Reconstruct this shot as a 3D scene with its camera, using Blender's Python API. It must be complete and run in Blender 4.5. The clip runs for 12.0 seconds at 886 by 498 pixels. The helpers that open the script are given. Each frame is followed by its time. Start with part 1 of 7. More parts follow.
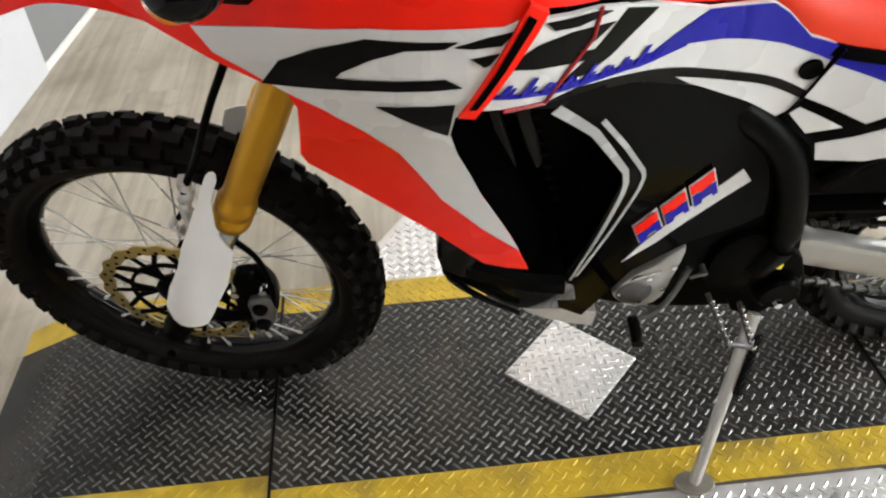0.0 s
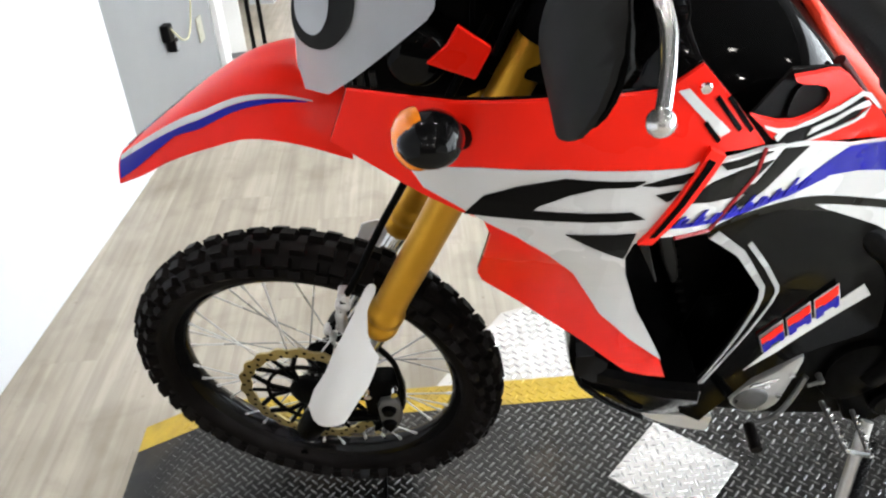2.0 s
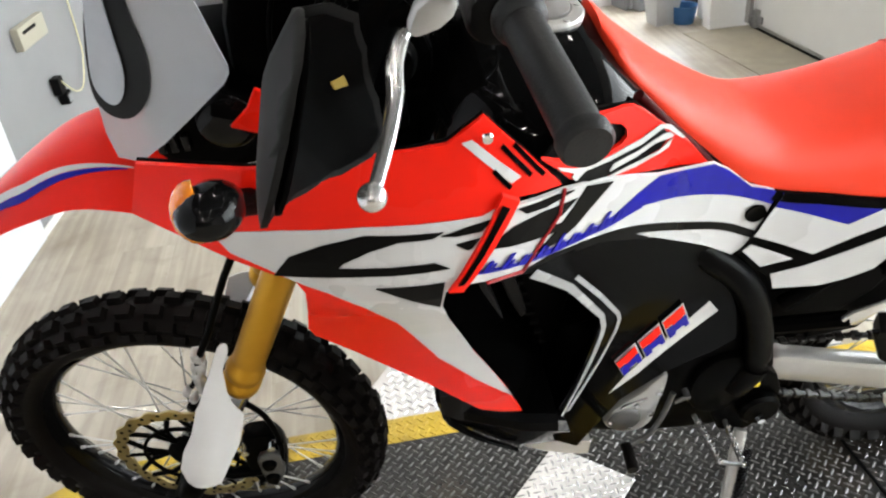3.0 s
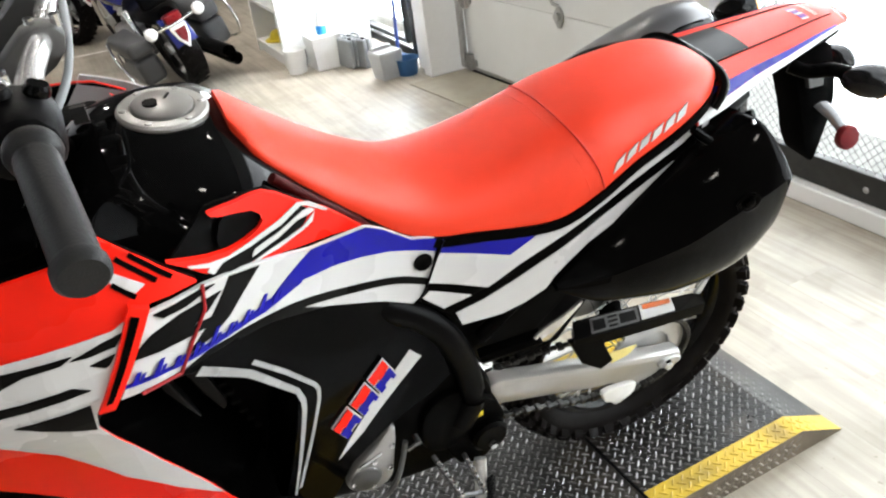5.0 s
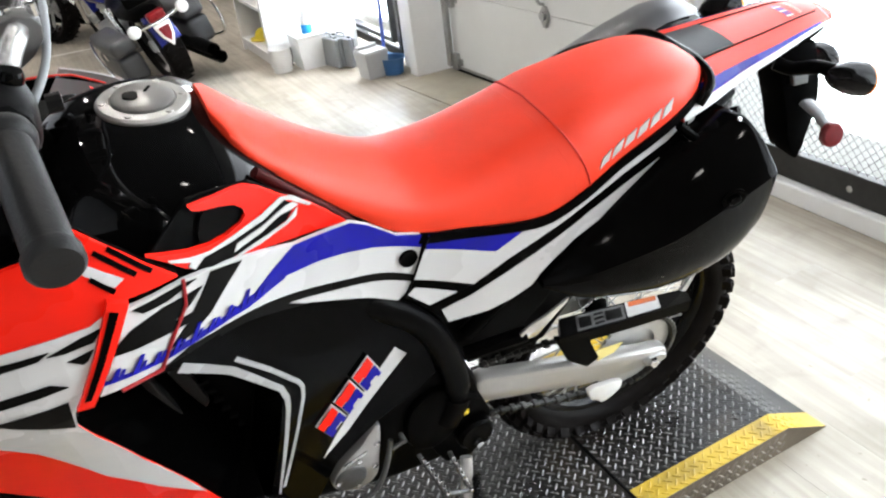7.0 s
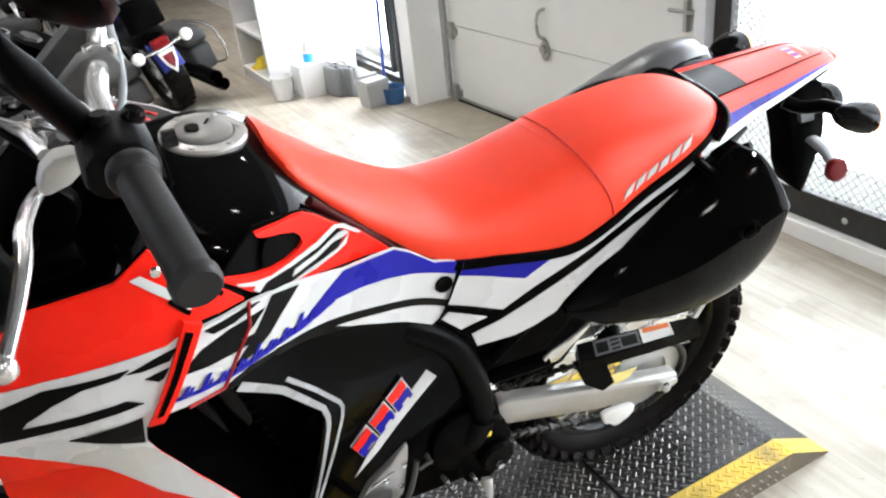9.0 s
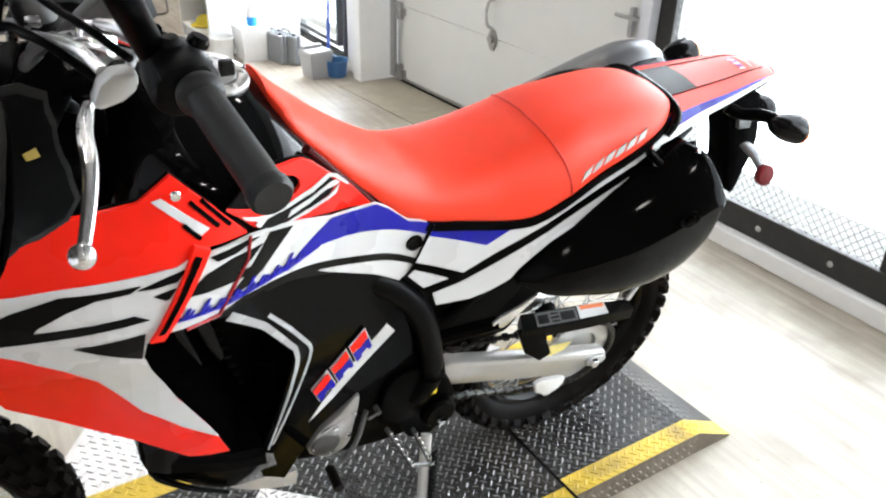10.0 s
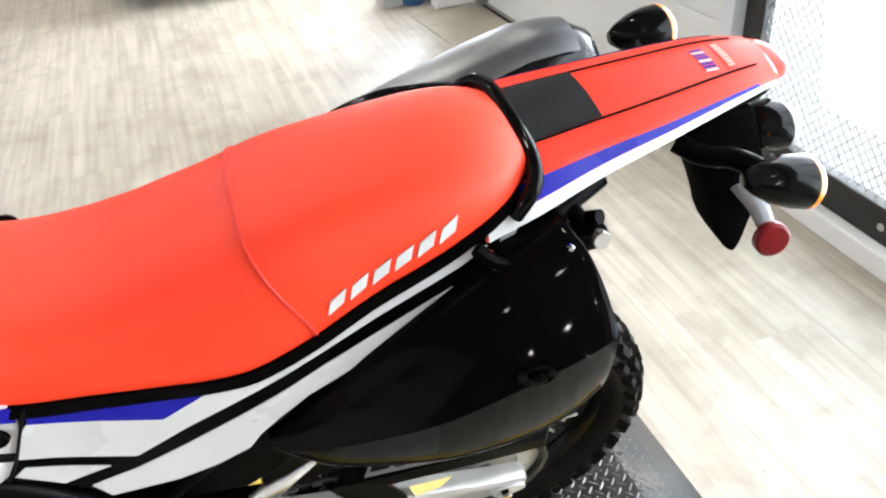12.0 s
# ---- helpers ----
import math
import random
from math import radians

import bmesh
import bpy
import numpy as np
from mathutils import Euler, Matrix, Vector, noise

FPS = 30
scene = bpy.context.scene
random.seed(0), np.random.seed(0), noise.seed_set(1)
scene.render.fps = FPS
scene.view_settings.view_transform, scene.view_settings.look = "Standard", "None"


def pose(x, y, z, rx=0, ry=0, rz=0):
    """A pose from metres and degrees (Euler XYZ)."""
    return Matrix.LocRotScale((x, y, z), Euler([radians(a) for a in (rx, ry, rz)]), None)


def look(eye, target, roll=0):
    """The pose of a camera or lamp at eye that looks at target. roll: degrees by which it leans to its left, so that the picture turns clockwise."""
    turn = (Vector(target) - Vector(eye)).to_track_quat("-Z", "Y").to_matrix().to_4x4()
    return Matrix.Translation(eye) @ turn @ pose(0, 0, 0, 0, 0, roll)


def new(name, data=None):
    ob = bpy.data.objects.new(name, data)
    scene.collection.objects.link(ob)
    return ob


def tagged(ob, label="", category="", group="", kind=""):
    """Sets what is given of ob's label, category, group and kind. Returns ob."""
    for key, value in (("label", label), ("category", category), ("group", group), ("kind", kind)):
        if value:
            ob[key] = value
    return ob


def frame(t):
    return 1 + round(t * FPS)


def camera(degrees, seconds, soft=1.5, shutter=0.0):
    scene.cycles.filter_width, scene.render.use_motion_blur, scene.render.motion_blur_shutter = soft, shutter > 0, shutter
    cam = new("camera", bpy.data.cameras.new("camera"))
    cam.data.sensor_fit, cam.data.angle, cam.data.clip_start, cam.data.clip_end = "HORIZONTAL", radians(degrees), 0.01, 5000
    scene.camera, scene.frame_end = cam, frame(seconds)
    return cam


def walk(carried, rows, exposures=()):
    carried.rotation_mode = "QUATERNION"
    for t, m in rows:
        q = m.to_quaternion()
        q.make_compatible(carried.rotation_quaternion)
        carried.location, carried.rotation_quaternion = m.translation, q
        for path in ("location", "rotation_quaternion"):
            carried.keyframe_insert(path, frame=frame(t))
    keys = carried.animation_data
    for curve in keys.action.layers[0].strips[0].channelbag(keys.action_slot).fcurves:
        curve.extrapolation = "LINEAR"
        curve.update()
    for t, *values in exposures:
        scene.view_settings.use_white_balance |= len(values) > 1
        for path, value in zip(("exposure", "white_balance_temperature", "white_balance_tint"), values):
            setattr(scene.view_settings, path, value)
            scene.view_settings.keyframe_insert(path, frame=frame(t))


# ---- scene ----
cam = camera(58.5, 12.0, soft=2.2)
PATH = [
    (0, (0.414, -1.013, 1.317), (0.533, 0.51, 0.026), -2.2),
    (0.5, (0.302, -1.023, 1.34), (0.185, 0.53, 0.085), -1.2),
    (1, (0.237, -1.038, 1.362), (0.078, 0.529, 0.13), -1.4),
    (1.5, (0.216, -1.039, 1.382), (0.134, 0.607, 0.248), -2.7),
    (2, (0.267, -1.06, 1.391), (0.313, 0.615, 0.299), -3.5),
    (2.5, (0.348, -1.065, 1.399), (0.458, 0.61, 0.312), -4.3),
    (3, (0.407, -1.056, 1.411), (0.592, 0.632, 0.356), -5.6),
    (3.5, (0.466, -1.07, 1.43), (0.818, 0.628, 0.435), -7.4),
    (5.5, (0.565, -1.113, 1.428), (1.281, 0.466, 0.431), -8.0),
    (6, (0.556, -1.106, 1.41), (1.224, 0.478, 0.389), -6.8),
    (6.5, (0.553, -1.103, 1.414), (1.237, 0.476, 0.396), -6.3),
    (7, (0.562, -1.106, 1.419), (1.286, 0.473, 0.428), -7.7),
    (7.5, (0.557, -1.111, 1.423), (1.301, 0.472, 0.453), -7.4),
    (9.5, (0.422, -1.117, 1.457), (1.224, 0.464, 0.531), -5.3),
    (10, (0.368, -1.145, 1.458), (1.318, 0.321, 0.483), 1.7),
    (10.5, (0.459, -1.14, 1.464), (1.438, 0.321, 0.513), -3.3),
    (11, (0.737, -1.081, 1.456), (1.634, 0.429, 0.498), -2.8),
    (11.5, (0.955, -1.03, 1.416), (1.588, 0.549, 0.365), -4.3),
    (12, (1.178, -0.845, 1.406), (1.645, 0.709, 0.237), -6.1),
]
EXPOSURES = [(0, -0.5, 7100, 11), (0.5, -0.14, 6950, 11), (1.0, -0.05, 6750, 10), (2.0, -0.05, 6650, 10), (3.5, -0.22, 6900, 10), (7.5, -0.22, 6600, 11), (9.5, -0.08, 6600, 11), (10.5, -0.03, 6550, 10), (11.0, 0.0, 6550, 10), (12.0, 0.04, 6550, 11)]
walk(cam, [(t, look(eye, target, roll)) for t, eye, target, roll in PATH], EXPOSURES)

# ---- light ----
world = bpy.data.worlds.new("world")
scene.world = world
world.use_nodes = True
sky = world.node_tree.nodes.new("ShaderNodeTexSky")
sky.sky_type, sky.sun_disc, sky.sun_elevation, sky.sun_rotation = "NISHITA", False, radians(35), radians(60)
world.node_tree.links.new(sky.outputs[0], world.node_tree.nodes["Background"].inputs[0])
world.node_tree.nodes["Background"].inputs[1].default_value = 0.12
EXPOSURE = 0.0
scene.view_settings.exposure = EXPOSURE
CEILING = 3.0


def area(name, eye, target, sx, sy, watts, colour=(1, 1, 1)):
    data = bpy.data.lights.new(name, "AREA")
    data.shape, data.size, data.size_y, data.energy, data.color = "RECTANGLE", sx, sy, watts, colour
    ob = new(name, data)
    ob.matrix_world = look(eye, target)
    return ob


# ---- materials ----
def mat(name, colour, rough=0.5, metal=0.0, vary=0.12, scale=30.0, bump=0.0, bscale=200.0, coat=0.0, spec=0.5, stain=0.0, rvary=0.08):
    """A painted, cast or moulded surface: grain and blotches at two scales in colour and gloss."""
    m = bpy.data.materials.new(name)
    m.use_nodes = True
    nt = m.node_tree
    b = nt.nodes["Principled BSDF"]
    b.inputs["Roughness"].default_value, b.inputs["Metallic"].default_value = rough, metal
    b.inputs["Coat Weight"].default_value, b.inputs["Specular IOR Level"].default_value = coat, spec
    b.inputs["Coat Roughness"].default_value = 0.06
    tc = nt.nodes.new("ShaderNodeTexCoord")
    n1, n2 = nt.nodes.new("ShaderNodeTexNoise"), nt.nodes.new("ShaderNodeTexNoise")
    n1.inputs["Scale"].default_value, n1.inputs["Detail"].default_value = scale, 6
    n2.inputs["Scale"].default_value, n2.inputs["Detail"].default_value = scale / 9, 4
    add = nt.nodes.new("ShaderNodeMath")
    nt.links.new(tc.outputs["Object"], n1.inputs["Vector"])
    nt.links.new(tc.outputs["Object"], n2.inputs["Vector"])
    nt.links.new(n1.outputs[0], add.inputs[0])
    nt.links.new(n2.outputs[0], add.inputs[1])
    ramp = nt.nodes.new("ShaderNodeMapRange")
    ramp.inputs[1].default_value, ramp.inputs[2].default_value = 0.6, 1.4
    ramp.inputs[3].default_value, ramp.inputs[4].default_value = 1 - vary, 1 + vary
    nt.links.new(add.outputs[0], ramp.inputs[0])
    mul = nt.nodes.new("ShaderNodeVectorMath")
    mul.operation = "SCALE"
    mul.inputs[0].default_value = colour
    nt.links.new(ramp.outputs[0], mul.inputs["Scale"])
    out = mul.outputs[0]
    if stain:
        n3 = nt.nodes.new("ShaderNodeTexNoise")
        n3.inputs["Scale"].default_value, n3.inputs["Detail"].default_value = scale / 4, 9
        nt.links.new(tc.outputs["Object"], n3.inputs["Vector"])
        cut = nt.nodes.new("ShaderNodeMapRange")
        cut.inputs[1].default_value, cut.inputs[2].default_value, cut.inputs[4].default_value = 0.52, 0.66, stain
        nt.links.new(n3.outputs[0], cut.inputs[0])
        mix = nt.nodes.new("ShaderNodeMix")
        mix.data_type = "RGBA"
        nt.links.new(cut.outputs[0], mix.inputs["Factor"])
        nt.links.new(out, mix.inputs["A"])
        mix.inputs["B"].default_value = (0.06, 0.045, 0.03, 1)
        out = mix.outputs["Result"]
    nt.links.new(out, b.inputs["Base Color"])
    rr = nt.nodes.new("ShaderNodeMapRange")
    rr.inputs[1].default_value, rr.inputs[2].default_value = 0.3, 0.7
    rr.inputs[3].default_value, rr.inputs[4].default_value = max(0.02, rough - rvary), min(1, rough + rvary)
    nt.links.new(n2.outputs[0], rr.inputs[0])
    nt.links.new(rr.outputs[0], b.inputs["Roughness"])
    if bump:
        n4, bp = nt.nodes.new("ShaderNodeTexNoise"), nt.nodes.new("ShaderNodeBump")
        n4.inputs["Scale"].default_value, n4.inputs["Detail"].default_value = bscale, 5
        bp.inputs["Strength"].default_value, bp.inputs["Distance"].default_value = bump, 0.002
        nt.links.new(tc.outputs["Object"], n4.inputs["Vector"])
        nt.links.new(n4.outputs[0], bp.inputs["Height"])
        nt.links.new(bp.outputs[0], b.inputs["Normal"])
    return m


def glow(name, colour, strength):
    m = bpy.data.materials.new(name)
    m.use_nodes = True
    b = m.node_tree.nodes["Principled BSDF"]
    b.inputs["Base Color"].default_value = (*colour, 1)
    b.inputs["Emission Color"].default_value = (*colour, 1)
    b.inputs["Emission Strength"].default_value = strength
    return m


def clear(name, colour, rough, through_part):
    """Clear or smoked plastic and glass."""
    m = mat(name, colour, rough, vary=0.04)
    m.node_tree.nodes["Principled BSDF"].inputs["Transmission Weight"].default_value = through_part
    m.node_tree.nodes["Principled BSDF"].inputs["IOR"].default_value = 1.2
    return m


def planks_mat():
    """Printed vinyl planks: grain along y, each plank with a tone of its own."""
    m = mat("vinyl_planks", (0.5, 0.5, 0.5), 0.38)
    nt = m.node_tree
    b = nt.nodes["Principled BSDF"]
    tc = nt.nodes.new("ShaderNodeTexCoord")
    info = nt.nodes.new("ShaderNodeObjectInfo")
    shift = nt.nodes.new("ShaderNodeVectorMath")
    shift.operation = "MULTIPLY_ADD"
    shift.inputs[1].default_value = (13.0, 0.55, 1.0)
    off = nt.nodes.new("ShaderNodeVectorMath")
    off.operation = "SCALE"
    off.inputs[0].default_value = (37.0, 19.0, 0.0)
    nt.links.new(info.outputs["Random"], off.inputs["Scale"])
    nt.links.new(tc.outputs["Object"], shift.inputs[0])
    nt.links.new(off.outputs[0], shift.inputs[2])
    grain, cloud = nt.nodes.new("ShaderNodeTexNoise"), nt.nodes.new("ShaderNodeTexNoise")
    grain.inputs["Scale"].default_value, grain.inputs["Detail"].default_value, grain.inputs["Distortion"].default_value = 3.0, 5, 0.0
    cloud.inputs["Scale"].default_value, cloud.inputs["Detail"].default_value = 1.3, 3
    nt.links.new(shift.outputs[0], grain.inputs["Vector"])
    nt.links.new(shift.outputs[0], cloud.inputs["Vector"])
    r1, r2 = nt.nodes.new("ShaderNodeValToRGB"), nt.nodes.new("ShaderNodeValToRGB")
    r1.color_ramp.elements[0].position, r1.color_ramp.elements[1].position = 0.40, 0.62
    r1.color_ramp.elements[0].color, r1.color_ramp.elements[1].color = (0.29, 0.252, 0.197, 1), (0.445, 0.40, 0.325, 1)
    r2.color_ramp.elements[0].position, r2.color_ramp.elements[1].position = 0.35, 0.7
    r2.color_ramp.elements[0].color, r2.color_ramp.elements[1].color = (0.30, 0.27, 0.222, 1), (0.485, 0.45, 0.385, 1)
    nt.links.new(grain.outputs[0], r1.inputs[0])
    nt.links.new(cloud.outputs[0], r2.inputs[0])
    mix = nt.nodes.new("ShaderNodeMix")
    mix.data_type = "RGBA"
    mix.inputs["Factor"].default_value = 0.5
    nt.links.new(r1.outputs[0], mix.inputs["A"])
    nt.links.new(r2.outputs[0], mix.inputs["B"])
    tone = nt.nodes.new("ShaderNodeMapRange")
    tone.inputs[3].default_value, tone.inputs[4].default_value = 0.95, 1.05
    nt.links.new(info.outputs["Random"], tone.inputs[0])
    sc = nt.nodes.new("ShaderNodeVectorMath")
    sc.operation = "SCALE"
    nt.links.new(mix.outputs["Result"], sc.inputs[0])
    nt.links.new(tone.outputs[0], sc.inputs["Scale"])
    # smudges and specks trodden in across the planks
    geo = nt.nodes.new("ShaderNodeNewGeometry")
    smudge, speck, scuff = (nt.nodes.new("ShaderNodeTexNoise") for _ in range(3))
    scuff.inputs["Scale"].default_value, scuff.inputs["Detail"].default_value, scuff.inputs["Distortion"].default_value = 8.0, 8, 0.6
    smudge.inputs["Scale"].default_value, smudge.inputs["Detail"].default_value = 2.2, 6
    speck.inputs["Scale"].default_value, speck.inputs["Detail"].default_value = 48.0, 2
    out = sc.outputs[0]
    for node, lo, hi, amount in ((smudge, 0.48, 0.70, 0.5), (scuff, 0.52, 0.74, 0.34), (speck, 0.70, 0.76, 0.5)):
        nt.links.new(geo.outputs["Position"], node.inputs["Vector"])
        cut = nt.nodes.new("ShaderNodeMapRange")
        cut.inputs[1].default_value, cut.inputs[2].default_value, cut.inputs[4].default_value = lo, hi, amount
        nt.links.new(node.outputs[0], cut.inputs[0])
        dirt = nt.nodes.new("ShaderNodeMix")
        dirt.data_type = "RGBA"
        nt.links.new(cut.outputs[0], dirt.inputs["Factor"])
        nt.links.new(out, dirt.inputs["A"])
        dirt.inputs["B"].default_value = (0.15, 0.12, 0.08, 1)
        out = dirt.outputs["Result"]
    nt.links.new(out, b.inputs["Base Color"])
    return m


PLANKS = planks_mat()
WALL_WHITE = mat("white_wall_paint", (0.64, 0.655, 0.69), 0.45, vary=0.03, scale=12, bump=0.05, bscale=90)
WALL_GREY = mat("grey_wall_paint", (0.21, 0.213, 0.22), 0.6, vary=0.04, scale=10, bump=0.08, bscale=120)
TRIM_WHITE = mat("white_trim", (0.78, 0.78, 0.77), 0.35, vary=0.03)
# Unseen ceiling and outer walls, coloured dark so black gloss reflects little.
CEIL = mat("ceiling_dark_paint", (0.045, 0.045, 0.047), 0.85, vary=0.15)
WALL_DARK = mat("dark_outer_wall", (0.10, 0.10, 0.105), 0.7, vary=0.1)
DOOR_WHITE = mat("garage_door_paint", (0.66, 0.665, 0.64), 0.5, vary=0.03, scale=8, bump=0.1, bscale=60)
DARK_METAL = mat("dark_metal", (0.035, 0.034, 0.033), 0.45, 0.6, vary=0.3)
GALV = mat("galvanised_steel", (0.42, 0.42, 0.41), 0.42, 0.9, vary=0.2)
PLATE = mat("dark_tread_plate", (0.013, 0.0120, 0.0112), 0.42, 0.5, vary=0.55, scale=26, bump=0.12, bscale=160, stain=0.42, rvary=0.14)
# Lugs brighter than the plate: worn tops, plus highlights put into the colour.
LUG = mat("worn_lit_tread_lugs", (0.13, 0.128, 0.126), 0.34, 0.8, vary=0.55, scale=40, rvary=0.12)
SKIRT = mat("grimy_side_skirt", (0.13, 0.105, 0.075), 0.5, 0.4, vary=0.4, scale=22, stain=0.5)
PLATE_BRIGHT = mat("bright_tread_plate", (0.56, 0.55, 0.54), 0.42, 0.4, vary=0.16, scale=30, bump=0.1, stain=0.12, rvary=0.12)
LUG_BRIGHT = mat("bright_tread_lugs", (0.74, 0.735, 0.73), 0.25, 0.7, vary=0.2)
SKIRT_LUG = mat("skirt_lugs", (0.24, 0.22, 0.19), 0.4, 0.5, vary=0.3)
YELLOW = mat("worn_yellow_paint", (0.52, 0.35, 0.02), 0.5, 0.0, vary=0.2, scale=35, bump=0.12, stain=0.55)
GREY_PLASTIC = mat("grey_plastic", (0.22, 0.23, 0.24), 0.45, vary=0.08, bump=0.1)
LIGHT_GREY = mat("light_grey_plastic", (0.42, 0.43, 0.44), 0.45, vary=0.06)
WHITE_PLASTIC = mat("white_plastic", (0.78, 0.78, 0.77), 0.35, vary=0.04)
BLUE_PLASTIC = mat("blue_plastic", (0.02, 0.09, 0.22), 0.45, vary=0.1)
BRIGHT_BLUE = mat("bright_blue_liquid", (0.02, 0.30, 0.75), 0.3, vary=0.1)
YELLOW_FELT = mat("yellow_plastic", (0.72, 0.55, 0.03), 0.5, vary=0.12)
BLACK_PLASTIC = mat("black_plastic", (0.004, 0.004, 0.0043), 0.42, vary=0.2, bump=0.15, bscale=500, spec=0.06)
BEIGE = mat("beige_plastic", (0.36, 0.34, 0.27), 0.5, vary=0.05)
MORTAR = mat("threshold_concrete", (0.30, 0.27, 0.21), 0.55, vary=0.2, scale=14, stain=0.2)
GLASS = clear("window_glass", (0.95, 0.97, 0.97), 0.02, 1.0)


# ---- mesh helpers ----
def mesh_of(bm, material, smooth=None):
    me = bpy.data.meshes.new("mesh")
    bm.to_mesh(me)
    bm.free()
    me.materials.append(material)
    if smooth:
        for p in me.polygons:
            p.use_smooth = True
        me.set_sharp_from_angle(angle=radians(smooth))
    return me


def part(name, bm, material, parent=None, label="", smooth=None):
    """Links a bmesh as one mesh object, under a thing or a part if one is given."""
    ob = new(name, mesh_of(bm, material, smooth))
    ob.parent = parent
    if label:
        ob["label"] = label
    return ob


def root(name, m, label, category, group="", kind=""):
    ob = new(name)
    ob.matrix_world = m
    return tagged(ob, label, category, group, kind)


def box(bm, x0, x1, y0, y1, z0, z1, bevel=0.0, m=None, seg=2):
    """Adds a bevelled box to bm."""
    b = bmesh.new()
    r = bmesh.ops.create_cube(b, size=1)
    bmesh.ops.scale(b, verts=b.verts, vec=(x1 - x0, y1 - y0, z1 - z0))
    bmesh.ops.translate(b, verts=b.verts, vec=((x0 + x1) / 2, (y0 + y1) / 2, (z0 + z1) / 2))
    if bevel:
        bmesh.ops.bevel(b, geom=b.edges[:], offset=bevel, segments=seg, affect="EDGES", profile=0.5)
    return merge(bm, b, m)


def merge(bm, b, m=None):
    if m is not None:
        bmesh.ops.transform(b, matrix=m, verts=b.verts)
    me = bpy.data.meshes.new("scrap")
    b.to_mesh(me)
    b.free()
    bm.from_mesh(me)
    bpy.data.meshes.remove(me)
    return bm


def boxed(*a, **k):
    return box(bmesh.new(), *a, **k)


def revolve(profile, n=32, m=None, bm=None):
    """Turns a profile of (radius, height) round z; closed ends where the radius is 0."""
    b = bmesh.new()
    rings = []
    for r, z in profile:
        if r < 1e-6:
            rings.append([b.verts.new((0, 0, z))])
        else:
            rings.append([b.verts.new((r * math.cos(2 * math.pi * k / n), r * math.sin(2 * math.pi * k / n), z)) for k in range(n)])
    for a, c in zip(rings, rings[1:]):
        for k in range(n):
            q = [a[k % len(a)], a[(k + 1) % n % len(a)], c[(k + 1) % n % len(c)], c[k % len(c)]]
            q = [v for i, v in enumerate(q) if v not in q[:i]]
            if len(q) > 2:
                b.faces.new(q)
    bmesh.ops.recalc_face_normals(b, faces=b.faces)
    return merge(bm if bm is not None else bmesh.new(), b, m)


def smooth_path(pts, n=6):
    """Catmull-Rom through the points."""
    p = [Vector(q) for q in pts]
    p = [2 * p[0] - p[1], *p, 2 * p[-1] - p[-2]]
    out = []
    for a, b, c, d in zip(p, p[1:], p[2:], p[3:]):
        for k in range(n):
            t = k / n
            out.append(0.5 * ((2 * b) + (c - a) * t + (2 * a - 5 * b + 4 * c - d) * t * t + (3 * b - a - 3 * c + d) * t ** 3))
    out.append(p[-2])
    return out


def tube(pts, r, n=10, bm=None, flat=1.0, up=(0, 0, 1)):
    """A round or flattened bar along a path; r may be one radius or one for each point."""
    bm = bm if bm is not None else bmesh.new()
    rs = r if isinstance(r, (list, tuple)) else [r] * len(pts)
    rings = []
    pts = [Vector(q) for q in pts]
    for k, q in enumerate(pts):
        d = (pts[min(k + 1, len(pts) - 1)] - pts[max(k - 1, 0)]).normalized()
        s = d.cross(Vector(up))
        if s.length < 1e-3:
            s = d.cross(Vector((1, 0, 0)))
        s.normalize()
        t = s.cross(d)
        rings.append([bm.verts.new(q + rs[k] * (math.cos(a) * s + flat * math.sin(a) * t)) for a in (2 * math.pi * j / n for j in range(n))])
    for a, c in zip(rings, rings[1:]):
        for j in range(n):
            bm.faces.new((a[j], a[(j + 1) % n], c[(j + 1) % n], c[j]))
    bm.faces.new(rings[0][::-1])
    bm.faces.new(rings[-1])
    return bm


def prism(outline, z0, z1, m=None, bm=None, bevel=0.0):
    """A flat outline in xy, raised from z0 to z1."""
    b = bmesh.new()
    f = b.faces.new([b.verts.new((x, y, z0)) for x, y in outline])
    r = bmesh.ops.extrude_face_region(b, geom=[f])
    bmesh.ops.translate(b, verts=[v for v in r["geom"] if isinstance(v, bmesh.types.BMVert)], vec=(0, 0, z1 - z0))
    bmesh.ops.recalc_face_normals(b, faces=b.faces)
    if bevel:
        bmesh.ops.bevel(b, geom=[e for e in b.edges if e.calc_face_angle(0) > 0.5], offset=bevel, segments=2, affect="EDGES", profile=0.5)
    return merge(bm if bm is not None else bmesh.new(), b, m)


def rounded(pts, rounds=2, keep=0.25):
    """Cuts the corners of a closed outline."""
    for _ in range(rounds):
        out = []
        for (x0, y0), (x1, y1) in zip(pts, pts[1:] + pts[:1]):
            out += [(x0 + keep * (x1 - x0), y0 + keep * (y1 - y0)), (x1 - keep * (x1 - x0), y1 - keep * (y1 - y0))]
        pts = out
    return pts


ALONG_Y = Matrix.Rotation(radians(-90), 4, "X")  # takes z to y
ALONG_X = Matrix.Rotation(radians(90), 4, "Y")  # takes z to x

# ---- setting ----
WEST, EAST, NORTH, SOUTH = -0.84, 2.74, 9.0, -8.0
structure = dict(kind="structure")
floor = tagged(part("floor", boxed(-5, 2.88, SOUTH - 0.2, NORTH + 0.2, -0.06, -0.004), PLANKS), "worn grey-brown wood-look vinyl plank floor", "floor", **structure)
ceiling = tagged(part("ceiling", boxed(-5, 6, SOUTH - 0.2, NORTH + 0.2, CEILING, CEILING + 0.1), CEIL), "dark painted workshop ceiling with small round lamps", "ceiling", **structure)

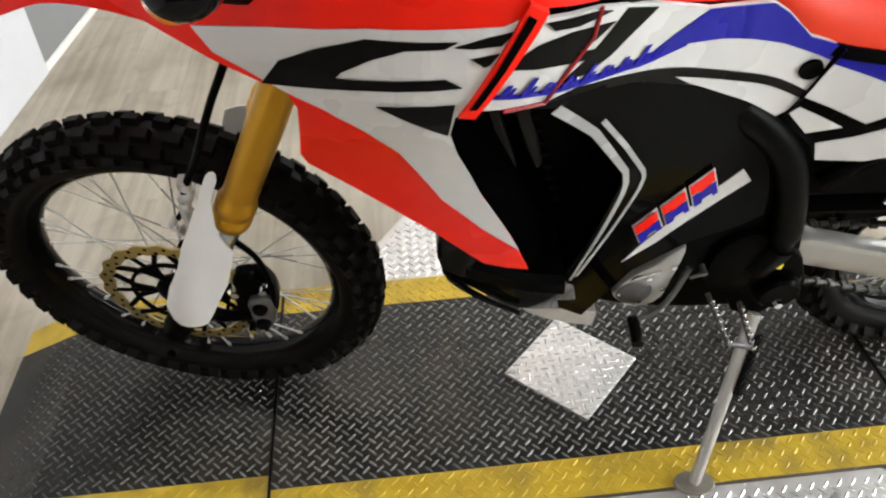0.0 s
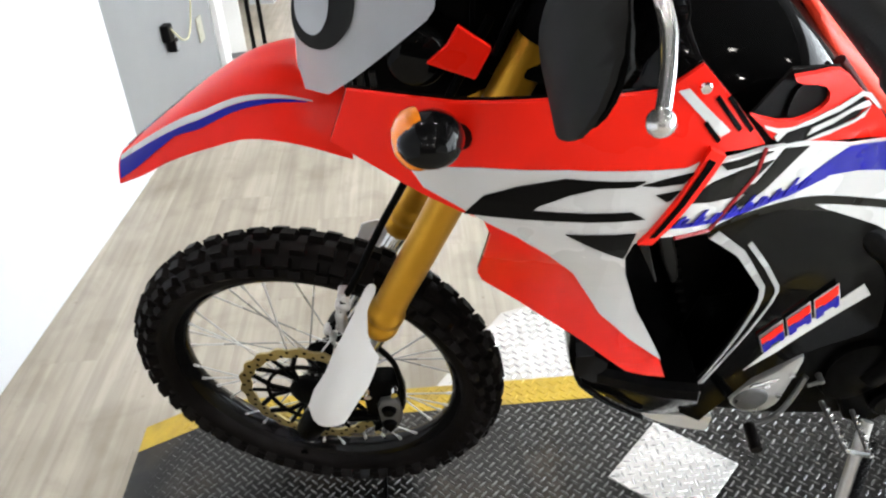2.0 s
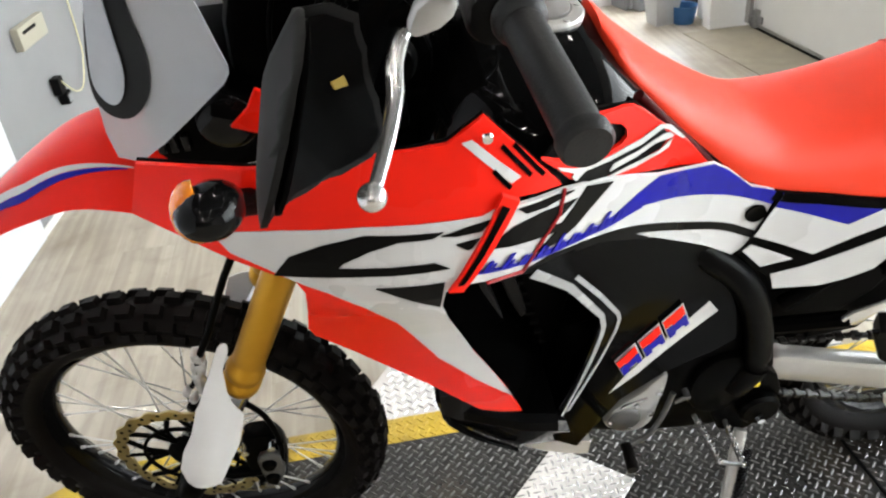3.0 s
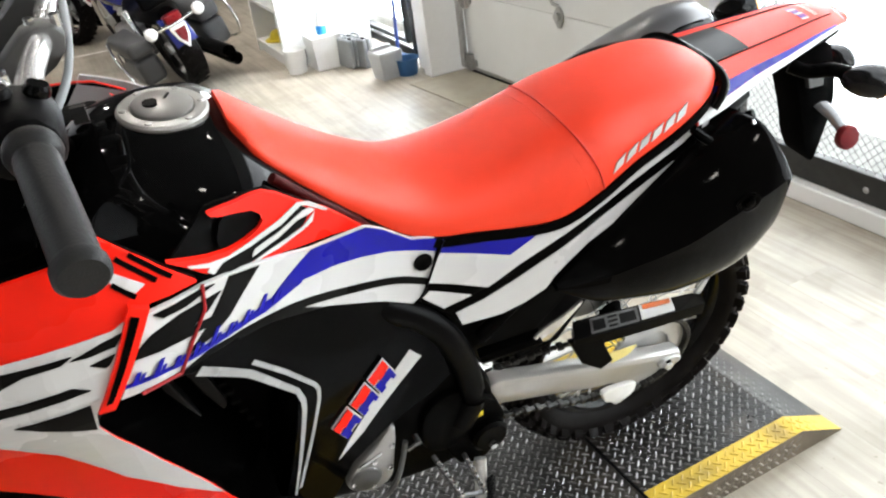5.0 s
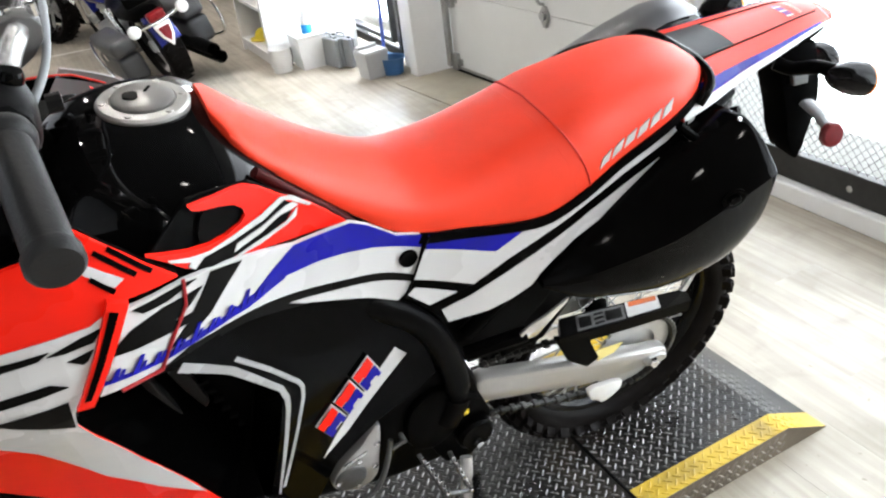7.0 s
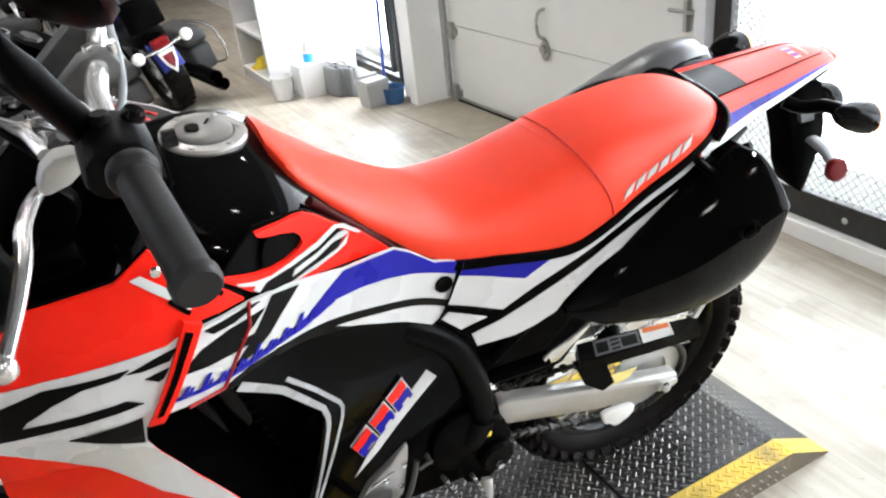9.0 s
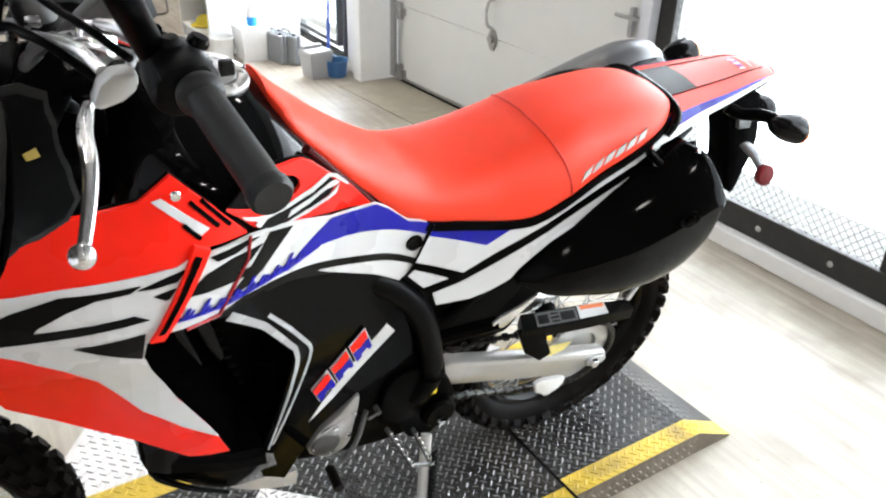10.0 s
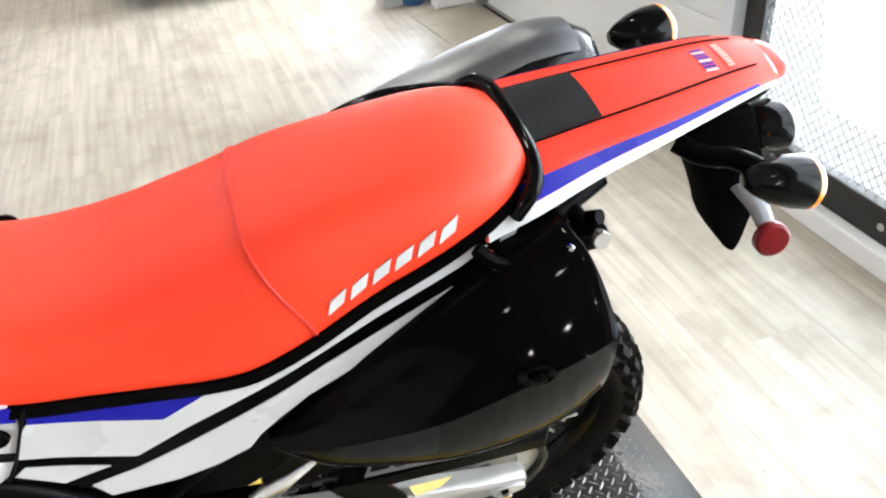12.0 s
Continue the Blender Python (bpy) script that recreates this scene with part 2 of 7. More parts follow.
# the white partition beside the lift, with its return edge
b = boxed(-0.14, 0, -2.4, 1.72, 0, CEILING - 0.002, 0.004)
wall_white = tagged(part("wall_west", b, WALL_WHITE), "smooth white painted partition wall", "wall", **structure)
wall_white.matrix_world = pose(-0.91, 0, 0, 0, 0, -4.6)
b = boxed(-0.16, 0, 1.722, 2.86, 0, CEILING - 0.002)
wall_grey = tagged(part("wall_west_grey", b, WALL_GREY), "flat grey painted wall with an outlet", "wall", **structure)
wall_grey.matrix_world = pose(-0.942, 0, 0, 0, 0, -5.2)
b = boxed(0.0, 0.010, 1.73, 2.86, 0, 0.030, 0.003)
base = tagged(part("baseboard", b, TRIM_WHITE), "low white baseboard under the grey wall", "baseboard", **structure)
base.matrix_world = wall_grey.matrix_world
b = boxed(-0.17, 0.03, 2.862, 2.96, 0, 2.15, 0.004)
trim = tagged(part("trim", b, TRIM_WHITE), "white door casing at the end of the grey wall", "trim", **structure)
trim.matrix_world = wall_grey.matrix_world
b = boxed(-0.16, 0, 4.1, NORTH, 0, CEILING - 0.002)
box(b, -0.16, 0, 2.962, 4.1, 2.15, CEILING - 0.002)
w = tagged(part("wall_west_far", b, WALL_WHITE), "white wall beyond the doorway", "wall", **structure)
w.matrix_world = wall_grey.matrix_world
for nm, dims in (("wall_south", (-5, 6, SOUTH - 0.15, SOUTH, 0, CEILING - 0.002)), ("wall_north", (-5, 6, NORTH, NORTH + 0.15, 0, CEILING - 0.002)),
                 ("wall_west_outer", (-5.15, -5, SOUTH, NORTH, 0, CEILING - 0.002))):
    tagged(part(nm, boxed(*dims), WALL_DARK), "unseen outer wall, dark to keep reflections dark", "wall", **structure)

# east wall: garage door opening y 1.10..3.0, window y -1.9..1.03, glazed door further back
b = bmesh.new()
box(b, EAST, EAST + 0.14, 1.075, 1.13, 0, CEILING - 0.002)
box(b, EAST, EAST + 0.14, 1.131, 3.0, 2.2, CEILING - 0.002)
box(b, EAST + 0.02, EAST + 0.14, SOUTH, -2.0, 0, CEILING - 0.002)
box(b, EAST + 0.02, EAST + 0.14, -2.0, 1.074, 2.3, CEILING - 0.002)
wall_east = tagged(part("wall_east", b, WALL_WHITE), "white wall round the garage door and the window", "wall", **structure)
b = bmesh.new()
box(b, 2.45, EAST + 0.14, 3.035, 3.13, 0, CEILING - 0.002, 0.004)
box(b, 2.50, 2.62, 3.131, 3.3, 0, CEILING - 0.002)
box(b, 2.50, 2.62, 3.301, 4.3, 2.1, CEILING - 0.002)
box(b, 2.50, 2.62, 4.301, NORTH, 0, CEILING - 0.002)
tagged(part("wall_east_far", b, TRIM_WHITE), "white wall with a return beside the garage door", "wall", **structure)
b = boxed(EAST, EAST + 0.12, -1.99, 1.073, 0, 0.07, 0.006)
tagged(part("window_sill", b, TRIM_WHITE), "low white curb under the meshed window", "curb", **structure)
b = prism([(2.30, 3.03), (2.73, 3.0), (2.73, 1.14), (2.44, 1.4)], -0.003, 0.004)
tagged(part("door_threshold", b, MORTAR), "stained bare concrete strip before the garage door", "threshold", **structure)

# daylight outside: bright overcast lot
b = boxed(7.5, 7.52, -12, 14, -0.5, 7)
tagged(part("backdrop", b, glow("overcast_daylight", (0.90, 0.96, 1.0), 6.0)), "white overcast daylight outside", "backdrop", kind="structure")
b = boxed(2.9, 9, -12, 14, -0.3, -0.07)
tagged(part("ground", b, mat("pale_pavement", (0.6, 0.6, 0.58), 0.8)), "pale bright pavement outside", "ground", kind="structure")


# ---- garage door ----
def garage_door():
    g = root("garage_door", pose(EAST + 0.005, 2.05, 0, 0, 0, 2.8), "closed white sectional garage door with steel latch", "garage door")
    for k in range(4):
        b = boxed(-0.02, 0.025, -0.915, 0.94, 0.024 if k == 0 else 0.452 + 0.53 * (k - 1), 0.45 + 0.53 * k, 0.004)
        part("panel", b, DOOR_WHITE, g, "white steel door panel")
    part("bottom_seal", boxed(-0.03, 0.03, -0.92, 0.94, 0.001, 0.022, 0.005), BLACK_PLASTIC, g, "black rubber seal")
    part("seal_retainer", boxed(-0.033, -0.028, -0.91, 0.93, 0.02, 0.034), GALV, g)
    b = boxed(-0.062, -0.02, 0.945, 0.957, 0.03, 2.2, 0.002)
    box(b, -0.062, -0.05, 0.915, 0.945, 0.03, 2.2, 0.002)
    part("track", b, GALV, g, "galvanised roller track")
    for z in (0.06, 0.42):
        b = boxed(-0.05, -0.02, 0.87, 0.92, z - 0.045, z + 0.05, 0.004)
        tube([(-0.045, 0.9, z), (-0.045, 0.955, z)], 0.014, 12, b)
        box(b, -0.034, -0.021, 0.84, 0.875, z - 0.02, z + 0.02, 0.003)
        part("roller_hinge", b, GALV, g, "steel roller hinge")
    b = tube(smooth_path([(-0.03, 0.03, 0.50), (-0.055, 0.045, 0.52), (-0.06, 0.05, 0.58), (-0.055, 0.04, 0.63), (-0.025, 0.03, 0.645)]), 0.008, 8)
    part("pull_handle", b, GALV, g, "bent steel pull handle")
    b = prism(rounded([(-0.04, 0), (0, -0.075), (0.04, 0), (0, 0.06)], 1), 0, 0.012, ALONG_X @ Matrix.Rotation(radians(90), 4, "Z"))
    bmesh.ops.translate(b, verts=b.verts, vec=(-0.034, 0.03, 0.45))
    tube([(-0.05, 0.03, 0.45), (-0.03, 0.03, 0.45)], 0.02, 14, b)
    part("latch_plate", b, GALV, g, "diamond steel latch plate")
    b = boxed(-0.05, -0.022, -0.9, -0.84, 0.73, 0.745, 0.004)
    tube([(-0.04, -0.915, 0.735), (-0.04, -0.78, 0.735)], 0.008, 8, b)
    box(b, -0.05, -0.022, -0.88, -0.86, 0.66, 0.78, 0.004)
    part("slide_bolt", b, GALV, g, "steel slide bolt")
    return g


garage_door()


# ---- meshed window ----
def mesh_window():
    g = root("window_1", pose(EAST + 0.055, 0.0, 0.0), "tall window behind black-framed expanded metal mesh", "window", kind="structure")
    b = boxed(-0.02, 0.02, -1.95, 1.065, 0.072, 0.175, 0.004)
    part("bottom_rail", b, DARK_METAL, g, "black steel bottom rail")
    for y0, y1 in ((0.985, 1.065), (-0.10, -0.04), (-1.0, -0.94)):
        part("upright", boxed(-0.02, 0.02, y0, y1, 0.177, 2.25, 0.004), DARK_METAL, g, "black steel upright")
    for y in (0.85, 0.42, 0.12, -0.5, -1.4):
        b = revolve([(0, 0.006), (0.009, 0.004), (0.012, 0), (0.012, -0.004)], 12, Matrix.Translation((-0.02, y, 0.12)) @ Matrix.Rotation(radians(-90), 4, "Y"))
        part("screw", b, GALV, g)
    part("screw", revolve([(0, 0.006), (0.009, 0.004), (0.012, 0), (0.012, -0.004)], 12, Matrix.Translation((-0.02, 1.03, 0.62)) @ Matrix.Rotation(radians(-90), 4, "Y")), GALV, g)
    part("pane", boxed(0.075, 0.081, -1.95, 1.06, 0.075, 2.28), GLASS, g).visible_shadow = False
    # expanded metal: wavy strands that touch their neighbours
    b = bmesh.new()
    pitch, step, y0, y1, z0, z1 = 0.0175, 0.0165, -0.96, 1.0, 0.17, 2.0
    rows = int((z1 - z0) / pitch)
    cols = int((y1 - y0) / step)
    verts, faces = [], []
    for r in range(rows):
        base_i = len(verts)
        for c in range(cols + 1):
            up = 1 if (c + r) % 2 else -1
            y, z = y0 + c * step, z0 + r * pitch + up * pitch * 0.46
            verts += [(-0.0015, y, z - 0.0015), (-0.0015, y, z + 0.0015), (0.001, y, z)]
        for c in range(cols):
            i = base_i + 3 * c
            for k in range(3):
                faces.append((i + k, i + 3 + k, i + 3 + (k + 1) % 3, i + (k + 1) % 3))
    me = bpy.data.meshes.new("mesh")
    me.from_pydata(verts, [], faces)
    me.materials.append(mat("mesh_wire", (0.20, 0.195, 0.19), 0.5, 0.4))
    ob = new("wire_mesh", me)
    ob.parent = g
    tagged(ob, "grey expanded metal mesh", kind="stuff")
    return g


mesh_window()
# Red post; its washed-out look in the glare is put into the colour.
b = tube([(4.2, 0.42, -0.1), (4.2, 0.42, 2.6)], 0.05, 14)
tagged(part("post", b, mat("glare_washed_red", (0.75, 0.36, 0.3), 0.6)), "red steel post outside the window, washed pale by glare", "post")


# ---- glazed door further back ----
def glazed_door():
    g = root("door_1", pose(2.49, 3.3, 0), "white-lit glazed door in a slim black frame", "door", kind="structure")
    for nm, dims in (("stile", (0, 0.05, 0.0, 0.045, 0.05, 2.1)), ("stile", (0, 0.05, 0.955, 1.0, 0.05, 2.1)), ("rail", (0, 0.05, 0.046, 0.954, 0.05, 0.1)),
                     ("stile", (-0.012, 0.05, 0.09, 0.12, 0.13, 2.0)), ("stile", (-0.012, 0.05, 0.88, 0.9, 0.13, 2.0)), ("rail", (-0.012, 0.05, 0.121, 0.879, 0.13, 0.155))):
        part(nm, boxed(*dims, 0.004), DARK_METAL, g, "black frame bar")
    part("pane", boxed(0.02, 0.026, 0.046, 0.954, 0.1, 2.1), GLASS, g).visible_shadow = False
    return g


glazed_door()


# ---- doorway objects seen past the grey wall ----
def wall_things():
    m = wall_grey.matrix_world
    g = root("outlet", m @ pose(0.001, 2.66, 0.295), "beige outlet plate on the grey wall", "outlet")
    part("plate", boxed(0, 0.006, -0.035, 0.035, -0.057, 0.057, 0.002), BEIGE, g)
    for z in (-0.02, 0.02):
        part("socket", boxed(0.006, 0.008, -0.016, 0.016, z - 0.013, z + 0.013, 0.001), BEIGE, g)
    g = root("power_adapter", m @ pose(0.001, 2.235, 0.39), "black wall charger with a pale cord", "adapter")
    part("body", boxed(0, 0.035, -0.035, 0.02, -0.01, 0.06, 0.006), BLACK_PLASTIC, g)
    part("plug_block", boxed(0, 0.04, -0.005, 0.042, -0.06, -0.008, 0.006), BLACK_PLASTIC, g)
    part("face", boxed(0.04, 0.043, 0.0, 0.036, -0.052, -0.02, 0.002), GREY_PLASTIC, g, "grey label face")
    pts = smooth_path([(0.03, -0.01, 0.05), (0.045, 0.03, 0.0), (0.04, 0.10, -0.04), (0.03, 0.2, -0.05), (0.02, 0.30, 0.02), (0.012, 0.36, 0.15), (0.01, 0.38, 0.9)])
    part("cord", tube(pts, 0.0035, 6), mat("pale_cord", (0.55, 0.5, 0.3), 0.5), g, "pale yellow cord")
    g = root("keypad", m @ pose(0.001, 2.16, 0.655), "flat beige wall control box", "control box")
    part("body", boxed(0, 0.03, -0.125, 0.125, -0.042, 0.042, 0.004), BEIGE, g)
    part("slot", boxed(0.03, 0.032, -0.09, 0.03, 0.012, 0.024), BLACK_PLASTIC, g)
    # white cabinet with black edges past the doorway
    g = root("cabinet", pose(-0.98, 2.99, 0, 0, 0, 14), "white cabinet with black edge posts behind the doorway", "cabinet")
    part("body", boxed(0.0, 0.40, 0, 0.5, 0.03, 1.1, 0.004), WHITE_PLASTIC, g)
    part("base", boxed(0.01, 0.39, 0.01, 0.49, 0, 0.029, 0.003), GREY_PLASTIC, g)
    for x, y in ((0.43, 0.02), (0.50, 0.18)):
        part("post", boxed(x, x + 0.022, y, y + 0.022, 0.0, 1.3, 0.003), BLACK_PLASTIC, g, "thin black post")


wall_things()

# ---- lift table ----
DECK = 0.07


def lugs(x0, x1, y0, y1, height, keep=None, pitch=0.0255, long=0.0120, wide=0.0028, tall=0.0022):
    """Raised tread lugs, two ways crosswise, joined in one mesh. height(x, y) is the sheet's surface."""
    verts, faces = [], []
    nx, ny = int((x1 - x0) / pitch * 2), int((y1 - y0) / pitch * 2)
    for i in range(nx):
        for j in range(ny):
            if (i + j) % 2:
                continue
            x, y = x0 + (i + 0.6) * pitch / 2, y0 + (j + 0.6) * pitch / 2
            if x > x1 - 0.008 or y > y1 - 0.008 or (keep and not keep(x, y)):
                continue
            a = radians(45 if i % 2 else -45)
            c, s = math.cos(a), math.sin(a)
            n = len(verts)
            for du, dv, dz in ((-long, 0, 0), (-long * 0.4, -wide, 0), (long * 0.4, -wide, 0), (long, 0, 0), (long * 0.4, wide, 0), (-long * 0.4, wide, 0),
                               (-long * 0.55, 0, tall), (long * 0.55, 0, tall)):
                px, py = x + c * du - s * dv, y + s * du + c * dv
                slope = (height(px + 0.003, py) - height(px - 0.003, py)) / 0.006
                verts.append((px - dz * slope * 0.8, py, height(px, py) + dz * (1 + 0.4 * abs(slope)) - 0.0002))
            faces += [(n, n + 1, n + 6), (n + 1, n + 2, n + 7, n + 6), (n + 2, n + 3, n + 7), (n + 3, n + 4, n + 7), (n + 4, n + 5, n + 6, n + 7), (n + 5, n, n + 6)]
    me = bpy.data.meshes.new("mesh")
    me.from_pydata(verts, [], faces)
    return me


def lift_table():
    g = root("lift_table", pose(0, 0, 0), "low steel motorcycle lift with tread plate deck and yellow edges", "lift table")
    fx0, fx1, seam_f, seam_r, rx0, rx1 = -0.445, -0.283, 0.148, 1.362, 1.78, 1.915

    def height(x, y):
        if x < fx1:
            return max(0.004, DECK * (x - fx0) / (fx1 - fx0))
        if x > rx0:
            return max(0.004, DECK * (rx1 - x) / (rx1 - rx0))
        return DECK

    def sheet(x0, x1, y0, y1, material, name, label=""):
        """A plate that follows the deck and its ramps, with a rim down to the floor."""
        b = bmesh.new()
        xs = sorted({x0, x1, *[x for x in (fx1, rx0) if x0 < x < x1]})
        top = [[b.verts.new((x, y, height(x, y))) for y in (y0, y1)] for x in xs]
        low = [[b.verts.new((x, y, 0.0005)) for y in (y0, y1)] for x in xs]
        for k in range(len(xs) - 1):
            b.faces.new((top[k][0], top[k + 1][0], top[k + 1][1], top[k][1]))
            b.faces.new((low[k][0], low[k + 1][0], top[k + 1][0], top[k][0]))
            b.faces.new((low[k][1], top[k][1], top[k + 1][1], low[k + 1][1]))
        b.faces.new((low[0][0], top[0][0], top[0][1], low[0][1]))
        b.faces.new((low[-1][0], low[-1][1], top[-1][1], top[-1][0]))
        bmesh.ops.recalc_face_normals(b, faces=b.faces)
        p = part(name, b, material, g, label)
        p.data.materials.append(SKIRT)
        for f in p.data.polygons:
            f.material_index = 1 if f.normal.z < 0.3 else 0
        me = lugs(x0, x1, y0, y1, height)
        me.materials.append(LUG if material == PLATE else material)
        o = new("tread", me)
        o.parent = p
        tagged(o, kind="stuff")
        return p

    for x0, x1, near, inner0, inner1, far in ((fx0, seam_f - 0.003, -0.205, -0.140, 0.290, 0.37), (seam_f + 0.003, seam_r - 0.003, -0.252, -0.171, 0.282, 0.362), (seam_r + 0.003, rx1, -0.206, -0.147, 0.282, 0.345)):
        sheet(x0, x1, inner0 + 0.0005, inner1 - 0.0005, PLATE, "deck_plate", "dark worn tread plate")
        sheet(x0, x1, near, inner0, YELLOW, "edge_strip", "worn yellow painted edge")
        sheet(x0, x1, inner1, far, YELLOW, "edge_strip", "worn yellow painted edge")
        # tread on the upright skirt
        sx0, sx1 = max(x0, fx1), min(x1, rx0)
        me = lugs(sx0, sx1, 0.004, DECK - 0.004, lambda x, y: 0.0)
        me.transform(Matrix(((1, 0, 0, 0), (0, 0, -1, near - 0.0002), (0, 1, 0, 0), (0, 0, 0, 1))))
        me.materials.append(SKIRT_LUG)
        o = new("skirt_tread", me)
        o.parent = g
        tagged(o, kind="stuff")
    # seams between the sections
    near, far = -0.252, 0.362
    for x in (seam_f, seam_r):
        part("seam", boxed(x - 0.0028, x + 0.0028, near + 0.004, far - 0.004, 0.01, DECK + 0.003, 0.001), BLACK_PLASTIC, g, "black joint strip")
    # bright square access plate, a corner to the front
    c, s = Vector((0.751, 0.046)), 0.0975
    b = boxed(-s, s, -s, s, DECK + 0.002, DECK + 0.006, 0.001)
    m = pose(c.x, c.y, 0, 0, 0, 46)
    bmesh.ops.transform(b, matrix=m, verts=b.verts)
    p = part("access_plate", b, PLATE_BRIGHT, g, "bright square tread plate cover")
    me = lugs(-s, s, -s, s, lambda x, y: DECK + 0.006)
    me.transform(m)
    me.materials.append(LUG_BRIGHT)
    o = new("tread", me)
    o.parent = p
    tagged(o, kind="stuff")
    for x, y in ((-0.085, 0.085), (0.085, -0.085), (0.085, 0.085), (-0.085, -0.085)):
        b = revolve([(0, 0.003), (0.006, 0.002), (0.0065, 0)], 10, m @ Matrix.Translation((x, y, DECK + 0.006)))
        part("screw", b, GALV, p)
    # side wings
    far_wing = [(0.262, far + 0.001), (0.46, 0.64), (0.53, 0.66), (1.30, 0.66), (1.36, 0.62), (1.56, far + 0.001)]
    near_wing = [(1.255, near - 0.001), (1.287, -0.275), (1.30, -0.33), (1.25, -0.52), (1.18, -0.55), (0.52, -0.55), (0.45, -0.52), (0.28, near - 0.001)]
    for outline in (far_wing, near_wing):
        b = prism(outline, DECK - 0.016, DECK - 0.008, bevel=0.002)
        p = part("side_wing", b, PLATE_BRIGHT, g, "bright aluminium tread plate side wing")

        def inside(x, y):
            hit = False
            for (ax, ay), (bx, by) in zip(outline, outline[1:] + outline[:1]):
                if (ay > y) != (by > y) and x < (bx - ax) * (y - ay) / (by - ay) + ax:
                    hit = not hit
            return hit

        xs, ys = [q[0] for q in outline], [q[1] for q in outline]
        me = lugs(min(xs), max(xs), min(ys), max(ys), lambda x, y: DECK - 0.008, lambda x, y: all(inside(x + a, y + c) for a in (-0.012, 0.012) for c in (-0.012, 0.012)))
        me.materials.append(LUG_BRIGHT)
        o = new("tread", me)
        o.parent = p
        tagged(o, kind="stuff")
        for x in (0.55, 0.85, 1.15):
            y = (0.63 if ys[1] > 0 else -0.30)
            part("bolt", revolve([(0, 0.005), (0.007, 0.004), (0.009, 0)], 8, Matrix.Translation((x, y, DECK - 0.008))), GALV, p)
        for x in (0.55, 1.18):
            y = 0.5 if ys[1] > 0 else -0.4
            part("bracket", boxed(x - 0.02, x + 0.02, y - 0.03, y + 0.03, 0.0, DECK - 0.016), DARK_METAL, p)
    return g


lift_table()

# ---- the red motorcycle ----
RED = mat("red_plastic", (0.80, 0.013, 0.005), 0.30, vary=0.05, spec=0.16, coat=0.04)
SEAT_RED = mat("red_seat_vinyl", (0.84, 0.044, 0.013), 0.48, vary=0.06, bump=0.25, bscale=900, spec=0.32)
WHITE = mat("white_decal", (0.52, 0.52, 0.515), 0.28, vary=0.03, coat=0.2)
BLUE = mat("blue_decal", (0.006, 0.006, 0.25), 0.3, vary=0.05, spec=0.15)
BLACK_DECAL = mat("black_decal", (0.0028, 0.0028, 0.0028), 0.3, vary=0.2, spec=0.06)
GLOSS_BLACK = mat("gloss_black", (0.003, 0.003, 0.003), 0.06, vary=0.2, spec=0.12, rvary=0.02)
SATIN_BLACK = mat("satin_black", (0.0008, 0.0008, 0.0008), 0.36, vary=0.3, bump=0.1, bscale=500, spec=0.025)
MATT_BLACK = mat("matt_black_plastic", (0.0006, 0.0006, 0.0006), 0.8, vary=0.3, spec=0.01)
SIDE_BLACK = mat("black_fairing_plastic", (0.0012, 0.0012, 0.0012), 0.1, vary=0.2, spec=0.02, rvary=0.03)
RUBBER = mat("black_rubber", (0.0052, 0.0044, 0.0042), 0.5, vary=0.5, bump=0.25, bscale=260, spec=0.06)
GRIP = mat("grip_rubber", (0.016, 0.016, 0.0165), 0.46, vary=0.3, scale=18, bump=0.2, bscale=700, spec=0.2)
GOLD = mat("gold_anodised", (0.50, 0.25, 0.018), 0.36, 0.8, vary=0.10, bump=0.05)
BRONZE = mat("disc_steel", (0.46, 0.37, 0.17), 0.33, 0.9, vary=0.15)
ALU = mat("cast_aluminium", (0.42, 0.42, 0.41), 0.38, 0.55, vary=0.15, bump=0.1)
CASTING = mat("grey_casting", (0.11, 0.11, 0.11), 0.45, 0.7, vary=0.25, bump=0.15)
SILVER_PAINT = mat("silver_paint", (0.40, 0.39, 0.37), 0.36, 0.55, vary=0.08)
CHROME = mat("bright_steel", (0.72, 0.72, 0.72), 0.14, 1.0, vary=0.08)
POLISHED = mat("polished_alloy", (0.72, 0.71, 0.70), 0.2, 0.8, vary=0.15, rvary=0.06)
SPOKE = mat("spoke_steel", (0.55, 0.55, 0.54), 0.3, 0.5, vary=0.1)
GUARD_WHITE = mat("fork_guard_white", (0.64, 0.64, 0.64), 0.42, vary=0.03, bump=0.05)
COVER_BLACK = mat("gloss_black_cover", (0.0026, 0.0025, 0.0024), 0.09, vary=0.3, spec=0.11, rvary=0.04)
GREY_STRIPE = mat("grey_decal", (0.30, 0.30, 0.30), 0.3, vary=0.06)
DARK_GREY = mat("dark_grey_plastic", (0.0078, 0.0079, 0.0082), 0.4, vary=0.2, bump=0.15, bscale=500, spec=0.15)
FRAME_BLACK = mat("frame_black", (.0014, .0014, .0015), .34, vary=.25, bump=.1, bscale=400, spec=.04)
POD_BLACK = mat("gloss_black_pod", (.0024, .0023, .0022), .08, vary=.3, spec=.05, rvary=.03)
AMBER = mat("amber_lens", (0.85, 0.22, 0.01), 0.15, vary=0.06, coat=0.5)
RED_LENS = mat("red_lens", (0.13, 0.003, 0.005), 0.3, vary=0.3, scale=120, spec=0.2)
TAIL_LENS = mat("tail_lens", (0.78, 0.03, 0.012), 0.2, vary=0.08, spec=0.15)
SMOKE = clear("smoked_screen", (0.68, 0.70, 0.73), 0.2, 0.5)
STICKER = mat("white_sticker", (0.7, 0.7, 0.68), 0.4, vary=0.1)

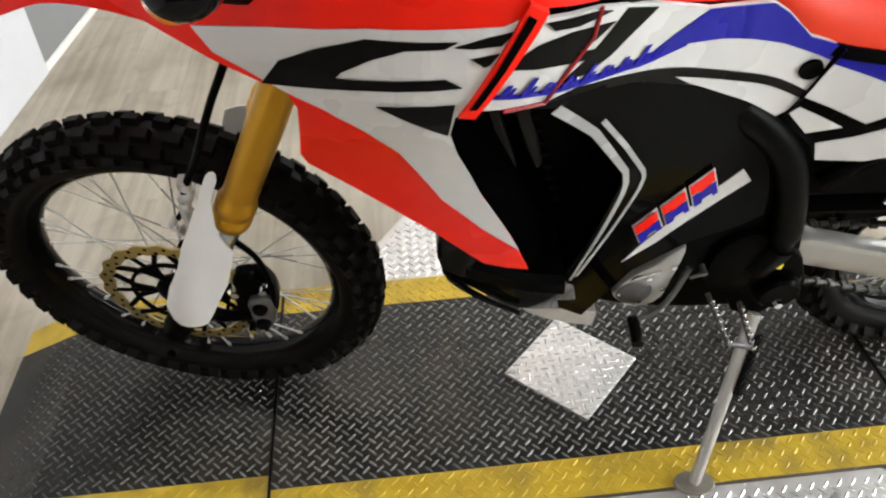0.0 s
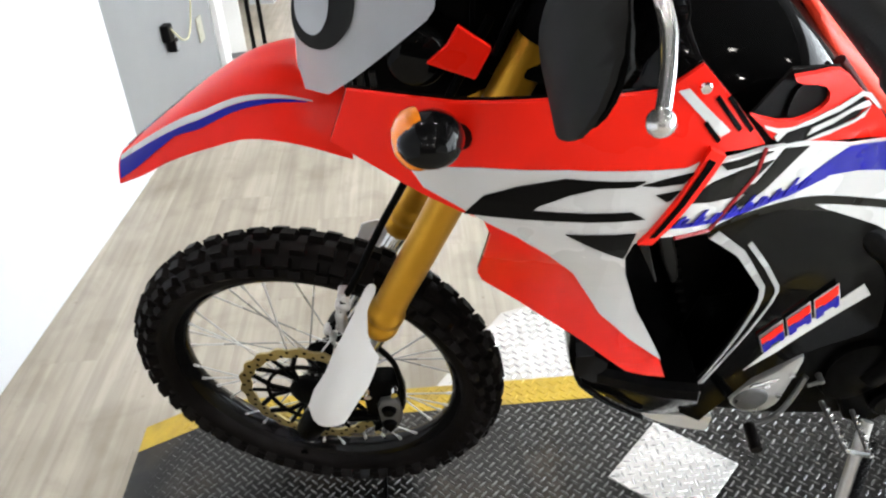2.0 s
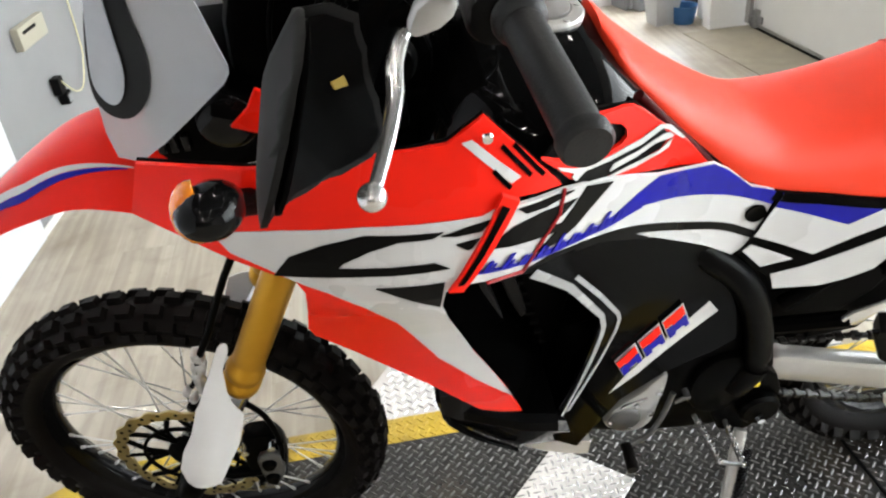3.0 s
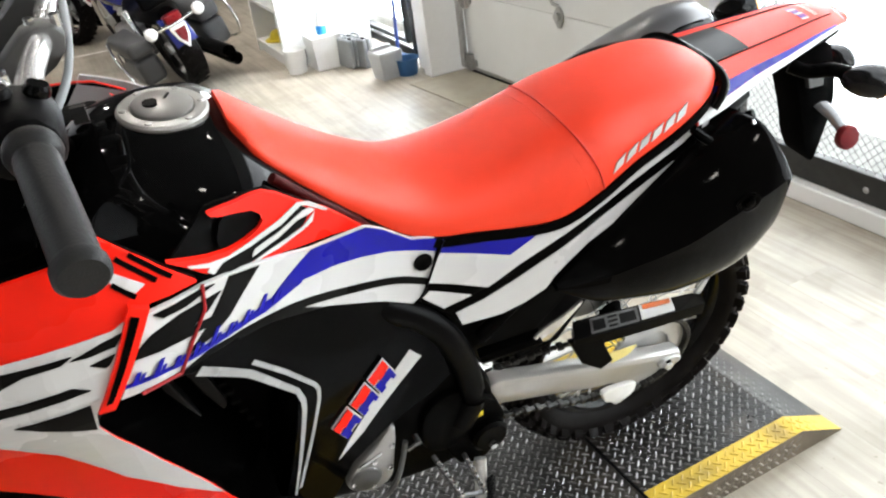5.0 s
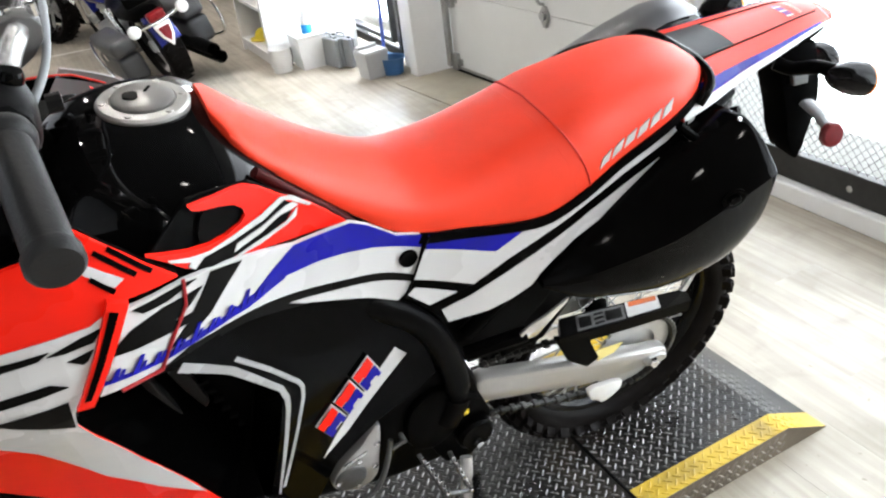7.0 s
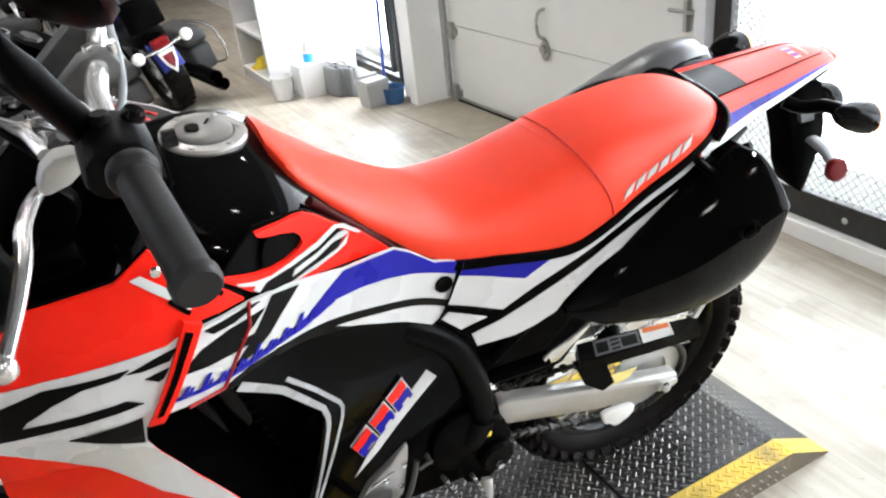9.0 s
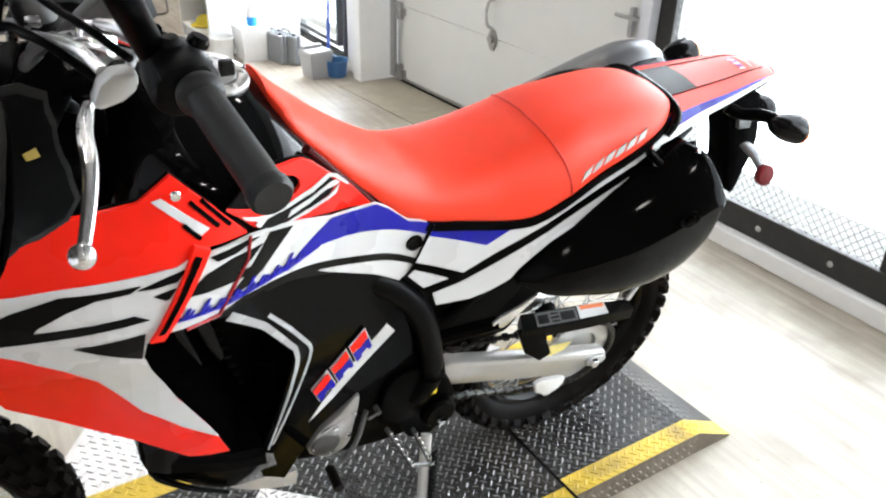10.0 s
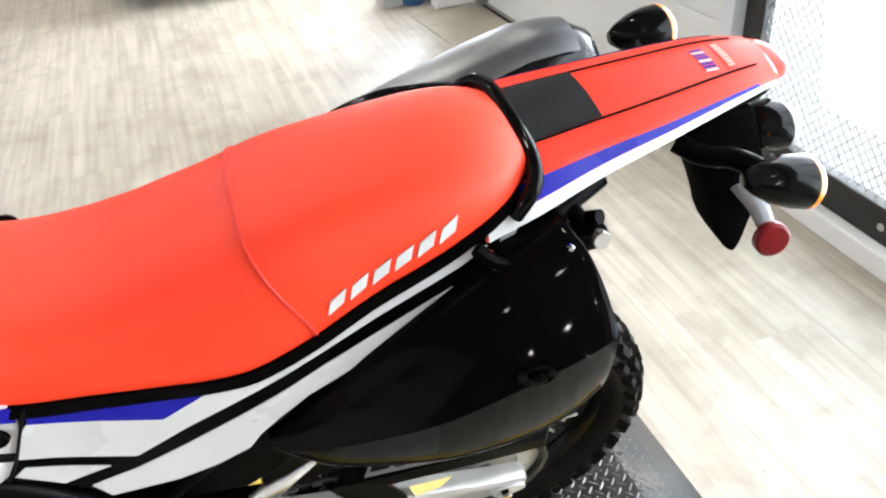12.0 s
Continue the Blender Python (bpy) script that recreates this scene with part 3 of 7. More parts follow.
LEAN = pose(0, 0.138, 0.07, 0, 0, -2.5) @ pose(0, 0, 0, 12.0)
bike = root("motorcycle", LEAN, "red, white and blue rally motorcycle leaning on its side stand", "motorcycle")


def field(points):
    """Smooth sideways bulge over the (u, w) side plane through points (u, w, v)."""
    c = np.array(points)
    p = c[:, :2]
    kernel = lambda d: np.sqrt(d * d + 0.0036)
    n = len(c)
    a = np.zeros((n + 3, n + 3))
    a[:n, :n] = kernel(np.linalg.norm(p[:, None] - p[None], axis=-1)) - 0.015 * np.eye(n)
    a[:n, n:] = np.c_[np.ones(n), p]
    a[n:, :n] = a[:n, n:].T
    w = np.linalg.solve(a, np.r_[c[:, 2], 0, 0, 0])
    return lambda u, h: float(kernel(np.linalg.norm(p - (u, h), axis=1)) @ w[:n] + w[n] + w[n + 1] * u + w[n + 2] * h)


# bulge of the bodywork: fairing, side panels, tail
BODY = field([(.20, .98, .24), (.343, 1.0, .30), (.445, .99, .325), (.524, .98, .325), (.575, 1.067, .305), (.52, 1.12, .29), (.30, 1.08, .27), (.15, .95, .17),
              (.60, .66, .262), (.50, .75, .265), (.40, .88, .275), (.74, .753, .215), (.65, 1.1, .25), (.72, .98, .22), (.80, .92, .185), (.908, .667, .152),
              (.932, .846, .145), (1.037, .771, .15), (1.077, .814, .145), (1.0, .70, .15), (.70, .55, .20), (1.224, .877, .132), (1.40, .887, .11), (1.2, .80, .145),
              (1.6, .95, .075), (1.8, 1.0, .05), (.8, .6, .17), (.95, .95, .14)])


def skin(outline, off=0.0, thick=0.004, surface=BODY, side=1, res=0.03):
    """A shell over an outline in the (u, w) side plane, bulged outwards by surface; side 1 is the bike's left."""
    off -= 0.05 if side < 0 else 0
    b = bmesh.new()
    b.faces.new([b.verts.new((u, 0, w)) for u, w in outline])
    us, ws = [p[0] for p in outline], [p[1] for p in outline]
    for axis, lo, hi in ((0, min(us), max(us)), (2, min(ws), max(ws))):
        k = math.floor(lo / res) + 1
        while k * res < hi:
            co = [0, 0, 0]
            no = [0, 0, 0]
            co[axis], no[axis] = k * res, 1
            bmesh.ops.bisect_plane(b, geom=b.verts[:] + b.edges[:] + b.faces[:], plane_co=co, plane_no=no, dist=1e-6)
            k += 1
    bmesh.ops.triangulate(b, faces=b.faces[:])
    for v in b.verts:
        v.co.y = -side * (surface(v.co.x, v.co.z) + off)
    r = bmesh.ops.extrude_face_region(b, geom=b.faces[:])
    bmesh.ops.translate(b, verts=[v for v in r["geom"] if isinstance(v, bmesh.types.BMVert)], vec=(0, side * thick, 0))
    bmesh.ops.recalc_face_normals(b, faces=b.faces)
    return b


def ribbon(pts, half):
    """The outline of a band of that half width along a line."""
    p = [Vector(q) for q in pts]
    lo, hi = [], []
    hs = half if isinstance(half, (list, tuple)) else [half] * len(p)
    for k, q in enumerate(p):
        d = (p[min(k + 1, len(p) - 1)] - p[max(k - 1, 0)]).normalized()
        n = Vector((-d.y, d.x)) * hs[k]
        lo.append(tuple(q - n))
        hi.append(tuple(q + n))
    return lo + hi[::-1]


def flat_curve(pts, n=4):
    return [tuple(q)[:2] for q in smooth_path([(*p, 0) for p in pts], n)]


def decal(name, outline, material, parent, level=1, side=1, surface=BODY, base_off=0.0):
    return part(name, skin(outline, base_off + 0.0014 * level, 0.0012, surface, side), material, parent)


def B(u, v, w):
    """A place on the bike: u to the rear, v to its left, w up."""
    return Vector((u, -v, w))


def slab(outline, v0, v1, bevel=0.0):
    """An outline in the side plane, thick from v0 to v1 (to the left)."""
    b = prism([(u, w) for u, w in outline], -v1, -v0, bevel=bevel)
    bmesh.ops.transform(b, matrix=Matrix(((1, 0, 0, 0), (0, 0, 1, 0), (0, 1, 0, 0), (0, 0, 0, 1))), verts=b.verts)
    bmesh.ops.recalc_face_normals(b, faces=b.faces)
    return b


def loft(sections, close=True, caps=True):
    """Skins rings of equal length."""
    b = bmesh.new()
    rings = [[b.verts.new(p) for p in s] for s in sections]
    n = len(rings[0])
    for a, c in zip(rings, rings[1:]):
        for k in range(n if close else n - 1):
            b.faces.new((a[k], a[(k + 1) % n], c[(k + 1) % n], c[k]))
    if caps and close:
        b.faces.new(rings[0][::-1])
        b.faces.new(rings[-1])
    bmesh.ops.recalc_face_normals(b, faces=b.faces)
    return b


def lerp(rows, x):
    """Row values at x, on smooth lines between rows (x, ...)."""
    xs = [r[0] for r in rows]
    x = min(max(x, xs[0]), xs[-1])
    k = max(i for i in range(len(xs)) if xs[i] <= x) if x < xs[-1] else len(xs) - 2
    k = min(k, len(xs) - 2)
    t = (x - xs[k]) / (xs[k + 1] - xs[k])
    out = []
    for c in range(1, len(rows[0])):
        y0, y1 = rows[k][c], rows[k + 1][c]
        h = xs[k + 1] - xs[k]
        m0 = (rows[k + 1][c] - rows[k - 1][c]) / (xs[k + 1] - xs[k - 1]) * h if k else y1 - y0
        m1 = (rows[k + 2][c] - rows[k][c]) / (xs[k + 2] - xs[k]) * h if k + 2 < len(xs) else y1 - y0
        out.append((2 * t ** 3 - 3 * t * t + 1) * y0 + (t ** 3 - 2 * t * t + t) * m0 + (3 * t * t - 2 * t ** 3) * y1 + (t ** 3 - t * t) * m1)
    return out


# -- wheels --
def tyre(R, half, depth, count):
    """A knobbly off-road tyre round y."""
    prof = []
    for k in range(17):
        a = math.pi * (k / 16 - 0.5) * 1.5
        prof.append((R - 0.012 - depth * 0.5 + depth * 0.5 * math.cos(a), half * math.sin(a) * (1 if abs(math.sin(a)) < 0.95 else 0.98)))
    prof = [(R - depth - 0.005, -half * 0.55), *prof, (R - depth - 0.005, half * 0.55)]
    b = revolve(prof, 64, ALONG_Y)
    k_ = math.pi * R / count
    knobs = []
    rows = ((0.22, k_ * 1.0, 0.0165, 0.5), (-0.22, k_ * 1.0, 0.0165, 0.0), (0.60, k_ * 1.05, 0.014, 0.0), (-0.60, k_ * 1.05, 0.014, 0.5), (0.90, k_ * 0.85, 0.0115, 0.5), (-0.90, k_ * 0.85, 0.0115, 0.0))
    for frac, ln, wd, ph in rows:
        tilt = frac * 0.95
        rr = R - 0.012 - depth * 0.5 + depth * 0.5 * math.cos(frac * 0.98 * math.pi / 2)
        z = half * math.sin(frac * math.pi / 2 * 0.98)
        m = Matrix.Translation((rr, z, 0)) @ Matrix.Rotation(tilt, 4, "Z")
        kb = bmesh.new()
        c = []
        for x, f in ((-0.008, 1.10), (0.0110, 0.86)):
            for y, q in ((-wd, -ln), (wd, -ln), (wd, ln), (-wd, ln)):
                c.append(kb.verts.new(m @ Vector((x, y * f * 0.5 * 1.15, q * f * 0.57))))
        for f in ((3, 2, 1, 0), (4, 5, 6, 7), (0, 1, 5, 4), (1, 2, 6, 5), (2, 3, 7, 6), (3, 0, 4, 7)):
            kb.faces.new([c[i] for i in f])
        bmesh.ops.recalc_face_normals(kb, faces=kb.faces)
        me = mesh_of(kb, RUBBER)
        for k in range(count):
            knobs.append((me, Matrix.Rotation(2 * math.pi * (k + ph) / count, 4, "Y")))
    return b, knobs


def wheel(name, centre, steer, R, half, depth, count, hub_half, label):
    rim_r = R - depth - 0.006
    b = revolve([(rim_r + 0.006, -half * 0.62), (rim_r + 0.004, -half * 0.56), (rim_r - 0.006, -half * 0.5), (rim_r - 0.016, -half * 0.25), (rim_r - 0.018, 0), (rim_r - 0.016, half * 0.25),
                 (rim_r - 0.006, half * 0.5), (rim_r + 0.004, half * 0.56), (rim_r + 0.006, half * 0.62), (rim_r + 0.002, half * 0.45), (rim_r - 0.008, 0), (rim_r + 0.002, -half * 0.45), (rim_r + 0.006, -half * 0.62)], 72, ALONG_Y)
    g = part(name, b, GLOSS_BLACK, bike, "black aluminium rim", smooth=40)
    g.matrix_basis = Matrix.Translation(B(*centre)) @ Matrix.Rotation(radians(steer), 4, "Z")
    b, knobs = tyre(R, half, depth, count)
    part("tyre", b, RUBBER, g, label, smooth=50)
    for me, m in knobs:
        o = new("knob", me)
        o.parent = g
        o.matrix_basis = m
    part("hub", revolve([(0, -hub_half - 0.02), (0.012, -hub_half - 0.02), (0.014, -hub_half), (0.03, -hub_half), (0.034, -hub_half * 0.8), (0.022, -hub_half * 0.5), (0.02, 0),
                         (0.022, hub_half * 0.5), (0.034, hub_half * 0.8), (0.03, hub_half), (0.014, hub_half), (0.012, hub_half + 0.02), (0, hub_half + 0.02)], 24, ALONG_Y), SATIN_BLACK, g, smooth=40)
    # crossed spokes, one mesh for each of four kinds
    for side in (-1, 1):
        for way in (-1, 1):
            lead = way * radians(58)
            p0 = Vector((0.033 * math.cos(lead), side * hub_half * 0.85, 0.033 * math.sin(lead)))
            p1 = Vector((rim_r - 0.012, side * 0.006, 0))
            me = mesh_of(tube([p0, p1], 0.0016, 6), SPOKE)
            nip = tube([p1 - (p1 - p0).normalized() * 0.014, p1], 0.003, 6)
            tmp = bpy.data.meshes.new("scrap")
            nip.to_mesh(tmp)
            nip.free()
            both = bmesh.new()
            both.from_mesh(me)
            both.from_mesh(tmp)
            both.to_mesh(me)
            both.free()
            bpy.data.meshes.remove(tmp)
            for k in range(9):
                o = new("spoke", me)
                o.parent = g
                o.matrix_basis = Matrix.Rotation(2 * math.pi * (k + (0.25 if way > 0 else 0) + (0.5 if side > 0 else 0)) / 9 + 0.12, 4, "Y")
    return g


def ring(r_in, r_out, y0, y1, n=96, wave=0.0, lobes=10):
    b = bmesh.new()
    rows = []
    for k in range(n):
        a = 2 * math.pi * k / n
        ro = r_out + wave * math.cos(lobes * a)
        ri = r_in + wave * 0.6 * math.cos(lobes * a)
        rows.append([b.verts.new((r * math.cos(a), y, r * math.sin(a))) for r, y in ((ri, y0), (ro, y0), (ro, y1), (ri, y1))])
    for p, q in zip(rows, rows[1:] + rows[:1]):
        for i in range(4):
            b.faces.new((p[i], p[(i + 1) % 4], q[(i + 1) % 4], q[i]))
    bmesh.ops.recalc_face_normals(b, faces=b.faces)
    return b


FRONT, REAR = (0.060, 0.0, 0.354), (1.452, -0.01, 0.318)
front_wheel = wheel("front_wheel", FRONT, -9.5, 0.343, 0.041, 0.072, 46, 0.045, "black knobbly off-road tyre")
rear_wheel = wheel("rear_wheel", REAR, 0, 0.314, 0.056, 0.078, 36, 0.06, "black knobbly off-road tyre")
disc = part("brake_disc", ring(0.111, 0.132, -0.060, -0.056, 200, 0.0026, 20), BRONZE, front_wheel, "wavy drilled steel brake disc")
for k in range(6):
    a = 2 * math.pi * k / 6
    for d, r0 in ((-0.42, 0.040), (0.42, 0.040), (0.0, 0.036)):
        b = tube([(r0 * math.cos(a), -0.052, r0 * math.sin(a)), (0.076 * math.cos(a + d * .45), -0.0555, 0.076 * math.sin(a + d * .45)), (0.112 * math.cos(a + d), -0.058, 0.112 * math.sin(a + d))], 0.0048 if d else 0.0036, 6)
        part("disc_arm", b, SATIN_BLACK, front_wheel, "black spidery disc carrier arm")
part("carrier_ring", ring(0.078, 0.084, -0.060, -0.055, 60), SATIN_BLACK, front_wheel, "black carrier ring")
part("hub_flange", revolve([(0.018, 0.04), (0.042, 0.045), (0.042, 0.055), (0.03, 0.064), (0.012, 0.066), (0, 0.066)], 24, Matrix.Rotation(radians(90), 4, "X")), SATIN_BLACK, front_wheel, smooth=40)
for k in range(50):
    a = 2 * math.pi * k / 50
    r = 0.116 if k % 2 else 0.125
    o = part("disc_hole", revolve([(0, 0.0006), (0.0034, 0.0006), (0.0034, 0)], 8, Matrix.Translation((r * math.cos(a), -0.060, r * math.sin(a))) @ Matrix.Rotation(radians(90), 4, "X")), SATIN_BLACK, front_wheel) if k < 1 else new("disc_hole", o.data)
    if k:
        o.parent = front_wheel
        o.matrix_basis = Matrix.Rotation(-a, 4, "Y") @ (Matrix.Translation((r - 0.125, 0, 0)) if r != 0.125 else Matrix())
part("sprocket", ring(0.055, 0.098, -0.084, -0.078, 132, 0.003, 44), ALU, rear_wheel, "grey rear sprocket")
part("hub_flange", revolve([(0.02, 0.03), (0.06, 0.06), (0.06, 0.076), (0.02, 0.08), (0, 0.08)], 24, Matrix.Rotation(radians(90), 4, "X")), ALU, rear_wheel, smooth=40)


# -- fork --
def fork_leg(v, shift, right=False):
    d = Vector((0.495, 0, 0.869)).normalized()
    foot = B(0.052 + shift, v, 0.345)
    collar = B(0.205 + shift, v, 0.6245)
    up = lambda a, c, r, n=20: tube([foot + d * a, foot + d * c], r, n)
    d2, base_ = Vector((0.425, 0, 0.905)).normalized(), B(0.074 + shift, v, 0.345)
    b = tube([base_ + d2 * 0.31, base_ + d2 * 0.83], 0.0245, 24)
    leg = part("fork_tube", b, GOLD, bike, "gold anodised fork tube", smooth=40)
    prof = [(r_ * .92, z_) for r_, z_ in ((0.0, -0.024), (0.023, -0.024), (0.029, -0.018), (0.0315, -0.010), (0.0315, 0.002), (0.0288, 0.005), (0.0288, 0.010), (0.0315, 0.014), (0.0315, 0.026), (0.029, 0.032), (0.0268, 0.044))]
    turn = d.to_track_quat("Z", "Y").to_matrix().to_4x4()
    part("fork_sleeve", tube([base_ + d2 * 0.825, base_ + d2 * 0.96], 0.030, 24), SATIN_BLACK, leg, "black upper clamp sleeve", smooth=40)
    part("fork_collar", revolve(prof, 28, Matrix.Translation(collar) @ d2.to_track_quat("Z", "Y").to_matrix().to_4x4()), GOLD, leg, "gold lower collar", smooth=40)
    part("fork_slider", up(0.0, 0.31, 0.0185), CHROME, leg, "bright lower fork slider", smooth=40)
    b = revolve([(0, -0.018), (0.016, -0.018), (0.022, -0.010), (0.025, 0.03), (0.021, 0.05), (0.019, 0.06)], 20, Matrix.Translation(foot) @ turn)
    part("axle_lug", b, SATIN_BLACK, leg, "black cast axle lug", smooth=40)
    # guard: open shell outside the slider, its top swept ahead into an ear
    out = -1 if not right else 1
    rows = []
    for w, u0, u1, off in ((.396, .086, .108, .032), (.404, .078, .120, .036), (.420, .072, .129, .039), (.454, .070, .147, .042), (.498, .087, .171, .043), (.544, .112, .187, .042), (.575, .124, .196, .040), (.594, .131, .191, .038), (.612, .140, .187, .035),
                           (.634, .151, .186, .032), (.655, .161, .188, .028), (.676, .172, .190, .025), (.695, .181, .197, .022), (.710, .188, .205, .020), (.720, .193, .207, .019), (.726, .199, .205, .018)):
        if right and w > .60:
            break
        rows.append([B(u0 + (u1 - u0) * k / 10 + shift, v - out * (off - 9 * ((u1 - u0) * (k / 10 - .5)) ** 2), w) for k in range(11)])
    b = loft(rows, close=False, caps=False)
    bmesh.ops.solidify(b, geom=b.faces[:], thickness=-0.0025)
    part("fork_guard", b, GUARD_WHITE, leg, "white plastic fork guard", smooth=60)
    p = foot - d * 0.02 + Vector((0, out * 0.04, 0))
    part("bolt", revolve([(0, 0.005), (0.006, 0.004), (0.007, 0)], 10, Matrix.Translation(p) @ Matrix.Rotation(radians(90 * out), 4, "X")), SATIN_BLACK, leg)
    return leg


fork_left = fork_leg(0.118, 0.0)
fork_right = fork_leg(-0.098, 0.030, True)
b = slab(rounded([(0.150, 0.41), (0.162, 0.435), (0.208, 0.435), (0.222, 0.40), (0.222, 0.36), (0.198, 0.295), (0.160, 0.29), (0.150, 0.33)], 1, .2), 0.060, 0.096, 0.006)
cal = part("brake_caliper", b, SATIN_BLACK, bike, "black front brake caliper", smooth=40)
part("caliper_body", slab(rounded([(0.172, 0.395), (0.212, 0.40), (0.216, 0.345), (0.198, 0.305), (0.176, 0.31)], 1, .2), 0.096, 0.110, 0.004), CASTING, cal, "grey caliper housing", smooth=40)
for u, w in ((0.192, 0.372), (0.190, 0.330)):
    part("piston_cap", revolve([(0, .010), (.010, .010), (.013, .006), (.014, 0)], 16, Matrix.Translation(B(u, .108, w)) @ Matrix.Rotation(radians(90), 4, "X")), SATIN_BLACK, cal, smooth=40)
for u, w in ((0.160, 0.415), (0.205, 0.418), (0.166, 0.305)):
    part("pin", tube([B(u, 0.085, w), B(u, 0.112, w)], 0.0065, 12), CHROME, cal)
part("caliper_bracket", tube([B(0.07, 0.085, 0.36), B(0.12, 0.09, 0.33), B(0.17, 0.09, 0.33)], 0.012, 8), SATIN_BLACK, cal)
hose = smooth_path([B(0.187, 0.10, 0.293), B(0.209, 0.10, 0.355), B(0.219, 0.10, 0.415), B(0.212, 0.10, 0.489), B(0.188, 0.10, 0.538), B(0.155, 0.112, 0.60), B(0.150, 0.122, 0.645)])
part("brake_hose", tube(hose, 0.005, 8), SATIN_BLACK, bike, "black brake hose", smooth=60)
hose = smooth_path([B(0.148, 0.128, 0.64), B(0.151, 0.13, 0.668), B(0.162, 0.13, 0.698), B(0.185, 0.13, 0.742), B(0.208, 0.13, 0.793), B(0.230, 0.13, 0.840), B(0.254, 0.13, 0.886), B(0.30, 0.13, 0.98), B(0.37, 0.13, 1.12)])
part("brake_hose", tube(hose, 0.0052, 10), SATIN_BLACK, bike, "thick black sleeved brake hose", smooth=60)
b = revolve([(0, 0.02), (0.007, 0.02), (0.009, 0.012), (0.009, -0.02), (0, -0.02)], 10, Matrix.Translation(B(0.148, 0.128, 0.64)))
box(b, 0.143, 0.158, -0.135, -0.115, 0.655, 0.68, 0.004)
box(b, 0.150, 0.165, -0.135, -0.115, 0.69, 0.705, 0.003)
part("hose_clip", b, ALU, bike, "steel hose clip", smooth=40)
for u, w, r in ((.157, .676, .0095), (.149, .656, .0085), (.160, .694, .008), (.124, .622, .006), (.130, .604, .006)):
    part("hose_fitting", revolve([(0, -.011), (r * .8, -.011), (r, -.007), (r, .006), (r * .6, .010), (0, .011)], 12, Matrix.Translation(B(u, .128, w)) @ Matrix.Rotation(radians(75), 4, "X")), ALU, bike, "pale hose fitting", smooth=40)
part("hose_link", tube([B(.158, .125, .675), B(.135, .122, .63), B(.122, .118, .612)], .004, 8), SATIN_BLACK, bike)

# -- front fender --
FENDER = [(-0.137, 0.872, 0.036, 0.024, 0.0), (-0.10, 0.899, 0.048, 0.030, 0.004), (-0.045, 0.938, 0.060, 0.036, 0.008), (0.01, 0.976, 0.074, 0.048, 0.01), (0.07, 1.008, 0.088, 0.058, 0.01), (0.13, 1.02, 0.100, 0.072, 0.01), (0.20, 1.012, 0.11, 0.085, 0.0)]


def fender_at(u, a, lift=0.0):
    top, half, drop, flat = lerp(FENDER, u)
    s = abs(a)
    shape = s ** 2.6
    return B(u - 0.02 * (1 - s) * 0, half * a * (1 if s < 0.999 else 1), top - drop * shape + lift)


def fender_patch(u0, u1, a0, a1, lift, n=26, m=10):
    """A sheet between two lines a0(u), a1(u) across the fender."""
    b = bmesh.new()
    rows = []
    for i in range(n + 1):
        u = u0 + (u1 - u0) * i / n
        lo, hi = a0(u), a1(u)
        rows.append([b.verts.new(fender_at(u, lo + (hi - lo) * k / m, lift) + Vector((0, -lift * 0.8 if hi > 0 else lift * 0.8, 0))) for k in range(m + 1)])
    for p, q in zip(rows, rows[1:]):
        for k in range(m):
            b.faces.new((p[k], p[k + 1], q[k + 1], q[k]))
    bmesh.ops.recalc_face_normals(b, faces=b.faces)
    return b


b = fender_patch(-0.137, 0.20, lambda u: -1, lambda u: 1, 0, 30, 24)
bmesh.ops.solidify(b, geom=b.faces[:], thickness=0.004)
fender = part("front_fender", b, RED, bike, "red beak-like high front fender with blue and white flashes", smooth=50)
for s in (1, -1):
    def edge(f, s=s):
        return lambda u: s * f(u)
    clip = lambda x: max(0.0, min(1.0, x))
    fade = lambda u: clip((0.158 - u) / 0.16)
    blue_lo = lambda u: 0.40 + 0.28 * clip((u + 0.147) / 0.15) + 0.02 * clip((u + 0.02) / 0.2)
    blue_hi = lambda u: blue_lo(u) + 0.004 + (0.11 + 0.44 * (1 - clip((u + 0.147) / 0.11))) * fade(u)
    white_lo = lambda u: blue_lo(u) - 0.012 - (0.10 + 0.16 * (1 - clip((u + 0.147) / 0.16))) * fade(u)
    part("blue_flash", fender_patch(-0.133, 0.150, edge(blue_lo), edge(lambda u: min(.96, blue_hi(u))), 0.0016), BLUE, fender)
    part("white_flash", fender_patch(-0.133, 0.157, edge(white_lo), edge(lambda u: blue_lo(u) - 0.004), 0.0016), WHITE, fender)

# -- fairing, both sides; the seen one is the left --
SHROUD = [(.200, 1.053), (.241, 1.034), (.289, 1.010), (.329, .995), (.350, .990), (.358, .966), (.352, .92), (.345, .875), (.350, .857), (.394, .817), (.476, .735), (.539, .663),
          (.598, .633), (.574, .707), (.530, .809), (.502, .90), (.494, .941), (.498, .968), (.512, .973), (.570, 1.063), (.629, 1.048), (.59, 1.10), (.551, 1.145), (.515, 1.127), (.432, 1.126), (.327, 1.116), (.225, 1.117)]
C_MARK = [(.331, .996), (.351, 1.024), (.385, 1.04), (.427, 1.052), (.503, 1.048), (.492, 1.043), (.459, 1.043), (.43, 1.034), (.404, 1.020), (.398, 1.013), (.492, 1.015), (.506, 1.005), (.425, 1.003)]
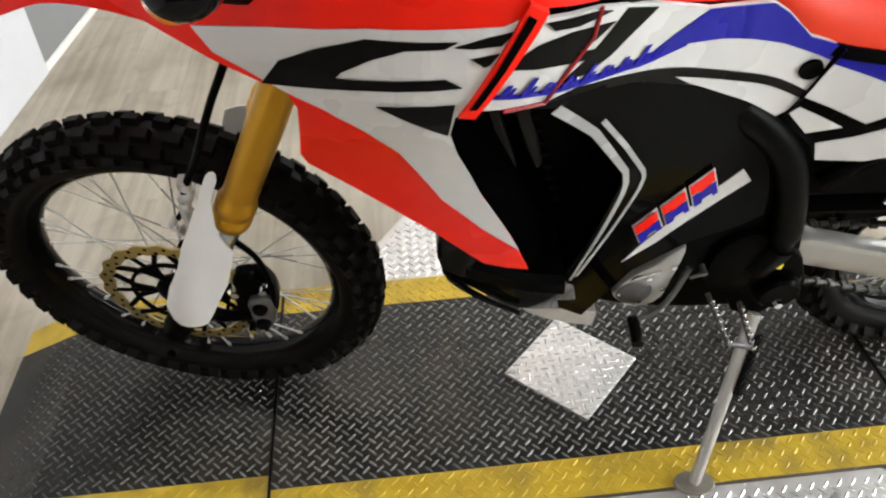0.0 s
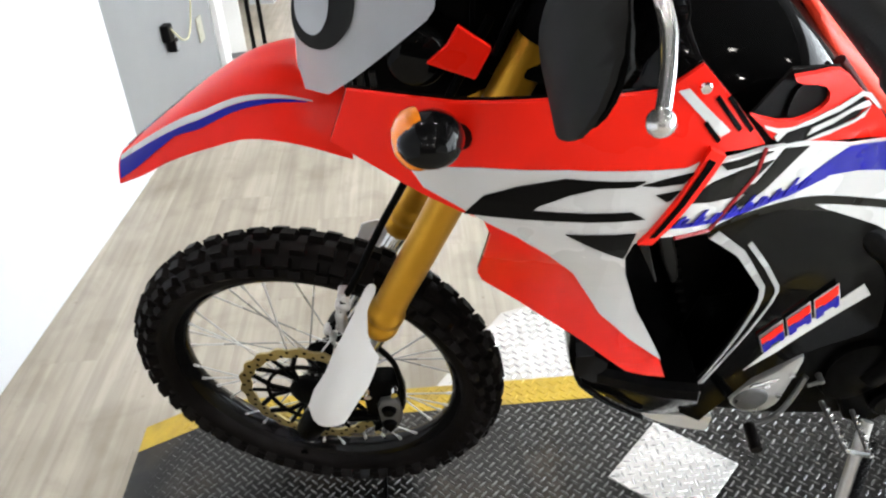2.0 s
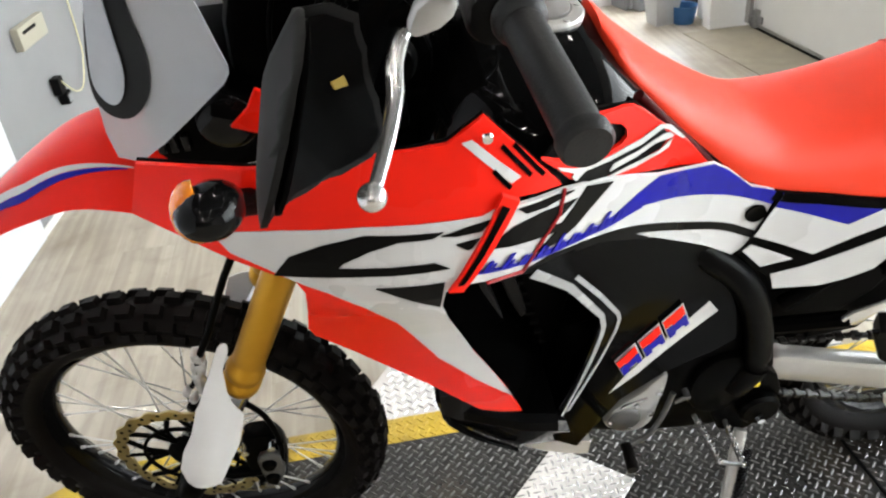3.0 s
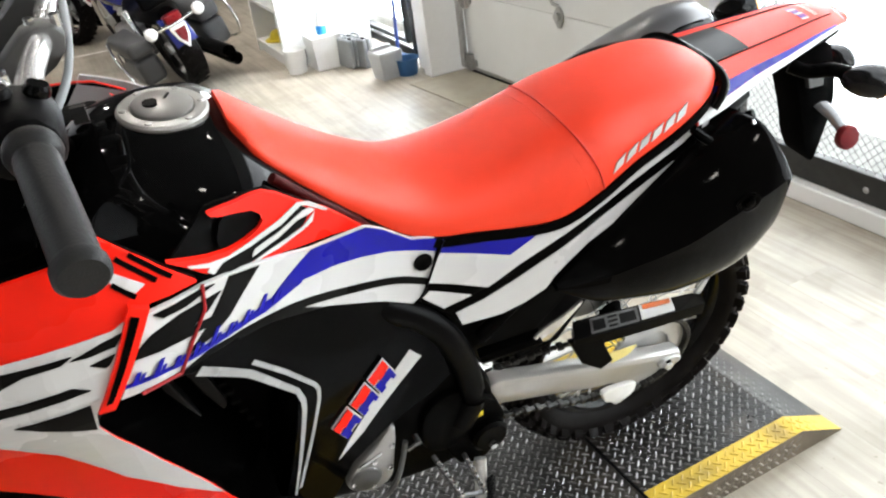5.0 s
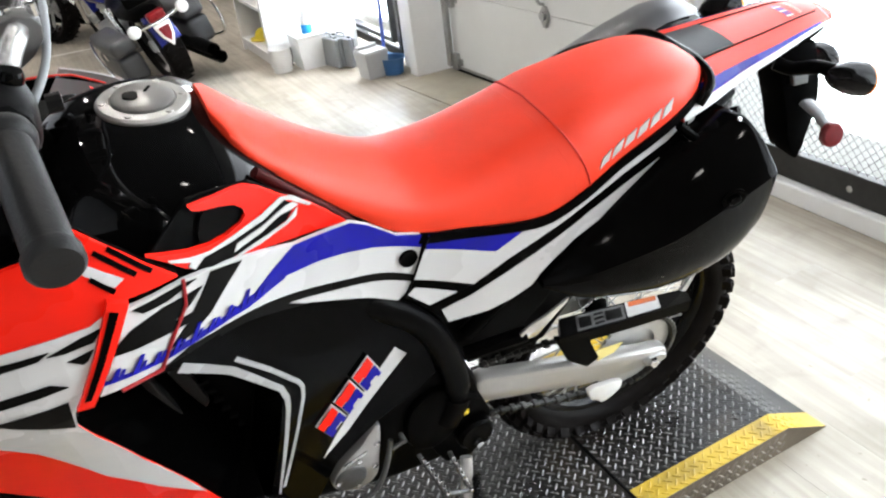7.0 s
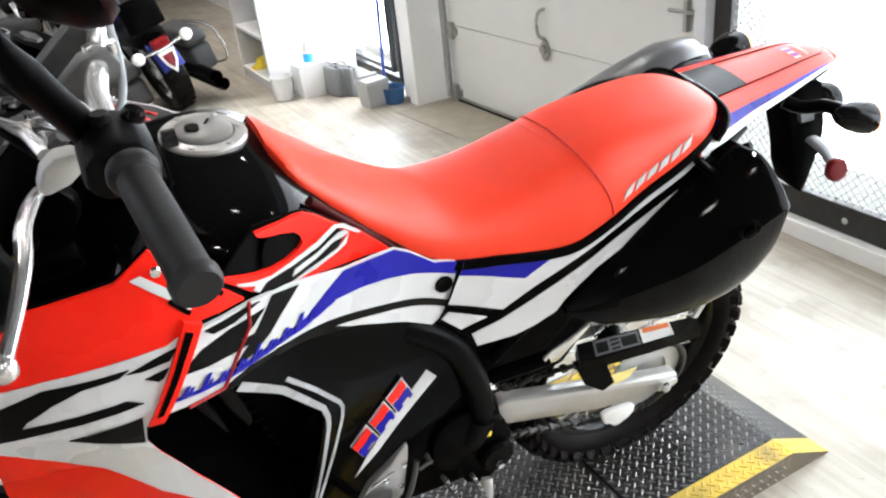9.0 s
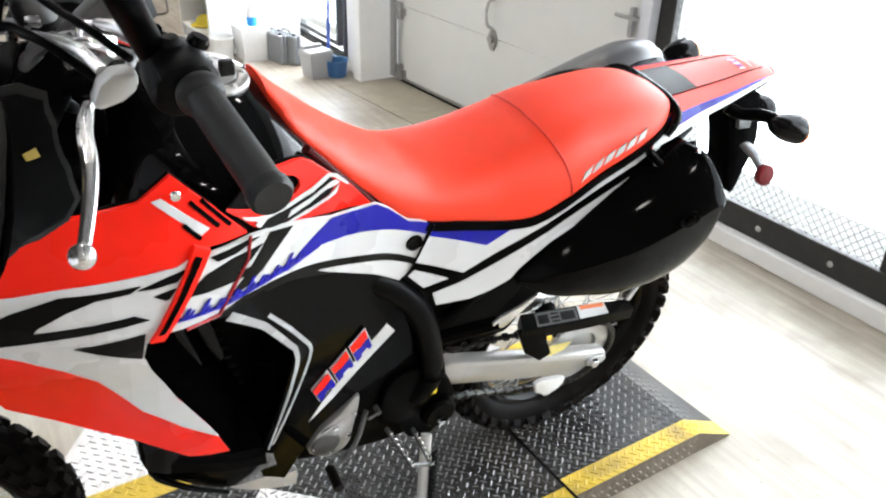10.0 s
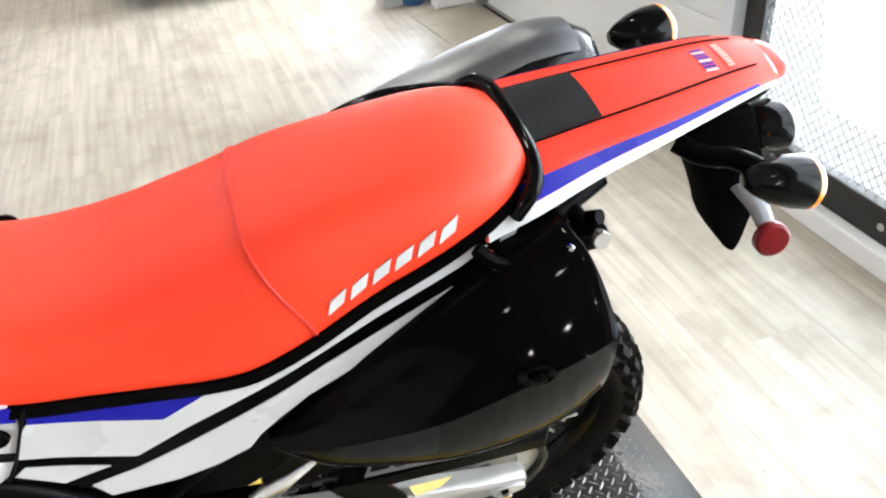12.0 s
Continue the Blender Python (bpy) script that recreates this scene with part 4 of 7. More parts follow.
WHITE_MID = [(.292, 1.020), (.278, 1.043), (.35, 1.054), (.428, 1.060), (.500, 1.058), (.542, 1.055), (.562, 1.060), (.512, .976), (.500, .968), (.496, .941), (.504, .90), (.532, .809), (.570, .720), (.582, .69), (.534, .742), (.489, .804), (.465, .86), (.447, .903), (.417, .942), (.383, .971), (.352, .988), (.325, 1.004)]
WEDGE = [(.431, .984), (.500, .986), (.494, .941), (.470, .957)]
SIDE_FRONT = [(.525, .968), (.555, 1.015), (.576, 1.050), (.632, 1.038), (.681, 1.019), (.764, .979), (.82, .965), (.845, .959), (.870, .939), (.913, .896), (.957, .876), (.945, .84), (.934, .806), (.917, .788), (.905, .783), (.86, .818),
              (.817, .847), (.77, .88), (.722, .906), (.65, .941), (.583, .954)]
SIDE_REAR = [(.961, .874), (1.04, .848), (1.125, .828), (1.27, .866), (1.40, .900), (1.447, .893), (1.447, .858), (1.394, .840), (1.361, .818), (1.291, .785), (1.214, .763), (1.153, .720), (1.138, .700), (1.057, .683), (.985, .693), (.970, .724), (.950, .744), (.916, .783), (.931, .807), (.946, .84)]
REAR_BAND = [(.956, .851), (1.01, .829), (1.069, .803), (1.125, .825), (1.226, .854), (1.30, .874), (1.405, .899), (1.432, .888), (1.40, .873), (1.308, .849), (1.224, .823), (1.145, .798), (1.085, .779), (1.03, .757), (.98, .784), (.932, .809), (.946, .84)]
REAR_LOWER = [(.975, .728), (1.023, .735), (1.082, .752), (1.142, .772), (1.236, .806), (1.308, .825), (1.392, .847), (1.361, .822), (1.291, .789), (1.214, .767), (1.178, .744), (1.153, .724), (1.138, .704), (1.10, .692), (1.057, .687), (.986, .697)]
REAR_WEDGE = [(.921, .786), (.933, .793), (.968, .773), (1.002, .753), (.955, .748)]
BLUE_FRONT = [(.700, .952), (.735, .967), (.764, .978), (.82, .964), (.845, .958), (.870, .938), (.913, .895), (.956, .876), (.950, .857), (.877, .897), (.83, .918), (.792, .932), (.736, .947)]
BLUE_REAR = [(.962, .873), (1.04, .847), (1.121, .825), (1.069, .803), (1.01, .829), (.957, .851)]
ARCH = [(.655, .940), (.73, .915), (.82, .872), (.88, .843), (.93, .812), (.975, .782)]
BLACK_SIDE = [(.512, .968), (.582, .946), (.648, .933), (.70, .912), (.756, .890), (.82, .862), (.869, .836), (.905, .80), (.928, .777), (.955, .735), (.972, .702), (.985, .64), (.975, .585), (.932, .556), (.85, .53), (.775, .493), (.735, .43), (.711, .385), (.668, .432),
              (.662, .545), (.685, .65), (.708, .755), (.69, .81), (.65, .875), (.614, .923), (.57, .945)]
ANGLE_OUT = [(.682, .530), (.71, .63), (.736, .724), (.738, .745), (.734, .760), (.702, .816), (.662, .878)]
ANGLE_IN = [(.672, .512), (.69, .61), (.712, .728), (.713, .748), (.708, .773), (.655, .863), (.602, .928)]

for side in (1, -1):
    tuck = 0.0 if side > 0 else -0.05
    shroud = SHROUD if side > 0 else [(u, min(w, 1.062)) for u, w in SHROUD]
    p = part("fairing_panel", skin(shroud, tuck, 0.005, BODY, side), RED, bike, "red fairing side with white and black graphics", smooth=30)
    part("liner", skin(shroud, tuck - 0.0075, 0.003, BODY, side), SATIN_BLACK, p, "inner face coloured black for its shade of the fairing", smooth=30)
    decal("white_field", WHITE_MID, WHITE, p, 1, side, base_off=tuck)
    decal("black_mark", C_MARK, BLACK_DECAL, p, 2, side, base_off=tuck)
    decal("black_mark", WEDGE, BLACK_DECAL, p, 2, side, base_off=tuck)
    decal("black_mark", [(.500, 1.044), (.53, 1.049), (.552, 1.05), (.540, 1.040), (.515, 1.041)], BLACK_DECAL, p, 2, side, base_off=tuck)
    decal("black_mark", [(.514, 1.032), (.538, 1.033), (.530, 1.024), (.525, 1.023)], BLACK_DECAL, p, 2, side, base_off=tuck)
    if side > 0:
        bar = part("vent_bar", skin([(.503, .972), (.518, .968), (.580, 1.060), (.563, 1.072)], tuck + 0.006, 0.012, BODY, side), RED, p, "red slotted trim bar")
        decal("slot", [(.513, .982), (.519, .981), (.569, 1.058), (.562, 1.063)], SATIN_BLACK, bar, 1, side, base_off=tuck + 0.006)
        decal("white_mark", [(.528, 1.126), (.538, 1.127), (.583, 1.081), (.573, 1.078)], WHITE, p, 1, side, base_off=tuck)
        for a, c in (((.566, 1.115), (.594, 1.078)), ((.578, 1.113), (.608, 1.072)), ((.556, 1.095), (.572, 1.074))):
            decal("slot", ribbon([a, c], 0.0022), SATIN_BLACK, p, 1, side, base_off=tuck)
        part("bolt", revolve([(0, 0.004), (0.005, 0.003), (0.006, 0)], 12, Matrix.Translation(B(.552, side * (BODY(.552, 1.128) + .005 + tuck * 2), 1.128)) @ Matrix.Rotation(radians(90 * side), 4, "X")), CHROME, p)

    p = part("side_panel", skin(SIDE_FRONT, -0.003, 0.005, BODY, side), WHITE, bike, "white side panel with blue and black graphics", smooth=30)
    decal("blue_field", BLUE_FRONT, BLUE, p, 1, side, base_off=-0.003)
    decal("black_mark", [(.541, 1.013), (.573, 1.027), (.605, 1.027), (.650, 1.016), (.632, 1.006), (.612, 1.002), (.640, .992), (.628, .986), (.575, 1.002)], BLACK_DECAL, p, 1, side, base_off=-0.003)
    decal("black_mark", [(.580, 1.046), (.630, 1.036), (.646, 1.029), (.612, 1.030), (.588, 1.036)], BLACK_DECAL, p, 1, side, base_off=-0.003)
    decal("black_mark", [(.662, 1.024), (.698, 1.008), (.667, .988), (.651, .977), (.627, .969), (.600, .972), (.624, .987), (.645, 1.006)], BLACK_DECAL, p, 1, side, base_off=-0.003)
    decal("black_mark", ribbon(flat_curve(ARCH), 0.0055), BLACK_DECAL, p, 1, side, base_off=-0.003)
    decal("black_edge", [(.585, .9535), (.65, .9405), (.70, .918), (.722, .9055), (.77, .8795), (.735, .908), (.68, .938), (.62, .955)], BLACK_DECAL, p, 1, side, base_off=-0.003)
    SCRIPT = [(.527, .986), (.579, .970), (.623, .960), (.691, .948), (.745, .948)]
    decal("blue_line", ribbon(flat_curve(SCRIPT), [.0025] * 5 + [.004] * 7 + [.006] * 5), BLUE, p, 1, side, base_off=-0.003)
    for k in range(9):
        u = .538 + .0205 * k
        w = lerp(SCRIPT, u)[0]
        tall = (.012, .017, .010)[k % 3]
        decal("letter_bar", [(u, w), (u + .0075, w - .001), (u + .0055 + tall * .75, w + tall - .001), (u + .001 + tall * .75, w + tall)], BLUE, p, 2, side, base_off=-0.003)
        decal("letter_bar", [(u + .009, w), (u + .013, w - .001), (u + .018, w + .006), (u + .0145, w + .007)], BLUE, p, 2, side, base_off=-0.003)
    pts = [B(u, side * (BODY(u, w) - .001), w) for u, w in ((.633, 1.040), (.628, 1.011), (.606, .985), (.586, .954), (.545, .962))]
    if side > 0:
        part("panel_seam", tube(pts, 0.0022, 6), mat("dark_red_edge", (.30, .006, .01), .35), p, "dark red panel edge")
    p = part("rear_side_cover", skin(SIDE_REAR, -0.0015, 0.005, BODY, side), SIDE_BLACK, bike, "black rear side cover with white and blue bands", smooth=30)
    for nm, line, paint in (("blue_field", BLUE_REAR, BLUE), ("white_band", REAR_BAND, WHITE), ("white_band", REAR_LOWER, WHITE), ("white_band", REAR_WEDGE, WHITE)):
        decal(nm, line, paint, p, 1, side, base_off=-0.0015)
    pts = [B(u, side * (BODY(u, w) + (.0008 if side > 0 else -.052)), w) for u, w in ((.962, .872), (.954, .856), (.946, .84), (.938, .823), (.930, .807), (.915, .785))]
    part("panel_gap", tube(pts, 0.0017, 6), BLACK_DECAL, p, "black gap between the side panels")
    q = Vector((.927, .850))
    part("fastener", revolve([(0, 0.002), (0.011, 0.002), (0.0135, 0.0035), (0.0145, 0)], 20, Matrix.Translation(B(q.x, side * BODY(q.x, q.y), q.y)) @ Matrix.Rotation(radians(90 * side), 4, "X")), SATIN_BLACK, p, "black panel fastener", smooth=40)

    p = part("engine_fairing", skin(BLACK_SIDE, -0.009, 0.006, BODY, side), SIDE_BLACK, bike, "gloss black lower fairing with grey angled stripes", smooth=30)
    decal("grey_stripe", ribbon(ANGLE_OUT, 0.003), GREY_STRIPE, p, 1, side, base_off=-0.009)
    decal("grey_stripe", ribbon(ANGLE_IN, [.002, .003, .004, .004, .004, .005, .006]), GREY_STRIPE, p, 1, side, base_off=-0.009)
    decal("white_stripe", [(.752, .528), (.775, .560), (.895, .686), (.915, .657), (.80, .555)], WHITE, p, 1, side, base_off=-0.009)
    # a three-block mark: red over blue on a thin white ground
    for k in range(3):
        o = Vector((.034 * k, .0275 * k))
        decal("mark_ground", [tuple(o + Vector(q)) for q in ((.7465, .631), (.770, .571), (.8015, .596), (.7775, .656))], WHITE, p, 2 + k, side, base_off=-0.009)
        decal("mark_red", [tuple(o + Vector(q)) for q in ((.749, .629), (.758, .606), (.767, .613), (.770, .608), (.786, .629), (.777, .652), (.768, .645), (.765, .641))], RED, p, 5, side, base_off=-0.009)
        decal("mark_blue", [tuple(o + Vector(q)) for q in ((.760, .602), (.771, .574), (.780, .582), (.778, .590), (.789, .599), (.793, .592), (.799, .597), (.788, .625))], BLUE, p, 5, side, base_off=-0.009)

# -- radiator and the dark space behind the opening --
b = slab([(.51, .95), (.60, .95), (.70, .76), (.655, .56), (.60, .60)], 0.10, 0.13, 0.004)
rad = part("radiator", b, SATIN_BLACK, bike, "black radiator behind the fairing opening")
for k in range(14):
    w = .63 + .022 * k
    u0 = .59 - .27 * (w - .62)
    part("radiator_fin", boxed(u0, u0 + .07, -0.137, -0.131, w, w + .006), BLACK_PLASTIC, rad)
part("louvre", slab(rounded([(.515, .93), (.535, .93), (.60, .70), (.585, .67)], 1), 0.165, 0.185, 0.003), DARK_GREY, bike, "dark grey inner louvre")
part("louvre", slab(rounded([(.555, .91), (.572, .91), (.625, .74), (.61, .72)], 1), 0.15, 0.165, 0.003), DARK_GREY, bike, "dark grey inner louvre")

for s in (1, -1):
    # the return of the opening's front edge, from the panel in to the radiator
    b = bmesh.new()
    rows = [[b.verts.new(B(u, s * v, w)) for u, v, w in ((u0, BODY(u0, w0) - (.006 if s > 0 else .056), w0), (u0 + .03, .17, w0 + .01), (u0 + .06, .10, w0 + .02))] for u0, w0 in ((.512, .966), (.494, .941), (.502, .90), (.530, .809), (.574, .707), (.598, .633), (.61, .60))]
    for p, q in zip(rows, rows[1:]):
        for k in range(2):
            b.faces.new((p[k], p[k + 1], q[k + 1], q[k]))
    bmesh.ops.solidify(b, geom=b.faces[:], thickness=.003)
    part("opening_return", b, SIDE_BLACK, bike, "black return inside the fairing opening", smooth=40)

# Pale strip: light on the far fairing's inner edge put into the colour.
part("lit_inner_edge", tube([B(.566, .17, .905), B(.60, .17, .86)], .004, 6), GREY_STRIPE, bike, "inner fairing edge painted pale as if lit")
part("horn_hook", tube(smooth_path([B(.655, .15, .80), B(.668, .155, .812), B(.682, .15, .806)]), .006, 8), POLISHED, bike, "bright bracket behind the opening", smooth=50)

# -- belly pan, chin and sill --
b = loft([[B(u, s * h, w) for s, h, w in ((1, hh, wt), (1, hh * 0.96, wb + 0.05), (1, hh * 0.7, wb), (-1, hh * 0.7, wb), (-1, hh * 0.96, wb + 0.05), (-1, hh, wt))]
          for u, hh, wt, wb in ((.50, .12, .60, .57), (.53, .15, .58, .52), (.60, .165, .56, .45), (.67, .165, .54, .40), (.715, .14, .45, .375))])
part("belly_pan", b, SATIN_BLACK, bike, "satin black belly pan", smooth=30)
b = loft([[B(u, s * h, w) for s, h, w in ((1, .150, wt), (1, .146, wb), (-1, .146, wb), (-1, .150, wt))] for u, wt, wb in ((.606, .412, .400), (.63, .394, .368), (.66, .380, .347), (.70, .370, .328), (.742, .362, .315))])
part("skid_plate", b, PLATE_BRIGHT, bike, "bare aluminium skid plate", smooth=30)
BELLY = field([(.53, .57, .195), (.645, .60, .255), (.60, .61, .235), (.603, .445, .192), (.505, .524, .180), (.693, .375, .150), (.70, .42, .165), (.668, .545, .215), (.55, .50, .182)])
for s in (1, -1):
    part("belly_side", skin([(.525, .566), (.58, .588), (.645, .600), (.672, .545), (.700, .42), (.695, .376), (.66, .400), (.603, .440), (.55, .482), (.506, .522), (.500, .545)], 0, .006, BELLY, s, .02), COVER_BLACK, bike, "gloss black belly side panel", smooth=40)
    sill = [[B(u, s * v, w) for v, w in ((v0, w0), (v0 + .010, w0 - .008), (v0 + .012, w0 - .026), (v0 - .08, w0 - .020), (v0 - .08, w0 + .004))] for u, v0, w0 in ((.522, .184, .573), (.545, .198, .580), (.60, .238, .606), (.648, .252, .614))]
    part("sill", loft(sill), FRAME_BLACK, bike, "dark grey sill under the fairing opening", smooth=30)
    nose = [[B(u, s * v, w) for v, w in ((.110, wt), (v1 - .015, wt), (v1, wt - .014), (v1 + .002, wb + .012), (v1 - .012, wb), (.110, wb))] for u, v1, wt, wb in ((.484, .172, .592, .560), (.490, .185, .612, .545), (.515, .192, .622, .534), (.535, .194, .606, .530))]
    part("chin_block", loft(nose), COVER_BLACK, bike, "black chin block", smooth=35)
    lip = smooth_path([B(.494, s * .182, .548), B(.506, s * .182, .522), B(.548, s * .192, .486), B(.605, s * .193, .441)])
    n = len(lip)
    part("chin_blade", tube(lip, [.009 - .004 * k / n for k in range(n)], 8, flat=.5), SATIN_BLACK, bike, "thin black chin blade", smooth=40)

# -- engine and frame --
b = slab(rounded([(.70, .36), (.98, .31), (1.05, .36), (1.06, .50), (1.0, .58), (.90, .62), (.80, .66), (.70, .60), (.66, .48)], 2), -0.15, 0.135, 0.02)
engine = part("engine_case", b, SATIN_BLACK, bike, "black engine crankcase", smooth=35)
b = slab(rounded([(.66, .60), (.84, .64), (.80, .92), (.62, .90), (.58, .75)], 1), -0.10, 0.10, 0.01)
part("cylinder", b, SATIN_BLACK, engine, "dark engine cylinder", smooth=35)
LEAF = [(.758, .406), (.776, .447), (.795, .466), (.822, .487), (.831, .503), (.850, .526), (.858, .519), (.856, .480), (.850, .440), (.846, .398), (.830, .376), (.794, .372)]
b = slab(rounded(LEAF, 1, .2), 0.13, 0.152, 0.006)
cover = part("engine_cover", b, ALU, bike, "grey cast engine cover", smooth=40)
part("cap_ring", revolve([(0.0, 0.005), (0.024, 0.005), (0.027, 0.003), (0.029, 0)], 28, Matrix.Translation(B(.795, .152, .416)) @ Matrix.Rotation(radians(90), 4, "X")), CASTING, cover, "round inspection cap", smooth=40)
part("maker_bar", slab([(.785, .450), (.825, .466), (.828, .473), (.788, .457)], 0.151, 0.155, 0.001), CHROME, cover, "bright raised bar")
for u, w in ((.772, .418), (.812, .455), (.846, .48), (.838, .425), (.805, .393)):
    part("bolt", revolve([(0, 0.006), (0.005, 0.006), (0.006, 0)], 6, Matrix.Translation(B(u, .151, w)) @ Matrix.Rotation(radians(90), 4, "X")), CHROME, cover)
part("sprocket_cover", slab(rounded([(.905, .52), (.97, .55), (1.02, .50), (1.01, .42), (.95, .38), (.90, .42)], 2), 0.10, 0.15, 0.012), SATIN_BLACK, engine, "black front sprocket cover", smooth=35)
b = tube(smooth_path([B(.872, .150, .470), B(.862, .158, .440), B(.848, .166, .408), B(.828, .171, .382), B(.797, .176, .372)]), 0.005, 8)
shift = part("shift_lever", b, CASTING, bike, "grey gear lever with rubber tip", smooth=50)
part("tip", tube([B(.796, .174, .372), B(.794, .222, .372)], 0.0098, 14), RUBBER, shift, "black rubber tip", smooth=40)
b = tube([B(.890, .15, .475), B(.890, .168, .475)], 0.005, 10)
tube([B(.890, .165, .475), B(.868, .168, .470)], 0.0035, 8, b)
part("shift_linkage", b, CASTING, bike)

for s in (1, -1):
    pts = smooth_path([B(.79, s * .135, .825), B(.823, s * .14, .812), B(.872, s * .145, .780), B(.923, s * .148, .735), B(.962, s * .15, .675), B(.990, s * .15, .59), B(1.0, s * .15, .51), B(.98, s * .145, .45)])
    part("frame_spar", tube(pts, 0.017, 12, flat=1.3), FRAME_BLACK, bike, "satin black curved frame spar", smooth=50)
    pts = smooth_path([B(1.03, s * .12, .62), B(1.12, s * .12, .69), B(1.25, s * .115, .76), B(1.42, s * .10, .84), B(1.60, s * .05 - .02, .87)])
    part("subframe_tube", tube(pts, 0.013, 10), SATIN_BLACK, bike, "black subframe tube", smooth=50)
    part("inner_panel", slab(rounded([(.93, .62), (.97, .74), (1.05, .72), (1.16, .70), (1.24, .74), (1.22, .62), (1.13, .54), (1.02, .52)], 1), s * .095 - .004, s * .095 + .004, 0.002), SATIN_BLACK, bike, "satin black inner side panel")
    part("peg_plate", slab(rounded([(.93, .50), (1.0, .52), (1.07, .45), (1.06, .36), (1.02, .31), (.96, .34)], 1), s * .135 - .012, s * .135 + .012, 0.004), SATIN_BLACK, bike, "black footpeg mounting plate")
b = slab(rounded([(.52, .66), (.64, .62), (.95, .66), (1.25, .74), (1.40, .84), (1.30, .89), (1.0, .88), (.90, .94), (.70, 1.0), (.50, 1.02)], 1), -0.085, 0.085, 0.01)
part("airbox", b, SATIN_BLACK, bike, "black airbox between the side panels")
part("stand_pivot", revolve([(0, 0.016), (0.030, 0.016), (0.036, 0.010), (0.036, -0.02), (0, -0.02)], 24, Matrix.Translation(B(1.03, .15, .398)) @ Matrix.Rotation(radians(90), 4, "X")), SATIN_BLACK, bike, smooth=40)
part("bolt", revolve([(0, 0.008), (0.007, 0.008), (0.009, 0)], 6, Matrix.Translation(B(1.03, .168, .385)) @ Matrix.Rotation(radians(90), 4, "X")), CHROME, bike)
part("warning_label", slab([(.992, .458), (1.018, .456), (1.020, .466), (.996, .469)], .150, .1535, .001), YELLOW_FELT, bike, "small yellow warning label")


def foot_peg(s):
    b = tube([B(.922, s * .145, .388), B(.935, s * .230, .372)], 0.0045, 8)
    tube([B(.982, s * .145, .358), B(.980, s * .230, .352)], 0.0045, 8, b)
    tube([B(.935, s * .230, .372), B(.980, s * .230, .352)], 0.0045, 8, b)
    peg = part("foot_peg", b, CASTING, bike, "open toothed steel footpeg", smooth=40)
    for k in range(7):
        v = .163 + .0118 * k
        for u, w in ((.9245 + .013 * k / 7, .387 - .014 * k / 7), (.9815 - .002 * k / 7, .358 - .005 * k / 7)):
            part("tooth", boxed(u - .003, u + .003, -s * v - .0025, -s * v + .0025, w, w + .009, 0.001), POLISHED, peg)
    return peg


foot_peg(1)
foot_peg(-1)
top_, foot_ = B(1.012, .155, .335), B(.922, .341, .080)
stand = part("side_stand", tube([top_, top_.lerp(foot_, 0.5), foot_], [0.0112, 0.0108, 0.0102], 14), SILVER_PAINT, bike, "grey steel side stand, folded out", smooth=50)
turn = Matrix.Translation(foot_) @ Matrix.Rotation(radians(-12), 4, "X")
part("foot", revolve([(0, -0.006), (0.028, -0.006), (0.03, -0.003), (0.028, 0.002), (0.012, 0.004), (0, 0.004)], 18, turn @ Matrix.Diagonal((1.25, 0.85, 1, 1))), SKIRT_LUG, stand, "flat oval foot", smooth=40)
a0, a1 = top_.lerp(foot_, 0.10) + Vector((0.014, -0.012, 0)), top_.lerp(foot_, 0.42) + Vector((0.012, -0.014, 0))
spring = [a0.lerp(a1, k / 110) + Vector((0.0075 * math.cos(k * 1.1), 0, 0.0075 * math.sin(k * 1.1))) for k in range(111)]
part("spring", tube(spring, 0.0028, 5), BLACK_PLASTIC, stand, "black return spring")

# -- swingarm, chain and guards --
for s in (1, -1):
    b = slab([(1.045, .44), (1.055, .475), (1.075, .476), (1.154, .448), (1.25, .416), (1.332, .389), (1.466, .345), (1.500, .338), (1.513, .325), (1.502, .307), (1.434, .304), (1.36, .314), (1.289, .332), (1.18, .372), (1.065, .412)], s * .098 - .018, s * .098 + .018, 0.010)
    arm = part("swingarm", b, SILVER_PAINT, bike, "satin silver swingarm", smooth=40)
    part("axle_block", slab(rounded([(1.44, .338), (1.500, .333), (1.503, .310), (1.45, .308)], 1), s * .118 - .004, s * .118 + .004, 0.002), ALU, arm)
    part("axle_nut", revolve([(0, 0.010), (0.009, 0.010), (0.012, 0.007), (0.013, 0)], 6, Matrix.Translation(B(1.465, s * .122, .322)) @ Matrix.Rotation(radians(90 * s), 4, "X")), CHROME, arm)
loop_ = smooth_path([B(1.01, .078, .47), B(1.2, .078, .46), B(1.36, .078, .425), B(1.45, .078, .417), B(1.52, .078, .385), B(1.55, .078, .318), B(1.52, .078, .25), B(1.45, .078, .219), B(1.30, .078, .255), B(1.15, .078, .305), B(1.02, .078, .35)], 11)
chain = part("chain", tube(loop_, 0.0028, 6), DARK_METAL, bike, "dark drive chain")
CHAIN = mat("oiled_chain", (0.03, 0.029, 0.027), 0.35, 0.8, vary=0.4)
link = mesh_of(boxed(-.0078, .0078, -.0085, .0085, -.0062, .0062, 0.0025, seg=1), CHAIN)
slim = mesh_of(boxed(-.0078, .0078, -.0045, .0045, -.0042, .0042, 0.0015, seg=1), CHAIN)
for k, (a, c) in enumerate(zip(loop_, loop_[1:])):
    o = new("link", slim if k % 2 else link)
    o.parent = chain
    o.matrix_basis = Matrix.Translation((a + c) / 2) @ (c - a).to_track_quat("X", "Z").to_matrix().to_4x4()
